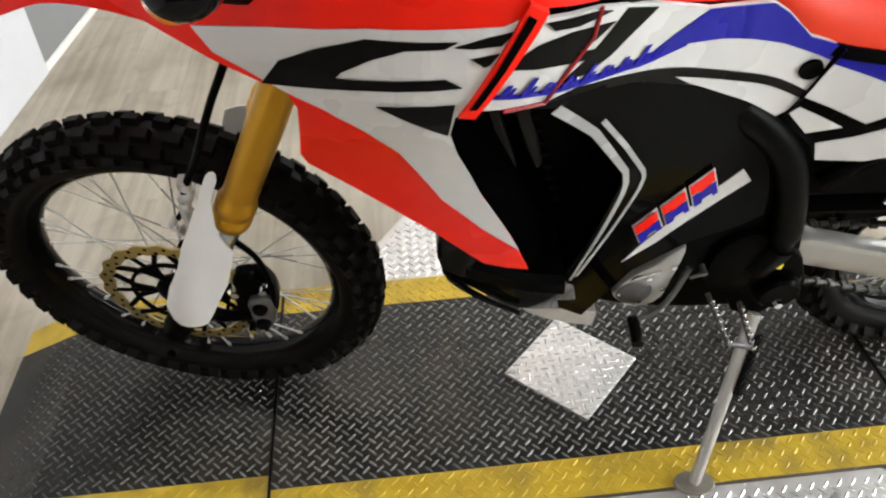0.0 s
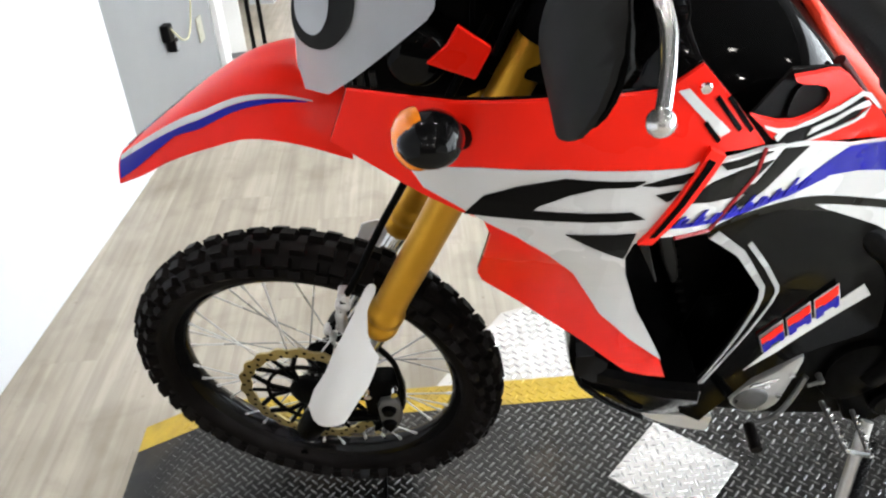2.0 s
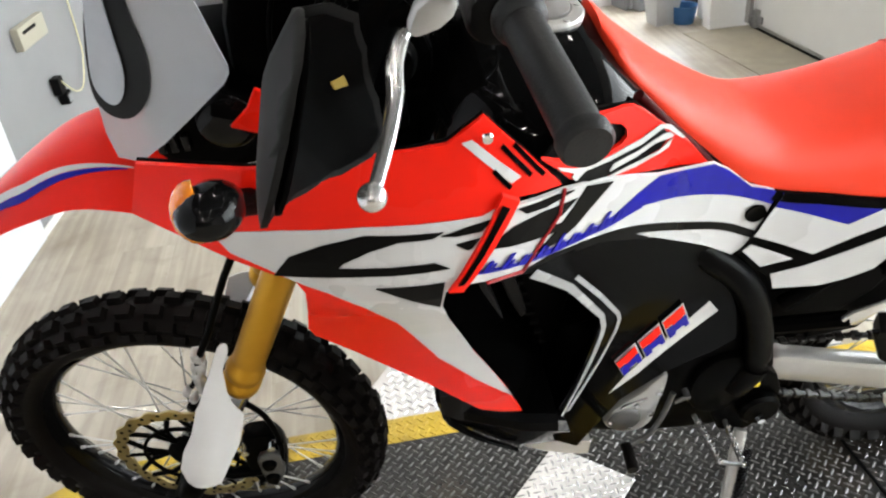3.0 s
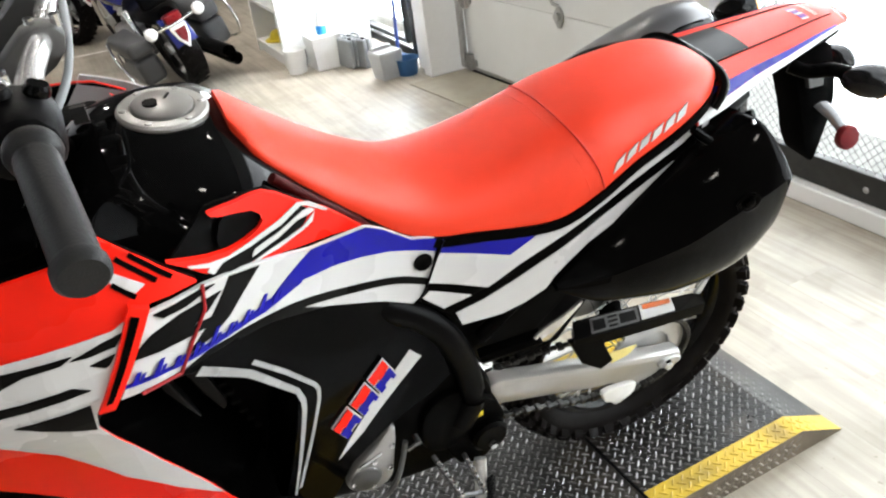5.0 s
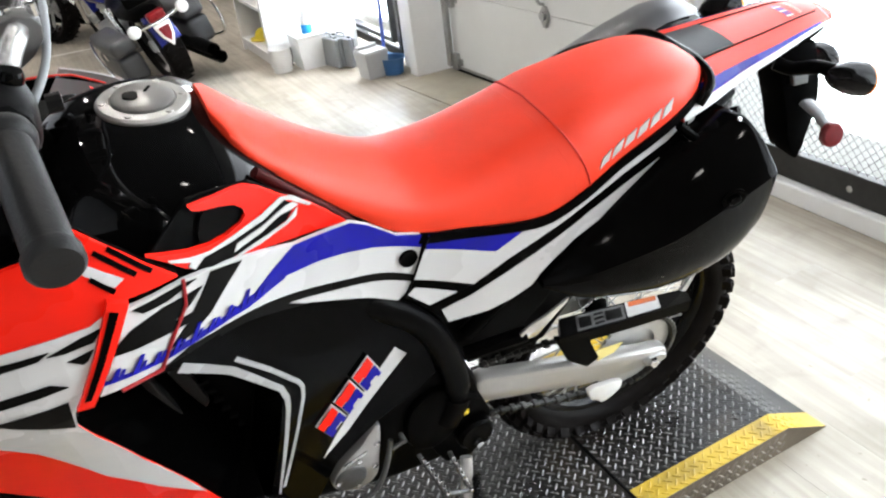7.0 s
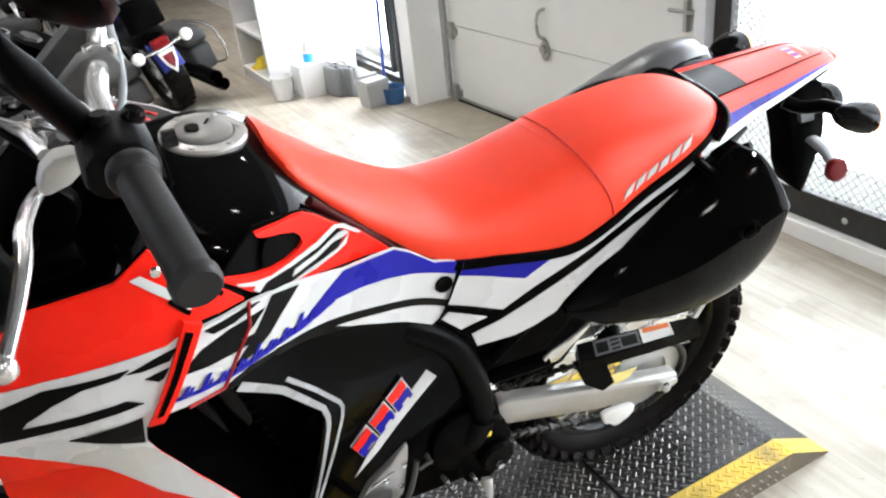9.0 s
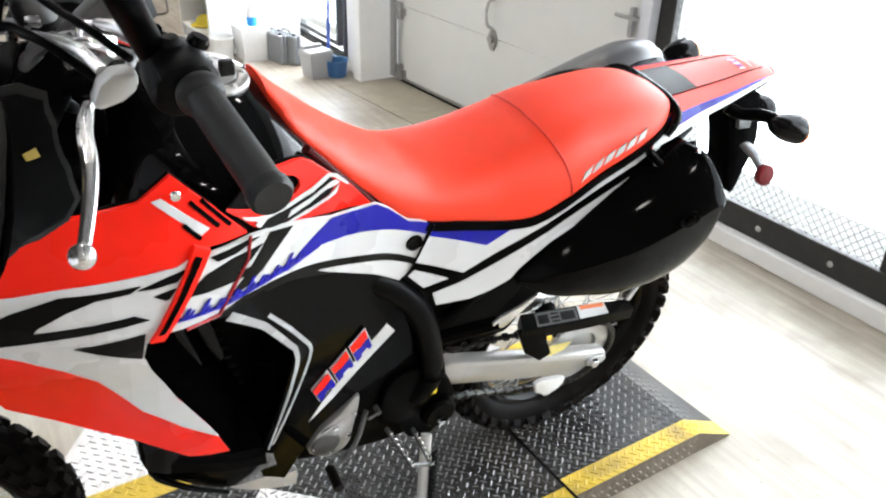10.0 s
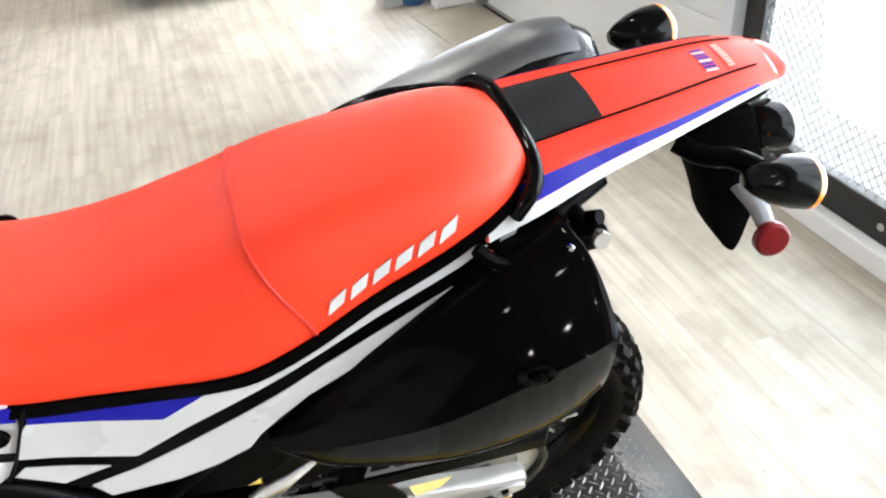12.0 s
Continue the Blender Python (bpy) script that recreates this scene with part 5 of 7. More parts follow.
GUARD_N = [B(1.213, .135, .532), B(1.275, .135, .519), B(1.391, .135, .501), B(1.517, .135, .486)]
GUARD_F = [B(1.250, .075, .508), B(1.310, .075, .498), B(1.430, .075, .475), B(1.560, .075, .447)]


def guard_top(a, c, lift=0.0):
    """On the guard's sloping top: a along it (0 to 3), c from its outer edge inwards."""
    k = min(2, int(a))
    n, f = GUARD_N[k].lerp(GUARD_N[k + 1], a - k), GUARD_F[k].lerp(GUARD_F[k + 1], a - k)
    return n.lerp(f, c) + Vector((0, 0, lift))


def guard_patch(a0, a1, c0, c1, lift=0.0012):
    b = bmesh.new()
    top = [b.verts.new(guard_top(a, c, lift)) for a, c in ((a0, c0), (a1, c0), (a1, c1), (a0, c1))]
    low = [b.verts.new(v.co - Vector((0, 0, .0008))) for v in top]
    b.faces.new(top)
    for k in range(4):
        b.faces.new((low[k], low[(k + 1) % 4], top[(k + 1) % 4], top[k]))
    bmesh.ops.recalc_face_normals(b, faces=b.faces)
    return b


b = loft([[guard_top(a, 0), guard_top(a, 1), guard_top(a, 1, -.03), guard_top(a, 0.06, -.030)] for a in (0, .5, 1, 1.5, 2, 2.5, 3)])
slab_ = slab([(1.203, .530), (1.28, .512), (1.287, .48), (1.312, .425), (1.285, .412), (1.24, .452)], .122, .133, .003)
cg = part("chain_guard", b, SATIN_BLACK, bike, "black plastic chain guard with labels on its top")
part("guard_bracket", slab_, SATIN_BLACK, cg, "black lower bracket")
part("guard_tip", slab([(1.515, .486), (1.545, .535), (1.552, .53), (1.53, .478)], .10, .106, .002), ALU, cg, "grey end tab")
part("label_sheet", guard_patch(1.78, 2.42, .12, .95), STICKER, cg, "white warning label")
part("label_band", guard_patch(1.84, 2.38, .66, .93, .0022), mat("orange_print", (0.75, 0.16, 0.03), 0.4), cg, "orange band on the label")
part("label_sheet", guard_patch(.62, 1.74, .10, .90), mat("worn_grey_label", (.10, .10, .10), .5, vary=.5, scale=90), cg, "grey label with worn print")
for a0, a1 in ((.70, 1.08), (1.36, 1.68)):
    part("print_field", guard_patch(a0, a1, .22, .74, .0022), BLACK_DECAL, cg, "black printed field")
for k in range(3):
    part("text_bar", guard_patch(1.14, 1.32, .2 + .24 * k, .3 + .24 * k, .0022), BLACK_DECAL, cg, "unreadable print")
# Added patch: stands in for yellow showing through an opening in the bracket.
part("label_sheet", slab([(1.317, .424), (1.382, .414), (1.364, .395), (1.325, .390)], 0.112, 0.114), mat("yellow_gap_patch", (0.75, 0.64, 0.22), 0.4), cg, "yellow patch for the yellow seen through the bracket")
b = slab(rounded([(1.312, .306), (1.404, .290), (1.401, .257), (1.359, .236), (1.340, .258), (1.327, .262)], 1, .2), 0.10, 0.112, 0.003)
part("chain_slider", b, STICKER, bike, "white plastic chain guide", smooth=40)
b = slab([(1.113, .610), (1.130, .622), (1.165, .634), (1.206, .657), (1.203, .646), (1.170, .615), (1.145, .590), (1.118, .594)], .150, .158, .003)
peg = part("passenger_peg", b, POLISHED, bike, "folded silver passenger footpeg", smooth=40)
part("inner_fender", slab([(1.12, .48), (1.14, .62), (1.20, .69), (1.31, .71), (1.315, .62), (1.26, .56), (1.21, .49)], .062, .09, .006), SATIN_BLACK, bike, "black inner rear fender")
part("peg_bracket", tube([B(1.03, .12, .57), B(1.13, .15, .60)], 0.014, 8), SATIN_BLACK, peg)
part("shock_spring", tube([B(1.06 + .04 * math.cos(k * .8) + .0012 * k, .04 * math.sin(k * .8) * 0 + .01 + .03 * math.sin(k * .8), .50 + .0023 * k) for k in range(90)], 0.006, 6), mat("red_spring", (.5, .02, .015), .4), bike, "red shock spring")

# -- left rear black cover: a pod, round on its outer flank --
#      u, top (v, w), outermost (v, w), bottom (v, w)
POD = [(1.160, .140, .700, .146, .692, .140, .684), (1.185, .138, .722, .165, .704, .150, .672), (1.22, .136, .750, .186, .722, .160, .655), (1.27, .133, .785, .206, .744, .168, .648), (1.34, .133, .824, .226, .772, .178, .640),
       (1.40, .135, .856, .234, .800, .180, .638), (1.45, .138, .881, .237, .822, .181, .645), (1.49, .140, .896, .235, .836, .183, .662), (1.515, .141, .904, .230, .842, .187, .692)]


def pod_ring(u, shrink=0.0):
    vt, wt, vm, wm, vb, wb = lerp(POD, u)
    pts = [B(u, .08, wt - .01)]
    for k in range(12):
        a = math.pi / 2 * k / 11
        pts.append(B(u, vt + (vm - vt) * k / 11, wt + (wm - wt) * (k / 11) ** 1.45))
    for k in range(1, 12):
        a = math.pi / 2 * k / 11
        pts.append(B(u, vb + (vm - vb) * math.cos(a) ** .8, wm - (wm - wb) * math.sin(a) ** .8))
    pts.append(B(u, .10, wb + .02))
    bow = .012 * max(0.0, (u - 1.43) / .085)
    pts = [p + Vector((bow * math.sin(math.pi * min(1.0, k / (len(pts) - 2))), 0, 0)) for k, p in enumerate(pts)]
    mid = sum(pts, Vector()) / len(pts)
    return [p + (mid - p).normalized() * shrink for p in pts]


rings = [pod_ring(1.160 + .355 * k / 30) for k in range(31)]
rings += [[p + Vector((.0035, 0, 0)) for p in pod_ring(1.515, .002)], [p + Vector((.004, 0, 0)) for p in pod_ring(1.515, .006)], [p - Vector((.006, 0, 0)) for p in pod_ring(1.515, .009)]]
muf = part("side_box_cover", loft(rings), POD_BLACK, bike, "gloss black pointed side cover", smooth=45)
turn = Matrix.Translation(B(1.437, .2355, .829)) @ Matrix.Rotation(radians(96), 4, "X") @ Matrix.Rotation(radians(-14), 4, "Y")
part("bolt_recess", revolve([(.019, .0), (.020, .003), (.017, .004), (.014, .0015), (0, .001)], 22, turn), SATIN_BLACK, muf, "dark bolt recess", smooth=40)
part("bolt", revolve([(0, .009), (.006, .009), (.009, .007), (.010, .001)], 14, turn), SATIN_BLACK, muf, smooth=40)
part("rim_bolt", revolve([(0, .004), (.0035, .003), (.0042, 0)], 10, Matrix.Translation(B(1.506, .147, .902)) @ Matrix.Rotation(radians(60), 4, "X")), CHROME, muf, smooth=40)

# -- seat --
#      u, centre v, half width, top, bottom edge
SEAT = [(.722, .025, .050, 1.108, 1.085), (.735, .022, .085, 1.096, 1.066), (.76, .02, .098, 1.068, 1.038), (.80, .018, .108, 1.034, .998), (.84, .016, .113, 1.002, .957), (.91, .014, .120, .957, .893), (.96, .011, .126, .933, .872), (1.02, .008, .130, .929, .858), (1.08, .006, .132, .938, .842),
        (1.13, .005, .135, .950, .833), (1.17, .004, .138, .958, .835), (1.23, .002, .136, .974, .854), (1.30, 0, .126, .983, .880), (1.37, -.002, .120, .987, .903), (1.42, -.004, .112, .986, .920), (1.46, -.006, .098, .979, .934), (1.488, -.007, .075, .968, .944)]


def seat_ring(u, grow=0.0, n=14, drop=0.0):
    c, h, top, low = lerp(SEAT, u)
    h += grow
    pts = []
    for k in range(2 * n + 1):
        a = math.pi * k / (2 * n)
        ca, sa = math.cos(a), math.sin(a)
        e = 0.52
        v = h * math.copysign(abs(ca) ** e, ca)
        v = v if v > 0 else v * .84
        pts.append(B(u, c + v, low + (top - low) * abs(sa) ** 0.62 + grow * sa - .16 * max(0, -v) * sa))
    return pts


us = [.722 + (1.488 - .722) * k / 60 for k in range(61)]
b = loft([seat_ring(u) for u in us])
seat = part("seat", b, SEAT_RED, bike, "red vinyl two-step seat with a black base", smooth=60)
# seam crease across the step, its soft shade put in as darker red
n_ = len(seat_ring(1.2))
seam = [seat_ring(1.238 - 0.050 * math.sin(math.pi * k / (n_ - 1)) ** .8, 0.0004)[k] for k in range(n_)]
SEAM = mat("seam_shade_red", (.68, .024, .010), .6)
part("seam", tube(seam, 0.0019, 6), SEAM, seat, "seam crease with its shade in darker red")
part("pleat", tube([seat_ring(1.213 - 0.042 * math.sin(math.pi * k / (n_ - 1)) ** .8, -0.0019)[k] for k in range(n_)], 0.0023, 6), SEAT_RED, seat, "raised red pleat")
# letter blocks on the flank
for k in range(6):
    u = 1.252 + .0245 * k
    blk = []
    for du, up in ((0, 0), (.018, .0035), (.0225, .0195), (.0045, .016)):
        uu = u + du
        c, h, top, low = lerp(SEAT, uu)
        z = low + .020 + up
        frac = max(0.0, min(1.0, (z - low) / (top - low)))
        sa = frac ** (1 / 0.62)
        ca = math.sqrt(max(0, 1 - sa * sa))
        blk.append((uu, c + h * ca ** 0.52, z))
    b = bmesh.new()
    lo = [b.verts.new(B(*p)) for p in blk]
    hi = [b.verts.new(B(p[0], p[1] + .0018, p[2] + 0.0006)) for p in blk]
    b.faces.new(hi)
    for i in range(4):
        b.faces.new((lo[i], lo[(i + 1) % 4], hi[(i + 1) % 4], hi[i]))
    bmesh.ops.recalc_face_normals(b, faces=b.faces)
    part("print_block", b, WHITE, seat, "white printed maker's block")
# black base rim below the seat
b = loft([[q for q in (B(u, c + h * 1.0 + .004, low + .004), B(u, c + h + .006, low - .012), B(u, c - h - .006, low - .012), B(u, c - h - .004, low + .004))] for u, c, h, top, low in ((u, *lerp(SEAT, u)) for u in us)])
part("seat_base", b, SATIN_BLACK, bike, "black seat base edge", smooth=40)
rim = []
for k in range(29):
    a = math.pi * k / 28
    c, h, top, low = lerp(SEAT, 1.455)
    bow = math.sin(a)
    rim.append(B(1.463 + .036 * bow ** 0.6, c + (h + .004) * math.copysign(abs(math.cos(a)) ** .6, math.cos(a)), low - .016 + .042 * bow ** .5))
part("grab_strap", tube(rim, 0.0092, 10), COVER_BLACK, bike, "gloss black rim round the back of the seat", smooth=50)

# -- tank --
#      u, centre v, half width, top, bottom
TANK = [(.50, .03, .07, 1.03, .93), (.53, .03, .11, 1.085, .92), (.57, .03, .135, 1.108, .92), (.62, .03, .150, 1.116, .92), (.68, .03, .158, 1.110, .93), (.72, .028, .160, 1.092, .945), (.76, .026, .150, 1.056, .955), (.80, .022, .134, 1.014, .95), (.84, .018, .116, .968, .92), (.88, .015, .10, .93, .89)]


def tank_ring(u, n=18):
    """One smooth crown from side to side, its flanks flared forward, down behind the wings."""
    c, h, top, low = lerp(TANK, u)
    h += .030 * max(0.0, min(1.0, (.80 - u) / .10))
    pts = []
    for k in range(2 * n + 1):
        a = math.pi * k / (2 * n)
        ca, sa = math.cos(a), math.sin(a)
        pts.append(B(u, c + h * math.copysign(abs(ca) ** .9, ca), low + (top - low) * abs(sa) ** .72))
    return pts


b = loft([tank_ring(.50 + .38 * k / 36) for k in range(37)])
tank = part("fuel_tank", b, GLOSS_BLACK, bike, "gloss black fuel tank", smooth=60)
CAP_GREY = mat("brushed_cap", (.30, .29, .28), .35, .8, vary=.15)
cap_m = Matrix.Translation(B(.658, .03, 1.110)) @ Matrix.Rotation(radians(6), 4, "Y")
cap = part("filler_ring", revolve([(0.052, -.006), (0.053, 0.003), (0.050, 0.006), (0.038, 0.007), (0.036, 0.004), (0.0, 0.004)], 40, cap_m), SILVER_PAINT, tank, "brushed round filler ring", smooth=40)
part("filler_cap", revolve([(0.0355, .003), (0.0355, 0.009), (0.033, 0.011), (0.0, 0.012)], 36, cap_m), CAP_GREY, cap, "silver filler cap", smooth=40)
part("key_flap", prism(rounded([(-.022, -.008), (-.006, -.011), (-.004, .011), (-.022, .008)], 1), 0.0118, 0.0135, cap_m), SATIN_BLACK, cap)
part("key_slot", prism([(.008, -.0015), (.022, -.0015), (.022, .0015), (.008, .0015)], 0.0118, 0.0128, cap_m @ Matrix.Rotation(radians(60), 4, "Z")), SATIN_BLACK, cap)
for k in range(6):
    a = 2 * math.pi * k / 6
    part("bolt", revolve([(0, 0.002), (0.004, 0.0015), (0.0045, 0)], 10, cap_m @ Matrix.Translation((.0445 * math.cos(a), .0445 * math.sin(a), .0065))), SILVER_PAINT, cap)
WING = field([(.63, 1.06, .27), (.655, 1.09, .235), (.734, 1.069, .19), (.715, 1.066, .205), (.78, 1.027, .18), (.851, .939, .145), (.65, 1.05, .255), (.70, .97, .225), (.78, .95, .18)])
WING_RED = [(.659, 1.097), (.675, 1.092), (.690, 1.087), (.711, 1.082), (.724, 1.077), (.740, 1.064), (.761, 1.042), (.798, 1.007), (.822, .977), (.848, .943), (.803, .965), (.754, .984), (.721, .998), (.682, 1.012), (.640, 1.044), (.623, 1.066),
            (.607, 1.084), (.625, 1.072), (.647, 1.058), (.669, 1.047), (.689, 1.042), (.708, 1.042), (.716, 1.047), (.715, 1.056), (.707, 1.066), (.691, 1.075), (.672, 1.084), (.662, 1.091)]
for side, off in ((1, 0.0), (-1, -.125)):
    p = part("tank_wing", skin(WING_RED, off, 0.006, WING, side, .015), RED, bike, "red tank wing with white and black flash", smooth=30)
    decal("black_flash", [(.657, 1.044), (.695, 1.036), (.733, 1.034), (.764, 1.036), (.777, 1.020), (.763, 1.009), (.727, 1.008), (.693, 1.014), (.675, 1.018), (.645, 1.040)], BLACK_DECAL, p, 1, side, WING, off)
    decal("white_flash", [(.625, 1.067), (.646, 1.053), (.667, 1.043), (.695, 1.038), (.733, 1.036), (.761, 1.041), (.776, 1.034), (.800, 1.007), (.796, 1.007), (.773, 1.030), (.765, 1.035), (.735, 1.029), (.694, 1.033), (.660, 1.042), (.648, 1.038), (.642, 1.046), (.646, 1.048), (.627, 1.063)], WHITE, p, 2, side, WING, off)
    decal("white_flash", [(.693, 1.020), (.698, 1.026), (.730, 1.023), (.766, 1.027), (.776, 1.025), (.782, 1.018), (.773, 1.018), (.757, 1.021), (.729, 1.017)], WHITE, p, 2, side, WING, off)
    decal("white_flash", [(.686, 1.014), (.701, 1.013), (.735, 1.009), (.762, 1.008), (.776, 1.014), (.781, 1.016), (.776, 1.006), (.762, 1.004), (.726, 1.005)], WHITE, p, 2, side, WING, off)
    part("wing_backing", skin([(.60, 1.07), (.66, 1.098), (.73, 1.072), (.80, 1.0), (.85, .94), (.75, .93), (.64, .96), (.60, 1.0)], off - .012, .004, WING, side, .02), SATIN_BLACK, p, "black backing")
part("knee_pad", skin(rounded([(.672, 1.083), (.700, 1.070), (.712, 1.060), (.716, 1.050), (.700, 1.040), (.672, 1.046), (.658, 1.056)], 1), -0.006, 0.01, WING), SATIN_BLACK, bike, "dark grey rubber knee pad", smooth=40)
# dark red rail between the tank wing and the seat
pts = smooth_path([B(.745, .150, 1.058), B(.79, .142, 1.006), B(.83, .136, .962), B(.87, .132, .918), B(.905, .13, .885)])
part("seat_rail", tube(pts, .007, 8), mat("dark_red_rail", (.045, .003, .003), .4, spec=.05), bike, "dark red edge between tank wing and seat", smooth=50)

# -- tail --
#      u, centre v, half width, top, side edge, bottom of the stripe
TAIL = [(1.43, -.004, .094, .960, .944, .896), (1.50, -.0105, .0865, .958, .943, .905), (1.58, -.020, .079, .956, .943, .917), (1.667, -.026, .071, .957, .945, .927), (1.756, -.032, .060, .959, .948, .936), (1.80, -.034, .052, .958, .947, .938), (1.835, -.036, .044, .953, .943, .936)]


def tail_at(u, a):
    """Across the top from the left edge (a = 1) to the right (a = -1); past 1, down the side."""
    c, h, top, edge_, low = lerp(TAIL, u)
    if abs(a) <= 1:
        return B(u, c + h * a, edge_ + (top - edge_) * (1 - a * a))
    t = abs(a) - 1
    return B(u, c + math.copysign(h + (.018 - .04 * max(0.0, u - 1.5)) * t, a), edge_ + (low - edge_) * t)


def tail_patch(u0, u1, a0, a1, lift=0.0, n=24, m=12):
    b = bmesh.new()
    rows = []
    for i in range(n + 1):
        u = u0 + (u1 - u0) * i / n
        row = []
        for k in range(m + 1):
            a = a0(u) + (a1(u) - a0(u)) * k / m
            p = tail_at(u, a)
            if lift:
                p = p + (Vector((0, 0, lift)) if abs(a) <= 1 else Vector((0, -math.copysign(lift, a), lift * .3)))
            row.append(b.verts.new(p))
        rows.append(row)
    for p, q in zip(rows, rows[1:]):
        for k in range(m):
            b.faces.new((p[k], p[k + 1], q[k + 1], q[k]))
    bmesh.ops.recalc_face_normals(b, faces=b.faces)
    return b


b = tail_patch(1.43, 1.835, lambda u: -2, lambda u: 2, 0, 40, 40)
bmesh.ops.solidify(b, geom=b.faces[:], thickness=0.004)
# Same red plastic made paler; glare on the tail is in the colour.
TAIL_RED_LIT = mat("tail_red_plastic_lit", (.84, .030, .011), .42, vary=.05, spec=.3)
tail = part("tail_cowl", b, TAIL_RED_LIT, bike, "red tail cowl with blue and white side stripes", smooth=45)
part("tail_pad", tail_patch(1.462, 1.597, lambda u: -.63, lambda u: .55, 0.0022), DARK_GREY, tail, "dark grey pad behind the seat")
for s in (1, -1):
    part("blue_stripe", tail_patch(1.432, 1.80, lambda u: s * 1.02, lambda u: s * (1.60 - .62 * max(0, u - 1.48)), 0.0014), BLUE, tail)
    part("white_stripe", tail_patch(1.432, 1.83, lambda u: s * (1.61 - .62 * max(0, u - 1.48)), lambda u: s * 2, 0.0014), WHITE, tail)
    pts = [tail_at(1.47 + .34 * k / 12, s * (.56 if s > 0 else .64)) + Vector((0, 0, .0006)) for k in range(13)]
    part("groove", tube(pts, 0.0016, 5), SATIN_BLACK, tail)
PINK = mat("faded_pink_print", (.78, .30, .24), .4)
for k in range(9):
    a0 = .42 - .094 * k
    part("mark_line", tail_patch(1.774, 1.783, lambda u: a0 - .066, lambda u: a0, 0.0012, 2, 3), PINK, tail)
    if k < 8:
        lean = lambda u, c: c + 2.2 * (u - 1.752)
        part("mark_block", tail_patch(1.744, 1.760, lambda u: lean(u, a0 - .080), lambda u: lean(u, a0 - .018), 0.0012, 3, 3), BLUE if k % 3 else WHITE, tail, "printed blue and white mark")
b = loft([[B(1.832 + .030 * math.sin(math.radians(15 * j)), -.034 + (.042 * math.cos(t)) * max(.12, math.cos(math.radians(15 * j))) ** .6, .938 + (.0125 * math.sin(t)) * max(.2, math.cos(math.radians(15 * j))) ** .5) for t in (2 * math.pi * k / 28 for k in range(28))] for j in range(7)])
tl = part("tail_lamp", b, TAIL_LENS, tail, "rounded red tail lamp lens", smooth=60)
part("lamp_rim", loft([[B(u, -.034 + .0445 * math.cos(t), .9385 + .0145 * math.sin(t)) for t in (2 * math.pi * k / 28 for k in range(28))] for u in (1.830, 1.834)]), LIGHT_GREY, tl, "pale rim round the lens", smooth=40)
b = loft([[B(u, c + h * .98, low + .002), B(u, c + h + .006, low - .0005), B(u, c + h + .001, low - .014), B(u, c + h * .7, low - .035 - .02 * (1.8 - u)), B(u, c - h * .7, low - .035 - .02 * (1.8 - u)), B(u, c - h * .98, low + .002)] for u, c, h, t_, e_, low in ((1.43 + .39 * k / 10, *lerp(TAIL, 1.43 + .39 * k / 10)) for k in range(11))])
part("under_tail", b, MATT_BLACK, bike, "black under-tail tray", smooth=40)
part("grab_bracket", tube(smooth_path([B(1.415, .115, .90), B(1.43, .125, .885), B(1.45, .125, .868)]), 0.008, 8), SATIN_BLACK, bike)
b = tube([B(1.54, .03, .875), B(1.56, .075, .85)], 0.011, 10)
tube([B(1.55, .05, .835), B(1.575, .085, .865)], 0.009, 10, b)
box(b, 1.545, 1.585, -.095, -.06, .82, .85, .005)
part("helmet_lock", b, SATIN_BLACK, bike, "black helmet lock and bracket", smooth=40)

part("tail_bracket", slab([(1.436, .892), (1.474, .904), (1.466, .860), (1.440, .866)], .086, .091, .001), WHITE, bike, "white panel end under the seat strap")
part("strap_bolt", tube([B(1.428, .118, .893), B(1.434, .124, .872)], .0045, 10), CHROME, bike)
part("lock_barrel", revolve([(0, .006), (.010, .006), (.011, .003), (.011, -.012), (0, -.012)], 16, Matrix.Translation(B(1.572, .098, .842)) @ Matrix.Rotation(radians(70), 4, "X")), POLISHED, bike, "bright lock barrel", smooth=40)

# -- plate hanger, indicators, reflector --
b = slab(rounded([(1.715, .90), (1.80, .92), (1.825, .87), (1.856, .80), (1.868, .75), (1.862, .711), (1.860, .645), (1.848, .632), (1.808, .694), (1.790, .746), (1.738, .851)], 1), -.048, .02, 0.006)
hang = part("plate_hanger", b, MATT_BLACK, bike, "black plate hanger under the tail", smooth=35)
part("hanger_plate", slab([(1.757, .856), (1.797, .848), (1.803, .830), (1.767, .832)], .018, .030, 0.002), CASTING, hang, "grey bracket plate")
b = tube([B(1.825, .005, .782), B(1.838, .045, .762), B(1.838, .082, .742)], [.022, .018, .013], 10, flat=.4)
arm_ = part("reflector_arm", b, mat("arm_grey", (.09, .09, .095), .25), hang, "grey reflector arm", smooth=40)
part("reflector", revolve([(0, .008), (.02, .007), (.024, .003), (.024, -.006), (0, -.006)], 26, Matrix.Translation(B(1.838, .088, .738)) @ Matrix.Rotation(radians(70), 4, "X") @ Matrix.Rotation(radians(-10), 4, "Y")), RED_LENS, arm_, "round red reflector", smooth=40)


lamp_m = Matrix.Translation(B(1.868, -.012, .845)) @ Matrix.Rotation(radians(100), 4, "Y")
b = revolve([(0, -.034), (.014, -.031), (.023, -.018), (.026, 0), (.026, .006)], 24, lamp_m @ Matrix.Diagonal((1.15, 1.5, 1.25, 1)))
tube([B(1.83, -.002, .862), B(1.85, -.010, .850)], .010, 8, b)
pl = part("plate_lamp", b, GLOSS_BLACK, hang, "black plate lamp behind the tail", smooth=50)
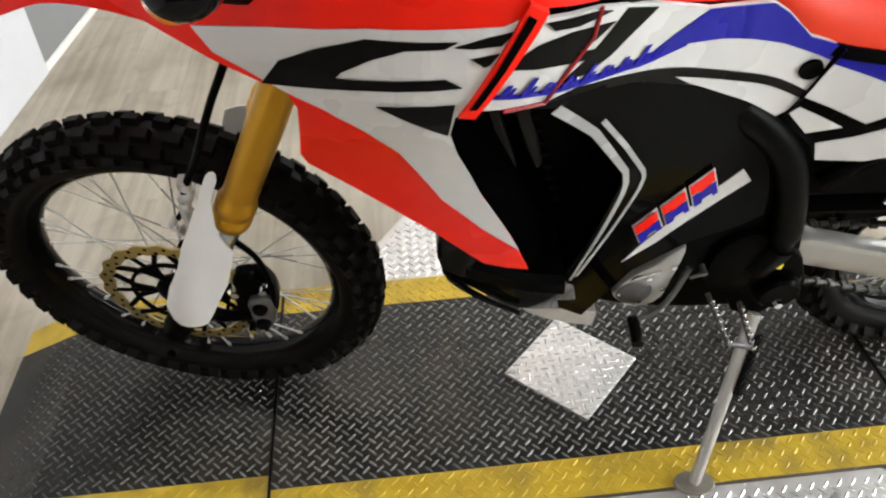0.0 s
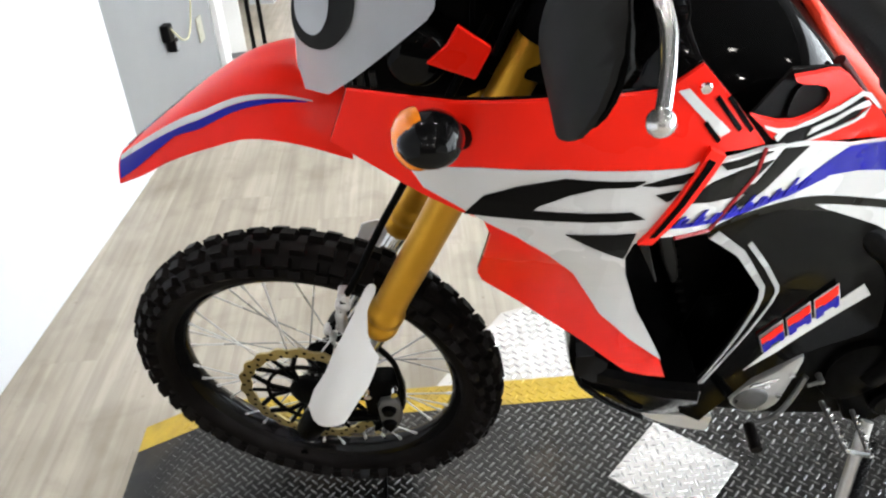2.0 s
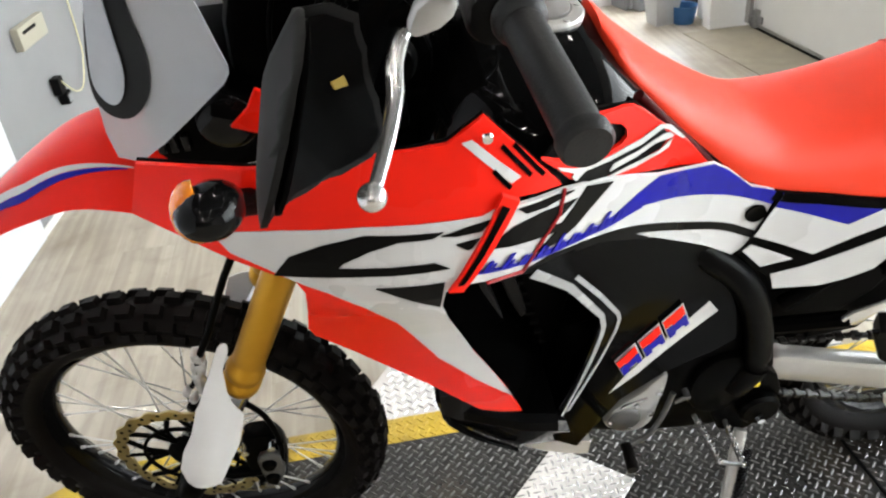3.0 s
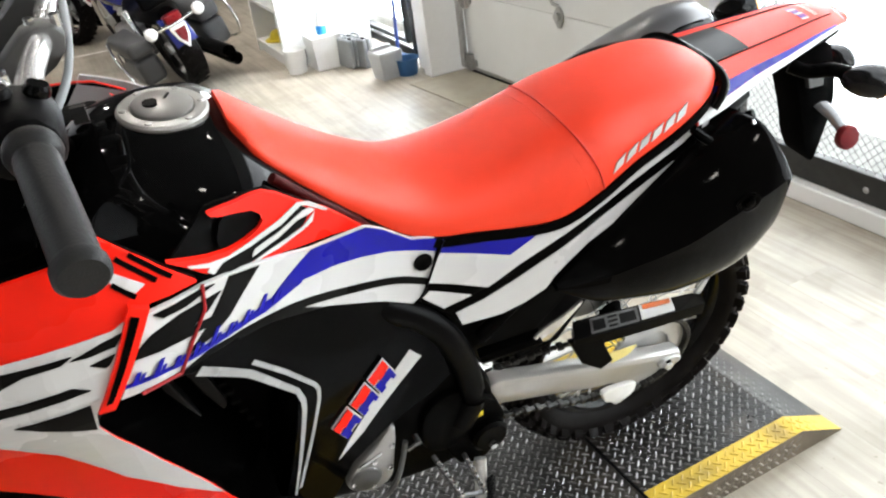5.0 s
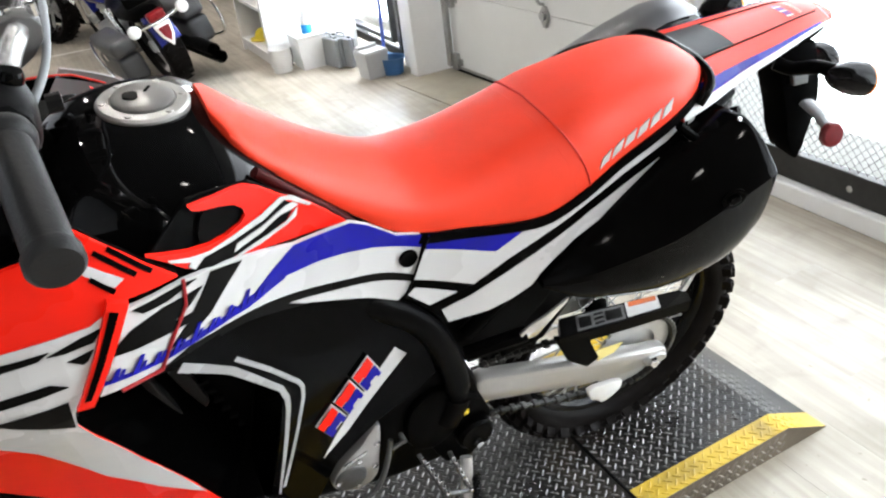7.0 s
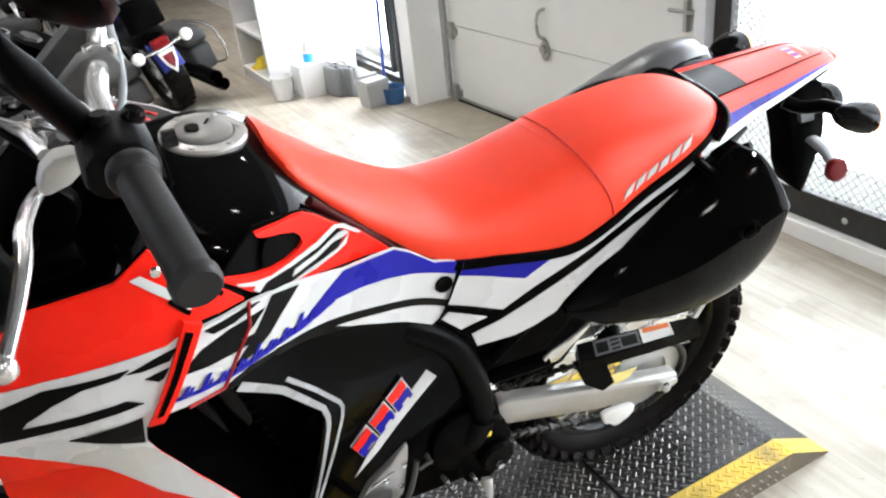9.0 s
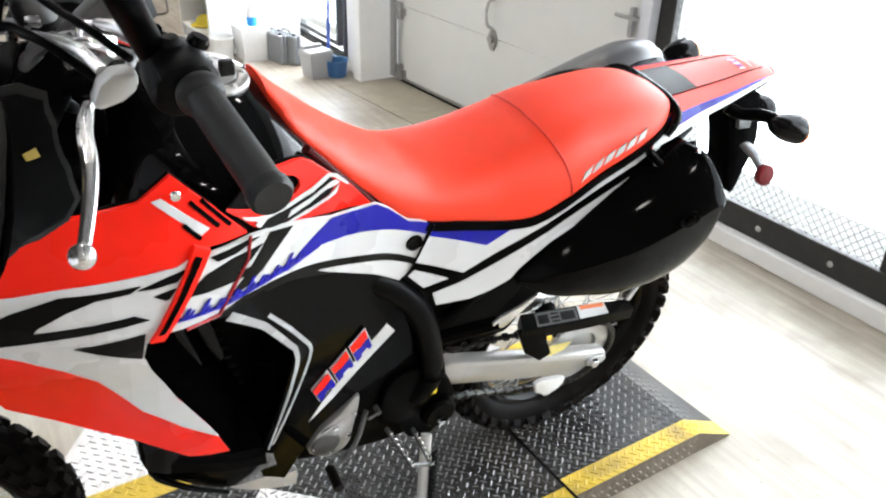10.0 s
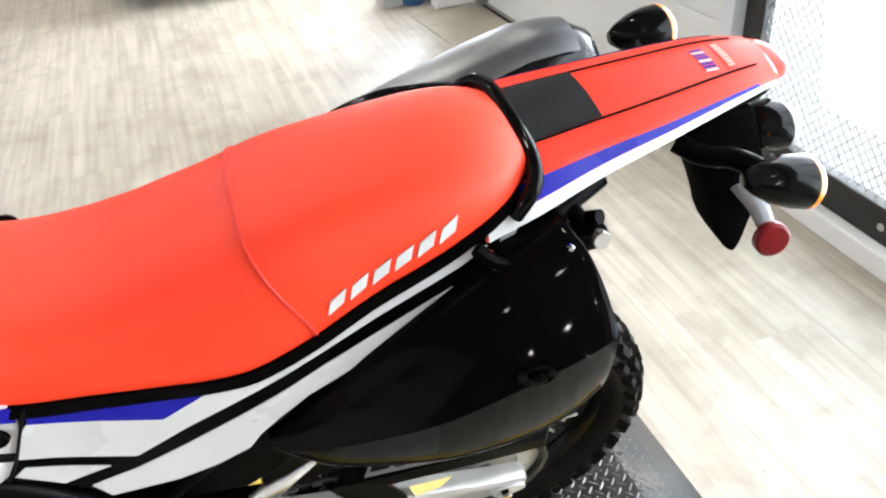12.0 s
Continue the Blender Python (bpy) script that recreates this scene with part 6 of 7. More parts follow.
part("lens", revolve([(.0255, .006), (.024, .014), (.017, .024), (.008, .028), (0, .029)], 24, lamp_m @ Matrix.Diagonal((1.15, 1.5, 1.25, 1))), GREY_PLASTIC, pl, "grey clear lens", smooth=60)


def indicator(root_at, head, along, lens_along, size, big_lens=False):
    """A pod on a rubber stalk; along points from the stalk to the pod's end."""
    g = part("indicator", tube([root_at, root_at.lerp(head, .5), head], [.014, .013, .016], 12), SATIN_BLACK, bike, "black turn indicator on a stalk", smooth=50)
    turn = along.to_track_quat("Z", "Y").to_matrix().to_4x4()
    b = revolve([(0, -.03), (.014, -.028), (.024, -.015), (.028, .004), (.026, .022), (.017, .036), (0, .042)], 24, Matrix.Translation(head - lens_along.normalized() * (.005 if big_lens else 0)) @ turn @ Matrix.Diagonal((size, size * .8, size, 1)))
    pod = part("pod", b, GLOSS_BLACK, g, "gloss black pod", smooth=60)
    n = lens_along.normalized()
    t2 = n.to_track_quat("Z", "Y").to_matrix().to_4x4()
    prof = [(.027, .0), (.026, .006), (.02, .013), (.01, .017), (0, .018)] if not big_lens else [(.0265, .003), (.0265, .008), (.0245, .014), (.019, .020), (.011, .0245), (0, .026)]
    b = revolve(prof, 24, Matrix.Translation(head + n * (.003 if big_lens else .014) * size) @ t2 @ Matrix.Diagonal((size, size if big_lens else size * .75, size, 1)))
    part("lens", b, AMBER, g, "amber lens", smooth=60)
    return g




def rear_indicator(pts, head, along):
    """A long pod with its lens on the end that faces backward, on a short bent arm."""
    g = part("indicator", tube(smooth_path(pts), .0125, 12), SATIN_BLACK, bike, "black turn indicator on a bent arm", smooth=50)
    m = Matrix.Translation(head) @ along.to_track_quat("Z", "Y").to_matrix().to_4x4() @ Matrix.Diagonal((1.1, .95, 1, 1))
    part("pod", revolve([(0, -.052), (.010, -.050), (.019, -.036), (.027, -.014), (.031, .008), (.0315, .024), (0, .024)], 24, m), COVER_BLACK, g, "gloss black pod", smooth=50)
    part("lens", revolve([(.0315, .0245), (.0315, .030), (.028, .035), (.015, .038), (0, .039)], 24, m), AMBER, g, "amber lens", smooth=60)
    return g


rear_indicator([B(1.69, .035, .902), B(1.712, .06, .896), B(1.735, .085, .905), B(1.752, .11, .905)], B(1.776, .126, .893), Vector((1, -.10, -.26)))
rear_indicator([B(1.69, -.09, .892), B(1.712, -.12, .888), B(1.735, -.155, .897), B(1.748, -.175, .900)], B(1.766, -.188, .902), Vector((1, .12, -.05)))
indicator(B(.335, .27, 1.075), B(.300, .332, 1.122), Vector((-.1, -1, .3)), Vector((-1, -.25, .05)), 1.06, True)
indicator(B(.335, -.27, 1.075), B(.289, -.335, 1.120), Vector((-.1, 1, .3)), Vector((-1, .25, .05)), 1.06, True)

# -- silencer on the far side --
b = loft([[B(u, -.165 + rv * math.cos(t), w + rw * math.sin(t)) for t in (2 * math.pi * k / 24 for k in range(24))] for u, w, rv, rw in ((1.20, .765, .045, .045), (1.26, .785, .062, .062), (1.45, .848, .066, .064), (1.58, .893, .063, .060), (1.645, .893, .058, .055), (1.672, .892, .046, .042), (1.680, .892, .02, .02))])
ex = part("silencer", b, mat("silencer_grey", (.009, .009, .0095), .22, .3, spec=.3), bike, "dark grey silencer on the far side", smooth=50)
# Paler sheet along the top; the silencer's top sheen is put into its colour.
part("sheen_sheet", loft([[B(u, -.165 + 1.07 * rv * math.cos(t), w + 1.07 * rw * math.sin(t)) for t in (radians(50 + 95 * k / 14) for k in range(15))] for u, w, rv, rw in ((1.30, .798, .066, .065), (1.40, .832, .068, .066), (1.50, .866, .068, .066), (1.57, .889, .066, .063), (1.615, .894, .062, .059), (1.64, .894, .0595, .0565))], close=False), mat("brushed_sheen", (.20, .20, .205), .34, .9, spec=.4), ex, "brushed metal sheet, the top sheen in its colour", smooth=60)
part("carrier_rail", tube(smooth_path([B(1.27, -.128, .885), B(1.311, -.126, .910), B(1.364, -.124, .929), B(1.409, -.120, .934), B(1.463, -.112, .929), B(1.51, -.095, .915)]), .013, 10, flat=.8), GLOSS_BLACK, bike, "black far-side seat rail", smooth=50)

# -- cockpit --
SCREEN = field([(.15, 1.03, .10), (.20, 1.22, .10), (.31, 1.13, .145), (.19, 1.03, .12), (.30, 1.25, .13), (.40, 1.45, .10), (.24, 1.40, .05)])
b = slab(rounded([(.19, 1.03), (.20, 1.10), (.27, 1.12), (.36, 1.10), (.40, 1.02), (.33, .99), (.22, .99)], 1), -.09, .105, .02)
head = part("headlamp_housing", b, SATIN_BLACK, bike, "black headlamp housing", smooth=35)
for k in range(3):
    part("housing_slot", boxed(.205 + .014 * k, .213 + .014 * k, -.111, -.104, 1.03, 1.05, .001), DARK_GREY, head)
part("projector", revolve([(.0, .01), (.03, .01), (.036, .004), (.04, -.02)], 24, Matrix.Translation(B(.29, .110, 1.065)) @ Matrix.Rotation(radians(90), 4, "X")), GLOSS_BLACK, head, "round black bellows", smooth=50)
for side in (1, -1):
    scr = part("windscreen", skin([(.158, 1.030), (.153, 1.06), (.158, 1.12), (.175, 1.18), (.195, 1.24), (.225, 1.315), (.25, 1.325), (.272, 1.30), (.287, 1.25), (.297, 1.212), (.313, 1.15), (.312, 1.142), (.304, 1.130), (.26, 1.09), (.22, 1.055), (.185, 1.028)], 0, .0035, SCREEN, side), SMOKE, bike, "smoked clear tall rally windscreen", smooth=40)
    part("lamp_surround", skin(rounded([(.153, 1.105), (.167, 1.083), (.194, 1.083), (.220, 1.110), (.230, 1.139), (.232, 1.171), (.225, 1.21), (.232, 1.27), (.21, 1.27), (.185, 1.22), (.165, 1.16)], 2), .004, .006, SCREEN, side), DARK_GREY, scr, "dark grey lamp surround", smooth=40)
    if side > 0:
        part("lamp_lens", skin(rounded([(.160, 1.125), (.168, 1.103), (.182, 1.100), (.196, 1.118), (.203, 1.145), (.203, 1.18), (.205, 1.24), (.19, 1.24), (.172, 1.17)], 2), .0075, .003, SCREEN, side), mat("pale_lens", (.36, .38, .41), .12, vary=.1, coat=.5), scr, "pale headlamp lens", smooth=40)
part("instrument_tower", slab(rounded([(.30, 1.08), (.40, 1.06), (.42, 1.16), (.40, 1.25), (.36, 1.27), (.31, 1.20)], 1), -.085, .095, .016), SATIN_BLACK, bike, "black instrument tower", smooth=35)
part("headlamp_shell", slab(rounded([(.288, 1.085), (.36, 1.085), (.37, 1.235), (.325, 1.25), (.29, 1.20)], 1), -.062, -.046, .004), MATT_BLACK, bike, "black inner headlamp shell")
dash = part("instrument_panel", slab(rounded([(.33, 1.24), (.405, 1.235), (.440, 1.34), (.41, 1.37), (.35, 1.34)], 1), -.10, .10, .014), BLACK_PLASTIC, bike, "black instrument panel", smooth=35)
part("inner_bracket", slab([(.300, 1.085), (.352, 1.062), (.37, 1.10), (.335, 1.128), (.322, 1.105)], .150, .157, .002), RED, bike, "red inner bracket")
# Added filler: keeps bright floor from showing through the fairing gap.
part("gap_filler", slab(rounded([(.40, .80), (.60, .78), (.62, 1.06), (.40, 1.06)], 1, .15), -.15, .085, .01), SATIN_BLACK, bike, "black filler added behind the fairing gap")
part("inner_wall", slab(rounded([(.34, 1.02), (.52, 1.02), (.53, 1.12), (.47, 1.17), (.36, 1.12)], 1), -.06, .075, .01), SATIN_BLACK, bike, "black inner fairing")
part("horn", revolve([(0, .02), (.03, .015), (.036, 0), (.03, -.02), (0, -.02)], 24, Matrix.Translation(B(.47, .12, 1.12)) @ Matrix.Rotation(radians(90), 4, "X")), SATIN_BLACK, bike, smooth=50)
# triple clamps and bar
for w, u in ((1.06, .45), (1.185, .50)):
    part("fork_clamp", slab(rounded([(u - .05, w - .016), (u + .04, w - .018), (u + .04, w + .010), (u - .04, w + .012)], 1), -.14, .145, .006), SATIN_BLACK, bike, "black fork clamp", smooth=35)
bar_l = [B(.556, .41, 1.305), B(.552, .33, 1.293), B(.550, .25, 1.272), B(.552, .155, 1.250), B(.560, .08, 1.238), B(.568, .02, 1.235), B(.578, -.06, 1.232), B(.590, -.128, 1.230), B(.605, -.20, 1.240), B(.64, -.33, 1.275), B(.655, -.42, 1.285), B(.675, -.53, 1.285)]
part("handlebar", tube(smooth_path(bar_l, 5), .0115, 14), POLISHED, bike, "silver handlebar", smooth=60)
for v in (.055, -.045):
    c = part("bar_riser", slab(rounded([(.482, 1.190), (.530, 1.184), (.582, 1.216), (.588, 1.246), (.556, 1.256), (.520, 1.224)], 1), v - .014, v + .014, .004), CASTING, bike, "grey bar clamp", smooth=40)
    for u in (.558, .582):
        part("bolt", tube([B(u, v, 1.245), B(u, v, 1.258)], .005, 8), CHROME, c)
part("throttle_cable", tube(smooth_path([B(.600, -.14, 1.235), B(.592, -.06, 1.226), B(.588, .02, 1.222), B(.575, .09, 1.205), B(.54, .13, 1.17)]), .0045, 8), GREY_PLASTIC, bike, "grey cable behind the bar", smooth=60)
# stays, lock and wiring between the bar and the instruments
part("ignition_lock", revolve([(0, .02), (.012, .02), (.019, .012), (.021, -.03), (0, -.03)], 20, Matrix.Translation(B(.475, .005, 1.205)) @ Matrix.Rotation(radians(-20), 4, "Y")), CASTING, bike, "grey ignition lock", smooth=40)
part("lock_face", revolve([(0, .022), (.010, .022), (.011, .02)], 16, Matrix.Translation(B(.475, .005, 1.206)) @ Matrix.Rotation(radians(-20), 4, "Y")), CHROME, bike)
for u, v, w, rr in ((.462, .115, 1.222, .016), (.470, -.10, 1.222, .016)):
    part("fork_cap", revolve([(0, .012), (.012, .012), (.016, .008), (.024, .006), (.026, -.03), (0, -.03)], 6, Matrix.Translation(B(u + .03, v, w - .012)) @ Matrix.Rotation(radians(28), 4, "Y")), CASTING, bike, "grey fork cap", smooth=30)
for k, pts in enumerate(([B(.50, .28, 1.26), B(.46, .22, 1.275), B(.43, .15, 1.25), B(.40, .12, 1.15)], [B(.53, .27, 1.27), B(.49, .20, 1.285), B(.45, .10, 1.27), B(.42, .05, 1.15)], [B(.52, -.27, 1.27), B(.46, -.15, 1.29), B(.42, -.02, 1.26), B(.40, .06, 1.15)], [B(.44, .14, 1.20), B(.40, .16, 1.16), B(.37, .17, 1.10)], [B(.45, .04, 1.23), B(.40, .08, 1.25), B(.36, .10, 1.18), B(.35, .12, 1.10)])):
    part("wiring_hose", tube(smooth_path(pts), .0045 - .0004 * k, 8), SATIN_BLACK, bike, "black wiring sleeve", smooth=60)
for u, v, w, l in ((.470, .205, 1.262, .03), (.462, .165, 1.232, .025), (.448, .095, 1.232, .03), (.452, -.03, 1.228, .03), (.515, .235, 1.258, .02)):
    part("fitting", tube([B(u, v, w), B(u - .3 * l, v - .6 * l, w - .5 * l), B(u - .5 * l, v - l, w - l)], [.007, .0085, .006], 8), CASTING, bike, "grey cable fitting", smooth=40)
for pts, r in (([B(.500, .315, 1.285), B(.490, .275, 1.286), B(.478, .235, 1.276), B(.462, .19, 1.262)], .0055), ([B(.520, .245, 1.268), B(.500, .205, 1.258), B(.492, .165, 1.235), B(.490, .14, 1.205)], .0065), ([B(.53, .17, 1.24), B(.50, .12, 1.225), B(.47, .09, 1.20)], .007), ([B(.545, .29, 1.288), B(.53, .26, 1.292), B(.515, .225, 1.283)], .0075)):
    part("cable_adjuster", tube(smooth_path(pts), r, 10), POLISHED, bike, "bright cable adjuster and clamp", smooth=50)
for u, v, w in ((.455, .145, 1.243), (.435, .125, 1.235), (.425, .06, 1.228), (.505, .185, 1.262), (.485, .225, 1.270), (.52, .12, 1.232), (.47, .06, 1.215)):
    part("cable_clamp", boxed(u - .008, u + .008, -v - .007, -v + .007, w - .006, w + .007, .003), CHROME, bike, "bright cable clamp")


def grip(s):
    a, c = (B(.567, .537, 1.296), B(.554, .405, 1.309)) if s > 0 else (B(.60, -.54, 1.296), B(.575, -.41, 1.307))
    d = (c - a).normalized()
    prof = [(0, -.001), (.0150, -.001), (.0178, .002), (.0178, .009), (.0156, .0105)]
    for k in range(22):
        z = .012 + .0048 * k
        prof += [(.0157, z), (.0151, z + .0024)]
    prof += [(.0153, .118), (.0195, .121), (.0205, .126), (.0195, .131), (.0, .131)]
    return part("grip", revolve([(r * .92, z) for r, z in prof], 28, Matrix.Translation(a) @ d.to_track_quat("Z", "Y").to_matrix().to_4x4()), GRIP, bike, "grey-black rubber handlebar grip", smooth=45)


GUARD_SHADE = mat("guard_plastic_shade", (0.0016, 0.0016, 0.0016), 0.65, vary=0.25, spec=0.015)
GUARD_RIM = mat("guard_rim_plastic", (0.009, 0.0088, 0.0085), 0.6, vary=0.3, spec=0.06)


def GUARD_BOWL(v, w):
    d = w - 1.265
    return .386 + (7.0 if d > 0 else 5.6) * d * d + 1.8 * max(0, .41 - v) + 2.0 * max(0, v - .5) ** 2

for s in (1, -1):
    grip(s)
    g = part("switch_housing", slab(rounded([(.52, 1.285), (.570, 1.28), (.578, 1.31), (.56, 1.332), (.525, 1.325)], 1), s * .375 - .028, s * .375 + .028, .008), BLACK_PLASTIC, bike, "black switch housing", smooth=40)
    part("switch_button", tube([B(.582, s * .37, 1.305), B(.592, s * .37, 1.305)], .007, 10), DARK_GREY, g)
    part("lever_perch", slab(rounded([(.482, 1.254), (.522, 1.266), (.528, 1.290), (.498, 1.290)], 1), s * .322 - .010, s * .322 + .010, .005), ALU, bike, "bright lever perch", smooth=40)
    pts = smooth_path([B(.486, s * .305, 1.250), B(.480, s * .335, 1.258), B(.473, s * .375, 1.264), B(.470, s * .41, 1.262), B(.463, s * .445, 1.258), B(.455, s * .475, 1.254), B(.448, s * .497, 1.250)], 5)
    n = len(pts)
    lev = part("lever", tube(pts, [.0058 + .0008 * math.sin(5 * k / n) for k in range(n)], 12, flat=.75), POLISHED, bike, "polished lever", smooth=60)
    part("lever_ball", revolve([(.0095 * math.sin(a), .0095 * math.cos(a)) for a in (math.pi * k / 10 for k in range(11))], 16, Matrix.Translation(B(.447, s * .500, 1.250))), POLISHED, lev, "ball end", smooth=80)
    # hand guard: a forward-facing bowl before the grip
    b = skin(rounded([(.372, 1.30), (.405, 1.336), (.47, 1.338), (.53, 1.326), (.553, 1.305), (.551, 1.282), (.53, 1.262), (.48, 1.236), (.43, 1.206), (.395, 1.192), (.372, 1.215)], 1, .25), 0, .004, GUARD_BOWL, 1, .012)
    for q in b.verts:
        q.co = B(-q.co.y, s * q.co.x, q.co.z)
    bmesh.ops.recalc_face_normals(b, faces=b.faces)
    hg = part("hand_guard", b, GUARD_RIM, bike, "dark grey plastic hand guard, its shaded inside coloured black", smooth=60)
    # Same shell again in near-black: the guard's shaded inside put into colour.
    b = skin(rounded([(.379, 1.298), (.408, 1.329), (.47, 1.331), (.527, 1.320), (.547, 1.303), (.545, 1.284), (.527, 1.267), (.478, 1.242), (.43, 1.212), (.398, 1.199), (.379, 1.218)], 1, .25), .0055, .003, lambda v, w: -GUARD_BOWL(v, w) - .011, 1, .012)
    for q in b.verts:
        q.co = B(q.co.y, s * q.co.x, q.co.z)
    bmesh.ops.recalc_face_normals(b, faces=b.faces)
    part("guard_shade_liner", b, GUARD_SHADE, hg, "inner face coloured black for its shade", smooth=60)
    if s > 0:
        b = bmesh.new()
        lo = [b.verts.new(B(GUARD_BOWL(v, w) + .0085, v, w)) for v, w in ((.386, 1.259), (.391, 1.260), (.392, 1.267), (.387, 1.268))]
        hi = [b.verts.new(v.co + Vector((.0012, 0, 0))) for v in lo]
        b.faces.new(hi)
        for k in range(4):
            b.faces.new((lo[k], lo[(k + 1) % 4], hi[(k + 1) % 4], hi[k]))
        bmesh.ops.recalc_face_normals(b, faces=b.faces)
        part("guard_label", b, mat("ochre_label", (.36, .25, .03), .5), hg, "small yellow patch for the yellow seen through the bracket")
    st = smooth_path([B(.540, s * .348, 1.305), B(.528, s * .362, 1.333), B(.516, s * .382, 1.366), B(.505, s * .402, 1.400), B(.499, s * .425, 1.440), B(.510, s * .455, 1.475)])
    n = len(st)
    mir = part("mirror_stem", tube(st, [.0125 if k < n * .5 else max(.0065, .0125 - .0012 * (k - n * .5)) for k in range(n)], 12), SATIN_BLACK, bike, "black mirror stem with a rubber boot", smooth=60)
    b = revolve([(.0, -.040), (.030, -.038), (.062, -.026), (.078, -.008), (.080, .004), (.074, .010), (.0, .012)], 32, Matrix.Translation(B(.548, s * .485, 1.505)) @ Matrix.Rotation(radians(80), 4, "Y") @ Matrix.Diagonal((.70, 1.1, 1, 1)))
    part("mirror_head", b, SATIN_BLACK, mir, "black oval mirror head", smooth=50)
    part("switch_button", revolve([(0, .008), (.007, .008), (.009, .004), (.009, 0)], 14, Matrix.Translation(B(.566, s * .365, 1.325)) @ Matrix.Rotation(radians(25), 4, "Y")), GLOSS_BLACK, g, smooth=40)
    part("switch_button", revolve([(0, .006), (.006, .006), (.008, .003), (.008, 0)], 14, Matrix.Translation(B(.545, s * .37, 1.331))), BLACK_PLASTIC, g, smooth=40)

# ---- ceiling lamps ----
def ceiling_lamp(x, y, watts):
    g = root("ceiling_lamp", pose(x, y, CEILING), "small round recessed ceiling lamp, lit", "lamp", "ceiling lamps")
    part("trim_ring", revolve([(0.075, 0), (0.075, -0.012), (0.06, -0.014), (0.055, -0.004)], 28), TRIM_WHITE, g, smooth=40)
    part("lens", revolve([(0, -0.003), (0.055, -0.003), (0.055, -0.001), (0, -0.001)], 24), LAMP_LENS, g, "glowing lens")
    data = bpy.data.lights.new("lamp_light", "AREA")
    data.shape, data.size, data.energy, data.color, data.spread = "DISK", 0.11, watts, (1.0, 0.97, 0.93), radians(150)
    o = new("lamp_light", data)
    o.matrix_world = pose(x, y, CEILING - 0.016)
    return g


LAMP_LENS = glow("lamp_lens", (1.0, 0.97, 0.92), 30.0)
for lx in (-0.2, 0.9, 2.0):
    for ly, watts in ((-3.2, 9), (-1.4, 1.5), (0.95, 7), (2.3, 8)):
        ceiling_lamp(lx, ly, watts * (0.4 if lx == 2.0 and ly > 0 else 1.2))
# Unseen extra lamp rows behind the camera, added to light the near side.
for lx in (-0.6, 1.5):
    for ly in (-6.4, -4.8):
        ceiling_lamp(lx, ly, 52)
for lx in (0.3, 1.6):
    for ly in (4.2, 6.4):
        ceiling_lamp(lx, ly, 22)

# daylight through the window and the glazed door
area("window_light", (EAST + 0.16, -0.45, 1.2), (0, -0.45, 0.7), 2.9, 2.1, 165, (0.84, 0.92, 1.0))
area("door_light", (2.56, 3.8, 1.1), (0, 3.8, 0.8), 0.9, 1.9, 140, (0.84, 0.92, 1.0))


# ---- second motorcycle ----
PAINT_BLUE = mat("deep_blue_paint", (0.010, 0.016, 0.16), 0.15, vary=0.08, coat=0.4)
BAG_GREY = mat("dark_bag_plastic", (0.035, 0.036, 0.038), 0.45, vary=0.15, bump=0.15)


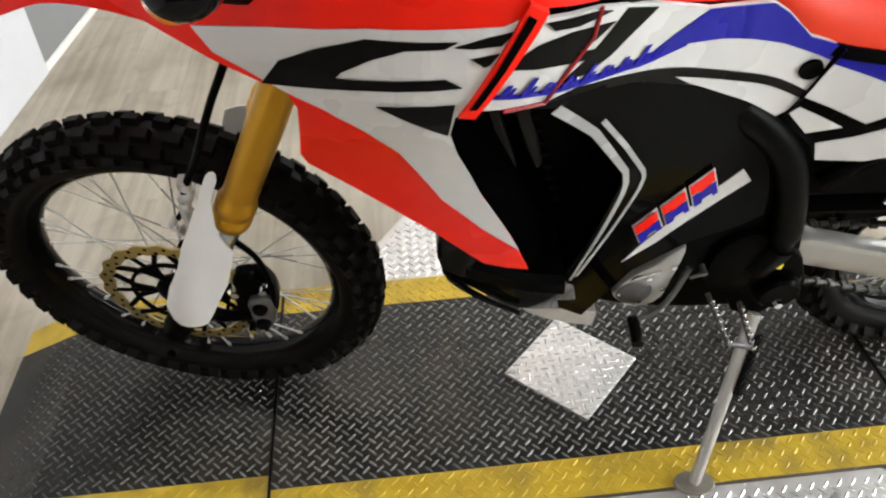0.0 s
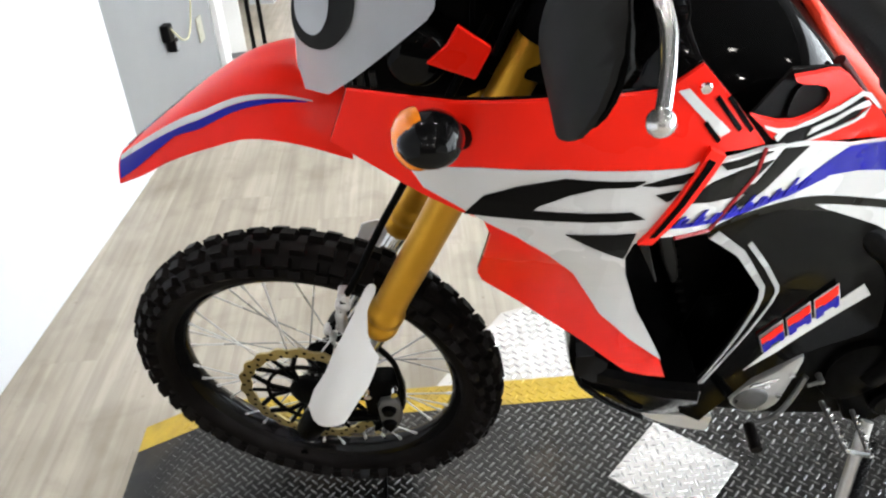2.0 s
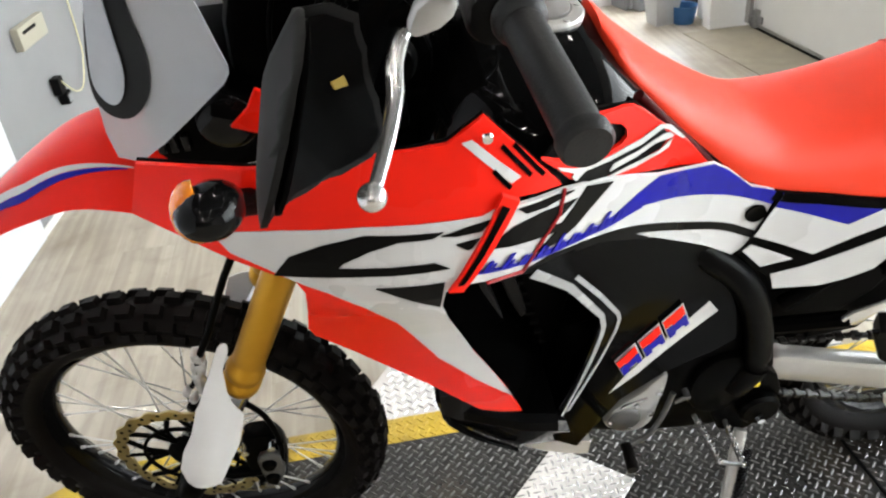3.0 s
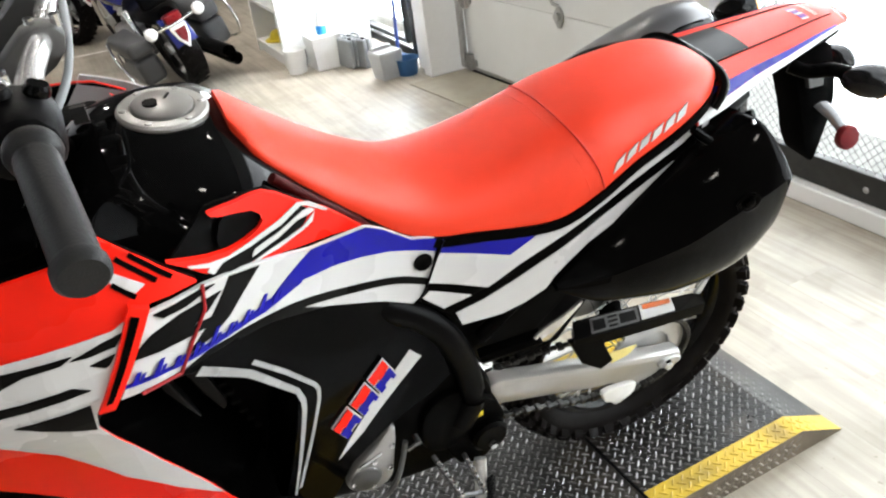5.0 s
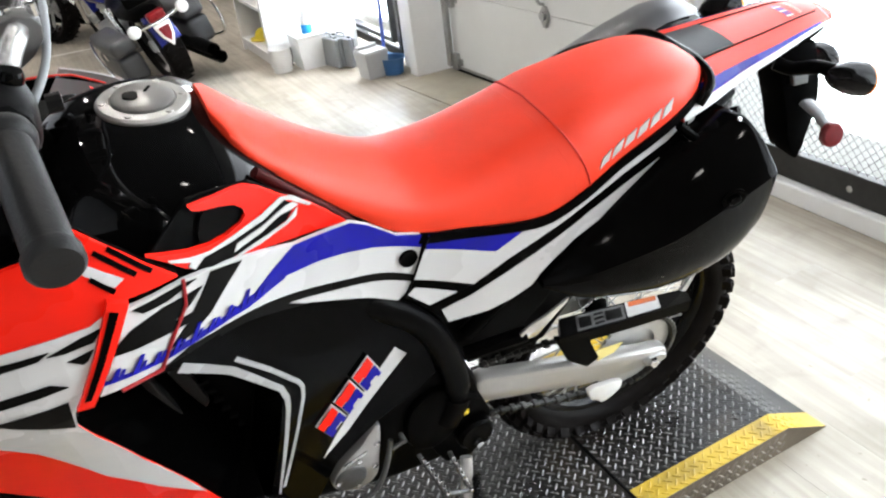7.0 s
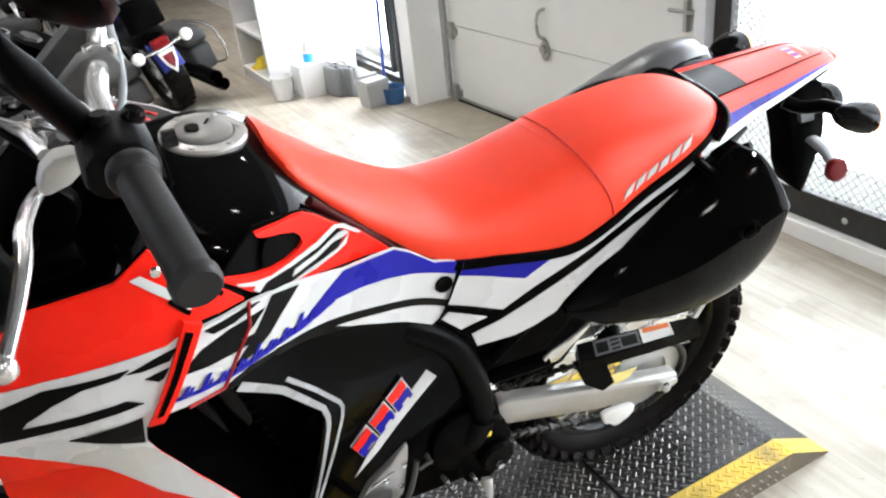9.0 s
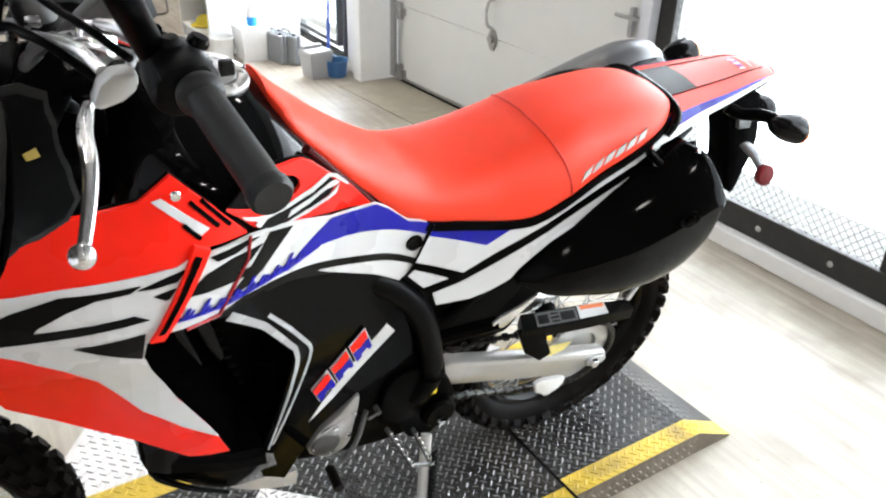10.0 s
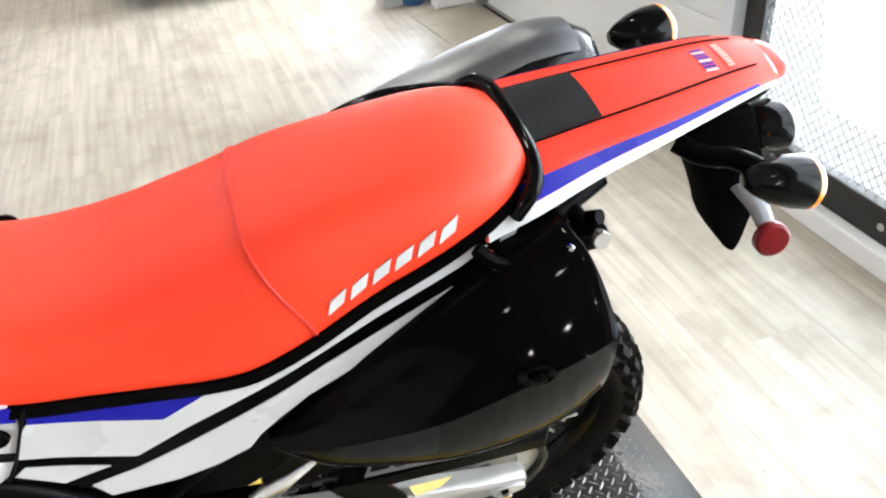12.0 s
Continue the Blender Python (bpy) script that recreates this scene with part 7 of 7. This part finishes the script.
def cruiser(m, paint, label):
    """A parked touring cruiser: x ahead, y to its left, z up, rear tyre at the origin."""
    g = root("parked_motorcycle", m, label, "motorcycle", "parked motorcycles")
    for x, R, half in ((0.0, 0.275, 0.075), (1.32, 0.285, 0.055)):
        c = Matrix.Translation((x, 0, R))
        prof = [(R - 0.09, -half * 0.7), (R - 0.05, -half), (R - 0.02, -half * 0.85), (R, -half * 0.35), (R, half * 0.35), (R - 0.02, half * 0.85), (R - 0.05, half), (R - 0.09, half * 0.7)]
        w = part("wheel", revolve([(R - 0.092, -half * 0.65), (R - 0.10, 0), (R - 0.092, half * 0.65), (R - 0.13, half * 0.3), (R - 0.13, -half * 0.3), (R - 0.092, -half * 0.65)], 40, c @ ALONG_Y), CHROME, g, "chrome rim", smooth=40)
        b = revolve(prof, 48, c @ ALONG_Y)
        for k in range(26):
            for s in (-1, 1):
                a = 2 * math.pi * (k + 0.25 * s) / 26
                mm = c @ Matrix.Rotation(a, 4, "Y") @ Matrix.Translation((R, s * half * 0.45, 0)) @ Matrix.Rotation(s * 0.5, 4, "X")
                box(b, -0.004, 0.002, -half * 0.28, half * 0.28, -0.010, 0.010, 0, mm)
        part("tyre", b, RUBBER, w, "black road tyre", smooth=40)
        part("hub", revolve([(0, -0.07), (0.04, -0.06), (0.03, 0), (0.04, 0.06), (0, 0.07)], 20, c @ ALONG_Y), ALU, w, smooth=40)
        for k in range(5):
            a = 2 * math.pi * k / 5
            part("spoke", tube([(x + 0.03 * math.cos(a), 0, R + 0.03 * math.sin(a)), (x + (R - 0.12) * math.cos(a), 0, R + (R - 0.12) * math.sin(a))], 0.014, 8), ALU, w)
    # rear fender with a lamp cluster
    rows = []
    for k in range(15):
        a = radians(12 + 108 * k / 14)
        r = 0.31
        rows.append([(-r * math.cos(a) * (1 if True else 1), 0.072 * math.sin(radians(-90 + 180 * j / 10)), 0.275 + (r - 0.05 * (1 - math.cos(radians(-90 + 180 * j / 10)))) * math.sin(a) + 0.0) for j in range(11)])
    b = loft(rows, close=False)
    bmesh.ops.solidify(b, geom=b.faces[:], thickness=0.004)
    fen = part("rear_fender", b, paint, g, "deep rear fender", smooth=60)
    shield = [(-0.055, 0.06), (0.055, 0.06), (0.04, -0.02), (0.0, -0.085), (-0.04, -0.02)]
    mm = Matrix.Translation((-0.300, 0, 0.395)) @ Matrix.Rotation(radians(12), 4, "Y") @ Matrix.Rotation(radians(-90), 4, "Y") @ Matrix.Rotation(radians(-90), 4, "Z")
    part("badge_frame", prism(shield, 0, 0.012, mm, bevel=0.003), WHITE_PLASTIC, fen, "white shield-shaped rim")
    part("badge", prism([(x * 0.66, y * 0.66) for x, y in shield], 0.012, 0.018, mm, bevel=0.002), RED_LENS, fen, "red shield-shaped reflector")
    b = boxed(-0.30, -0.24, -0.055, 0.055, 0.475, 0.53, 0.012)
    part("tail_lamp", b, RED_LENS, g, "red tail lamp", smooth=50)
    part("light_bar", tube([(-0.27, -0.15, 0.475), (-0.285, 0, 0.465), (-0.27, 0.15, 0.475)], 0.014, 12), CHROME, g, "chrome light bar", smooth=50)
    for s in (-1, 1):
        part("indicator", revolve([(0, -0.03), (0.02, -0.028), (0.036, -0.01), (0.038, 0.012), (0.03, 0.02), (0, 0.024)], 24, Matrix.Translation((-0.28, s * 0.165, 0.478)) @ Matrix.Rotation(radians(-90), 4, "Y")), WHITE_PLASTIC, g, "round pale indicator", smooth=50)
        bag = part("saddlebag", boxed(-0.16, 0.30, s * 0.24 - 0.075, s * 0.24 + 0.075, 0.17, 0.345, 0.035, seg=3), BAG_GREY, g, "dark grey hard saddlebag", smooth=40)
        part("bag_lid", boxed(-0.17, 0.31, s * 0.24 - 0.08, s * 0.24 + 0.08, 0.349, 0.45, 0.035, seg=3), BAG_GREY, bag, "dark grey bag lid", smooth=40)
        part("bag_latch", boxed(0.05, 0.09, s * 0.322 - 0.006, s * 0.322 + 0.006, 0.32, 0.37, 0.003), CHROME, bag)
        part("bag_rail", tube(smooth_path([(0.25, s * 0.33, 0.42), (-0.05, s * 0.385, 0.40), (-0.17, s * 0.385, 0.30), (-0.15, s * 0.37, 0.18), (0.1, s * 0.34, 0.12)]), 0.009, 8), CHROME, g, "chrome bag guard rail", smooth=50)
        part("fork_leg", tube([(1.32, s * 0.09, 0.285), (1.05, s * 0.09, 0.80)], 0.022, 12), CHROME, g, "chrome fork leg", smooth=50)
        part("shock", tube([(0.05, s * 0.14, 0.3), (0.2, s * 0.14, 0.55)], 0.022, 10), CHROME, g, smooth=50)
        part("grip", tube([(0.80, s * 0.40, 0.86), (0.86, s * 0.30, 0.88)], 0.017, 12), RUBBER, g, "black grip", smooth=50)
        part("mirror", revolve([(0, -0.012), (0.05, -0.01), (0.055, 0), (0.04, 0.015), (0, 0.02)], 20, Matrix.Translation((0.9, s * 0.36, 1.02)) @ Matrix.Rotation(radians(90), 4, "Y")), CHROME, g, "chrome mirror", smooth=50)
        part("cylinder", revolve([(0, -0.12), (0.06, -0.12)] + [(0.075 if k % 2 else 0.06, -0.11 + 0.02 * k) for k in range(11)] + [(0.05, 0.12), (0, 0.12)], 24, Matrix.Translation((0.66 + s * 0.11, 0, 0.40)) @ Matrix.Rotation(radians(s * 24), 4, "Y")), ALU, g, "finned grey cylinder", smooth=30)
    for z, y in ((0.20, -0.17), (0.14, -0.19)):
        b = revolve([(0.036, -0.42), (0.040, -0.44), (0.040, 0.30), (0.025, 0.40), (0.02, 0.8), (0, 0.8), ], 20, Matrix.Translation((0.02, y, z)) @ ALONG_X)
        revolve([(0.0, -0.36), (0.034, -0.36), (0.036, -0.42)], 20, Matrix.Translation((0.02, y, z)) @ ALONG_X, b)
        part("exhaust", b, SATIN_BLACK, g, "black open exhaust pipe", smooth=40)
    part("seat", loft([[(x, 0.5 * w * math.cos(t), z + h * (abs(math.sin(t)) ** 0.6) * (1 if math.sin(t) > 0 else -0.35)) for t in (2 * math.pi * k / 20 for k in range(20))] for x, w, z, h in ((-0.2, 0.10, 0.50, 0.06), (-0.14, 0.2, 0.50, 0.09), (0.05, 0.24, 0.50, 0.09), (0.16, 0.24, 0.49, 0.06), (0.35, 0.26, 0.47, 0.07), (0.48, 0.16, 0.49, 0.07), (0.54, 0.1, 0.5, 0.05))]), SATIN_BLACK, g, "black stepped seat", smooth=50)
    part("tank", loft([[(x, 0.5 * w * math.cos(t), z + h * math.sin(t)) for t in (2 * math.pi * k / 24 for k in range(24))] for x, w, z, h in ((0.5, 0.08, 0.56, 0.04), (0.56, 0.2, 0.58, 0.10), (0.72, 0.29, 0.61, 0.13), (0.88, 0.28, 0.63, 0.12), (0.98, 0.16, 0.64, 0.06))]), paint, g, "deep blue teardrop tank", smooth=60)
    part("backrest", boxed(-0.22, -0.18, -0.12, 0.12, 0.58, 0.78, 0.02, seg=3), SATIN_BLACK, g, "black padded backrest", smooth=40)
    part("front_fender", loft([[(1.32 - 0.32 * math.cos(radians(20 + 120 * k / 10)), 0.075 * math.sin(radians(-90 + 180 * j / 8)), 0.285 + (0.32 - 0.03 * (1 - math.cos(radians(-90 + 180 * j / 8)))) * math.sin(radians(20 + 120 * k / 10))) for j in range(9)] for k in range(11)], close=False), paint, g, "front fender", smooth=60)
    part("handlebar", tube(smooth_path([(0.80, 0.40, 0.86), (0.88, 0.26, 0.89), (1.0, 0.12, 0.86), (1.02, 0, 0.84), (1.0, -0.12, 0.86), (0.88, -0.26, 0.89), (0.80, -0.40, 0.86)]), 0.012, 10), CHROME, g, "chrome handlebar", smooth=50)
    part("headlamp", revolve([(0, -0.10), (0.05, -0.09), (0.085, -0.02), (0.09, 0.03), (0.08, 0.045), (0, 0.05)], 24, Matrix.Translation((1.12, 0, 0.74)) @ ALONG_X), CHROME, g, "chrome headlamp", smooth=50)
    part("engine", boxed(0.45, 0.88, -0.14, 0.14, 0.14, 0.36, 0.05, seg=3), ALU, g, "grey engine case", smooth=40)
    part("side_stand", tube([(0.5, 0.14, 0.18), (0.38, 0.30, 0.012)], 0.010, 8), CHROME, g, "chrome side stand")
    return g


head_ = pose(1.31, 4.24, 0, 0, 0, 99) @ pose(0, 0, 0, -15)
cruiser(head_, PAINT_BLUE, "deep blue touring cruiser with dark saddlebags and chrome rails")
DARK_PAINT = mat("black_paint", (0.008, 0.008, 0.009), 0.15, vary=0.1)
cruiser(pose(0.75, 6.3, 0, 0, 0, 120), DARK_PAINT, "black cruiser parked at the back of the workshop")
cruiser(pose(-0.1, 7.0, 0, 0, 0, 110), DARK_PAINT, "black cruiser parked against the dim far wall")


# ---- shelf and floor clutter by the back wall ----
def open_cabinet():
    g = root("open_cabinet", pose(1.85, 3.97, 0), "white open cabinet with a half-full shelf", "cabinet")
    part("end_panel", boxed(0.0, 0.62, 0.0, 0.03, 0.0, 1.6, 0.003), WHITE_PLASTIC, g, "white end panel")
    part("end_panel", boxed(0.0, 0.62, 0.65, 0.68, 0.0, 1.6, 0.003), WHITE_PLASTIC, g, "white end panel")
    part("back_panel", boxed(0.60, 0.62, 0.031, 0.649, 0.0, 1.6), WHITE_PLASTIC, g)
    for z in (0.07, 0.36, 0.75, 1.15, 1.57):
        part("shelf", boxed(0.0, 0.598, 0.031, 0.649, z, z + 0.02, 0.002), WHITE_PLASTIC, g, "white shelf")
    part("plinth", boxed(0.02, 0.035, 0.031, 0.649, 0.0, 0.069), WHITE_PLASTIC, g)
    return g


open_cabinet()
b = revolve([(0.095, 0), (0.098, 0.006), (0.07, 0.012), (0.062, 0.03), (0.052, 0.055), (0.03, 0.07), (0, 0.073)], 28)
hat = tagged(part("hard_hat", b, YELLOW_FELT, smooth=50), "yellow hard hat lying on the low shelf", "hat")
hat.matrix_world = pose(1.96, 4.44, 0.0905, 0, 0, 20)
g = root("tool_box", pose(2.10, 4.47, 0.09), "black plastic tool box on the low shelf", "tool box")
part("body", boxed(-0.09, 0.09, -0.10, 0.10, 0, 0.11, 0.012), BLACK_PLASTIC, g)
part("lid", boxed(-0.092, 0.092, -0.102, 0.102, 0.112, 0.16, 0.012), BLACK_PLASTIC, g)
part("carry_handle", tube(smooth_path([(0, -0.05, 0.158), (0, -0.04, 0.185), (0, 0.04, 0.185), (0, 0.05, 0.158)]), 0.007, 8), BLACK_PLASTIC, g)
g = root("black_bottle", pose(1.96, 4.25, 0.38), "dark green oil bottle on the upper shelf", "bottle")
part("body", boxed(-0.03, 0.03, -0.05, 0.05, 0, 0.15, 0.015), mat("dark_green_plastic", (0.02, 0.03, 0.028), 0.4), g)
part("cap", revolve([(0, 0.19), (0.015, 0.19), (0.016, 0.15), (0, 0.15)], 14), BLACK_PLASTIC, g)

g = root("bucket", pose(1.885, 3.85, 0), "small white plastic bucket on the floor", "bucket")
part("pail", revolve([(0, 0.0), (0.058, 0.0), (0.072, 0.145), (0.076, 0.146), (0.076, 0.152), (0.069, 0.152), (0.056, 0.006), (0, 0.006)], 28), WHITE_PLASTIC, g, smooth=40)
part("handle", tube(smooth_path([(0.074, 0, 0.14), (0.085, 0.03, 0.07), (0.08, 0.045, 0.02), (0.085, 0.03, -0.0 + 0.012)]), 0.003, 6), BLACK_PLASTIC, g, "black bail")
g = root("white_bin", pose(2.075, 3.82, 0), "plain white plastic waste bin", "bin")
part("body", loft([[(s * w, t * w, z) for s, t in ((-1, -1), (1, -1), (1, 1), (-1, 1))] for z, w in ((0, 0.085), (0.20, 0.10), (0.205, 0.104), (0.215, 0.104))]), WHITE_PLASTIC, g)
g = root("spray_bottle", pose(2.075, 3.80, 0.216), "clear spray bottle half full of blue cleaner", "bottle")
part("lower", revolve([(0, 0), (0.033, 0), (0.035, 0.01), (0.035, 0.055), (0, 0.055)], 20), BRIGHT_BLUE, g, "bright blue liquid", smooth=40)
part("upper", revolve([(0.035, 0.0555), (0.033, 0.09), (0.015, 0.12), (0.015, 0.14), (0, 0.14)], 20), WHITE_PLASTIC, g, smooth=40)
part("trigger", boxed(-0.05, 0.02, -0.012, 0.012, 0.14, 0.17, 0.005), WHITE_PLASTIC, g)

for k, (x, y, rz) in enumerate(((2.17, 3.70, 12), (2.235, 3.64, 14))):
    g = root("hard_case", pose(x, y, 0, 0, 0, rz), "dark grey moulded tool case standing on edge", "case", "hard cases")
    part("half", boxed(-0.028, 0.0, -0.12, 0.12, 0, 0.185, 0.012), GREY_PLASTIC, g)
    part("half", boxed(0.002, 0.03, -0.12, 0.12, 0, 0.185, 0.012), GREY_PLASTIC, g)
    part("carry_handle", tube(smooth_path([(0, -0.04, 0.18), (0, -0.035, 0.205), (0, 0.035, 0.205), (0, 0.04, 0.18)]), 0.007, 8), GREY_PLASTIC, g)
    for y2 in (-0.08, 0.08):
        part("latch", boxed(-0.006, 0.008, y2 - 0.012, y2 + 0.012, 0.18, 0.192, 0.003), BLACK_PLASTIC, g)
g = root("dust_bin", pose(2.27, 3.27, 0, 0, 0, 8), "light grey upright dustpan on the floor", "dustpan")
part("pan", loft([[(s * w * 1.1, t * w, z) for s, t in ((-1, -1), (1, -1), (1, 1), (-1, 1))] for z, w in ((0, 0.055), (0.15, 0.072), (0.165, 0.068))]), LIGHT_GREY, g)
part("hood", boxed(-0.07, 0.07, 0.03, 0.065, 0.15, 0.185, 0.01), LIGHT_GREY, g)
g = root("blue_pail", pose(2.385, 3.23, 0), "small dark blue plastic tub", "tub")
part("body", revolve([(0, 0), (0.06, 0), (0.075, 0.10), (0.078, 0.10), (0.07, 0.096), (0.056, 0.005), (0, 0.005)], 24), BLUE_PLASTIC, g, smooth=40)
g = root("broom", pose(2.42, 3.42, 0), "blue-handled broom leaning on the white wall", "broom")
part("stick", tube([(0, 0, 0.08), (0.06, 0.02, 1.25)], 0.011, 10), mat("blue_handle", (0.05, 0.10, 0.45), 0.4), g, "blue stick")
part("head", boxed(-0.03, 0.03, -0.11, 0.11, 0.05, 0.085, 0.008), BLUE_PLASTIC, g)
part("bristles", boxed(-0.026, 0.026, -0.105, 0.105, 0.0, 0.05, 0.003), GREY_PLASTIC, g)
b = boxed(-0.32, 0.32, -0.014, 0.014, 0.0005, 0.0015)
tape = tagged(part("floor_line", b, WHITE_PLASTIC), "thin white line on the floor", "tape", kind="structure")
tape.matrix_world = pose(0.87, 5.80, 0, 0, 0, -8)

# ---- floor planks, laid along y ----
def floor_planks():
    wide, long = 0.184, 1.22
    me = mesh_of(boxed(-wide / 2 + 0.0001, wide / 2 - 0.0001, -long / 2 + 0.0001, long / 2 - 0.0001, -0.0038, 0.0, 0.0002, seg=1), PLANKS)
    for i in range(25):
        x = -1.75 + wide * (i + 0.5)
        for j in range(10):
            y = -2.4 + long * (j + (0.0, 0.37, 0.71, 0.18, 0.55)[i % 5])
            o = new("plank", me)
            o.parent = floor
            o.matrix_world = pose(x, y, 0.0)


floor_planks()
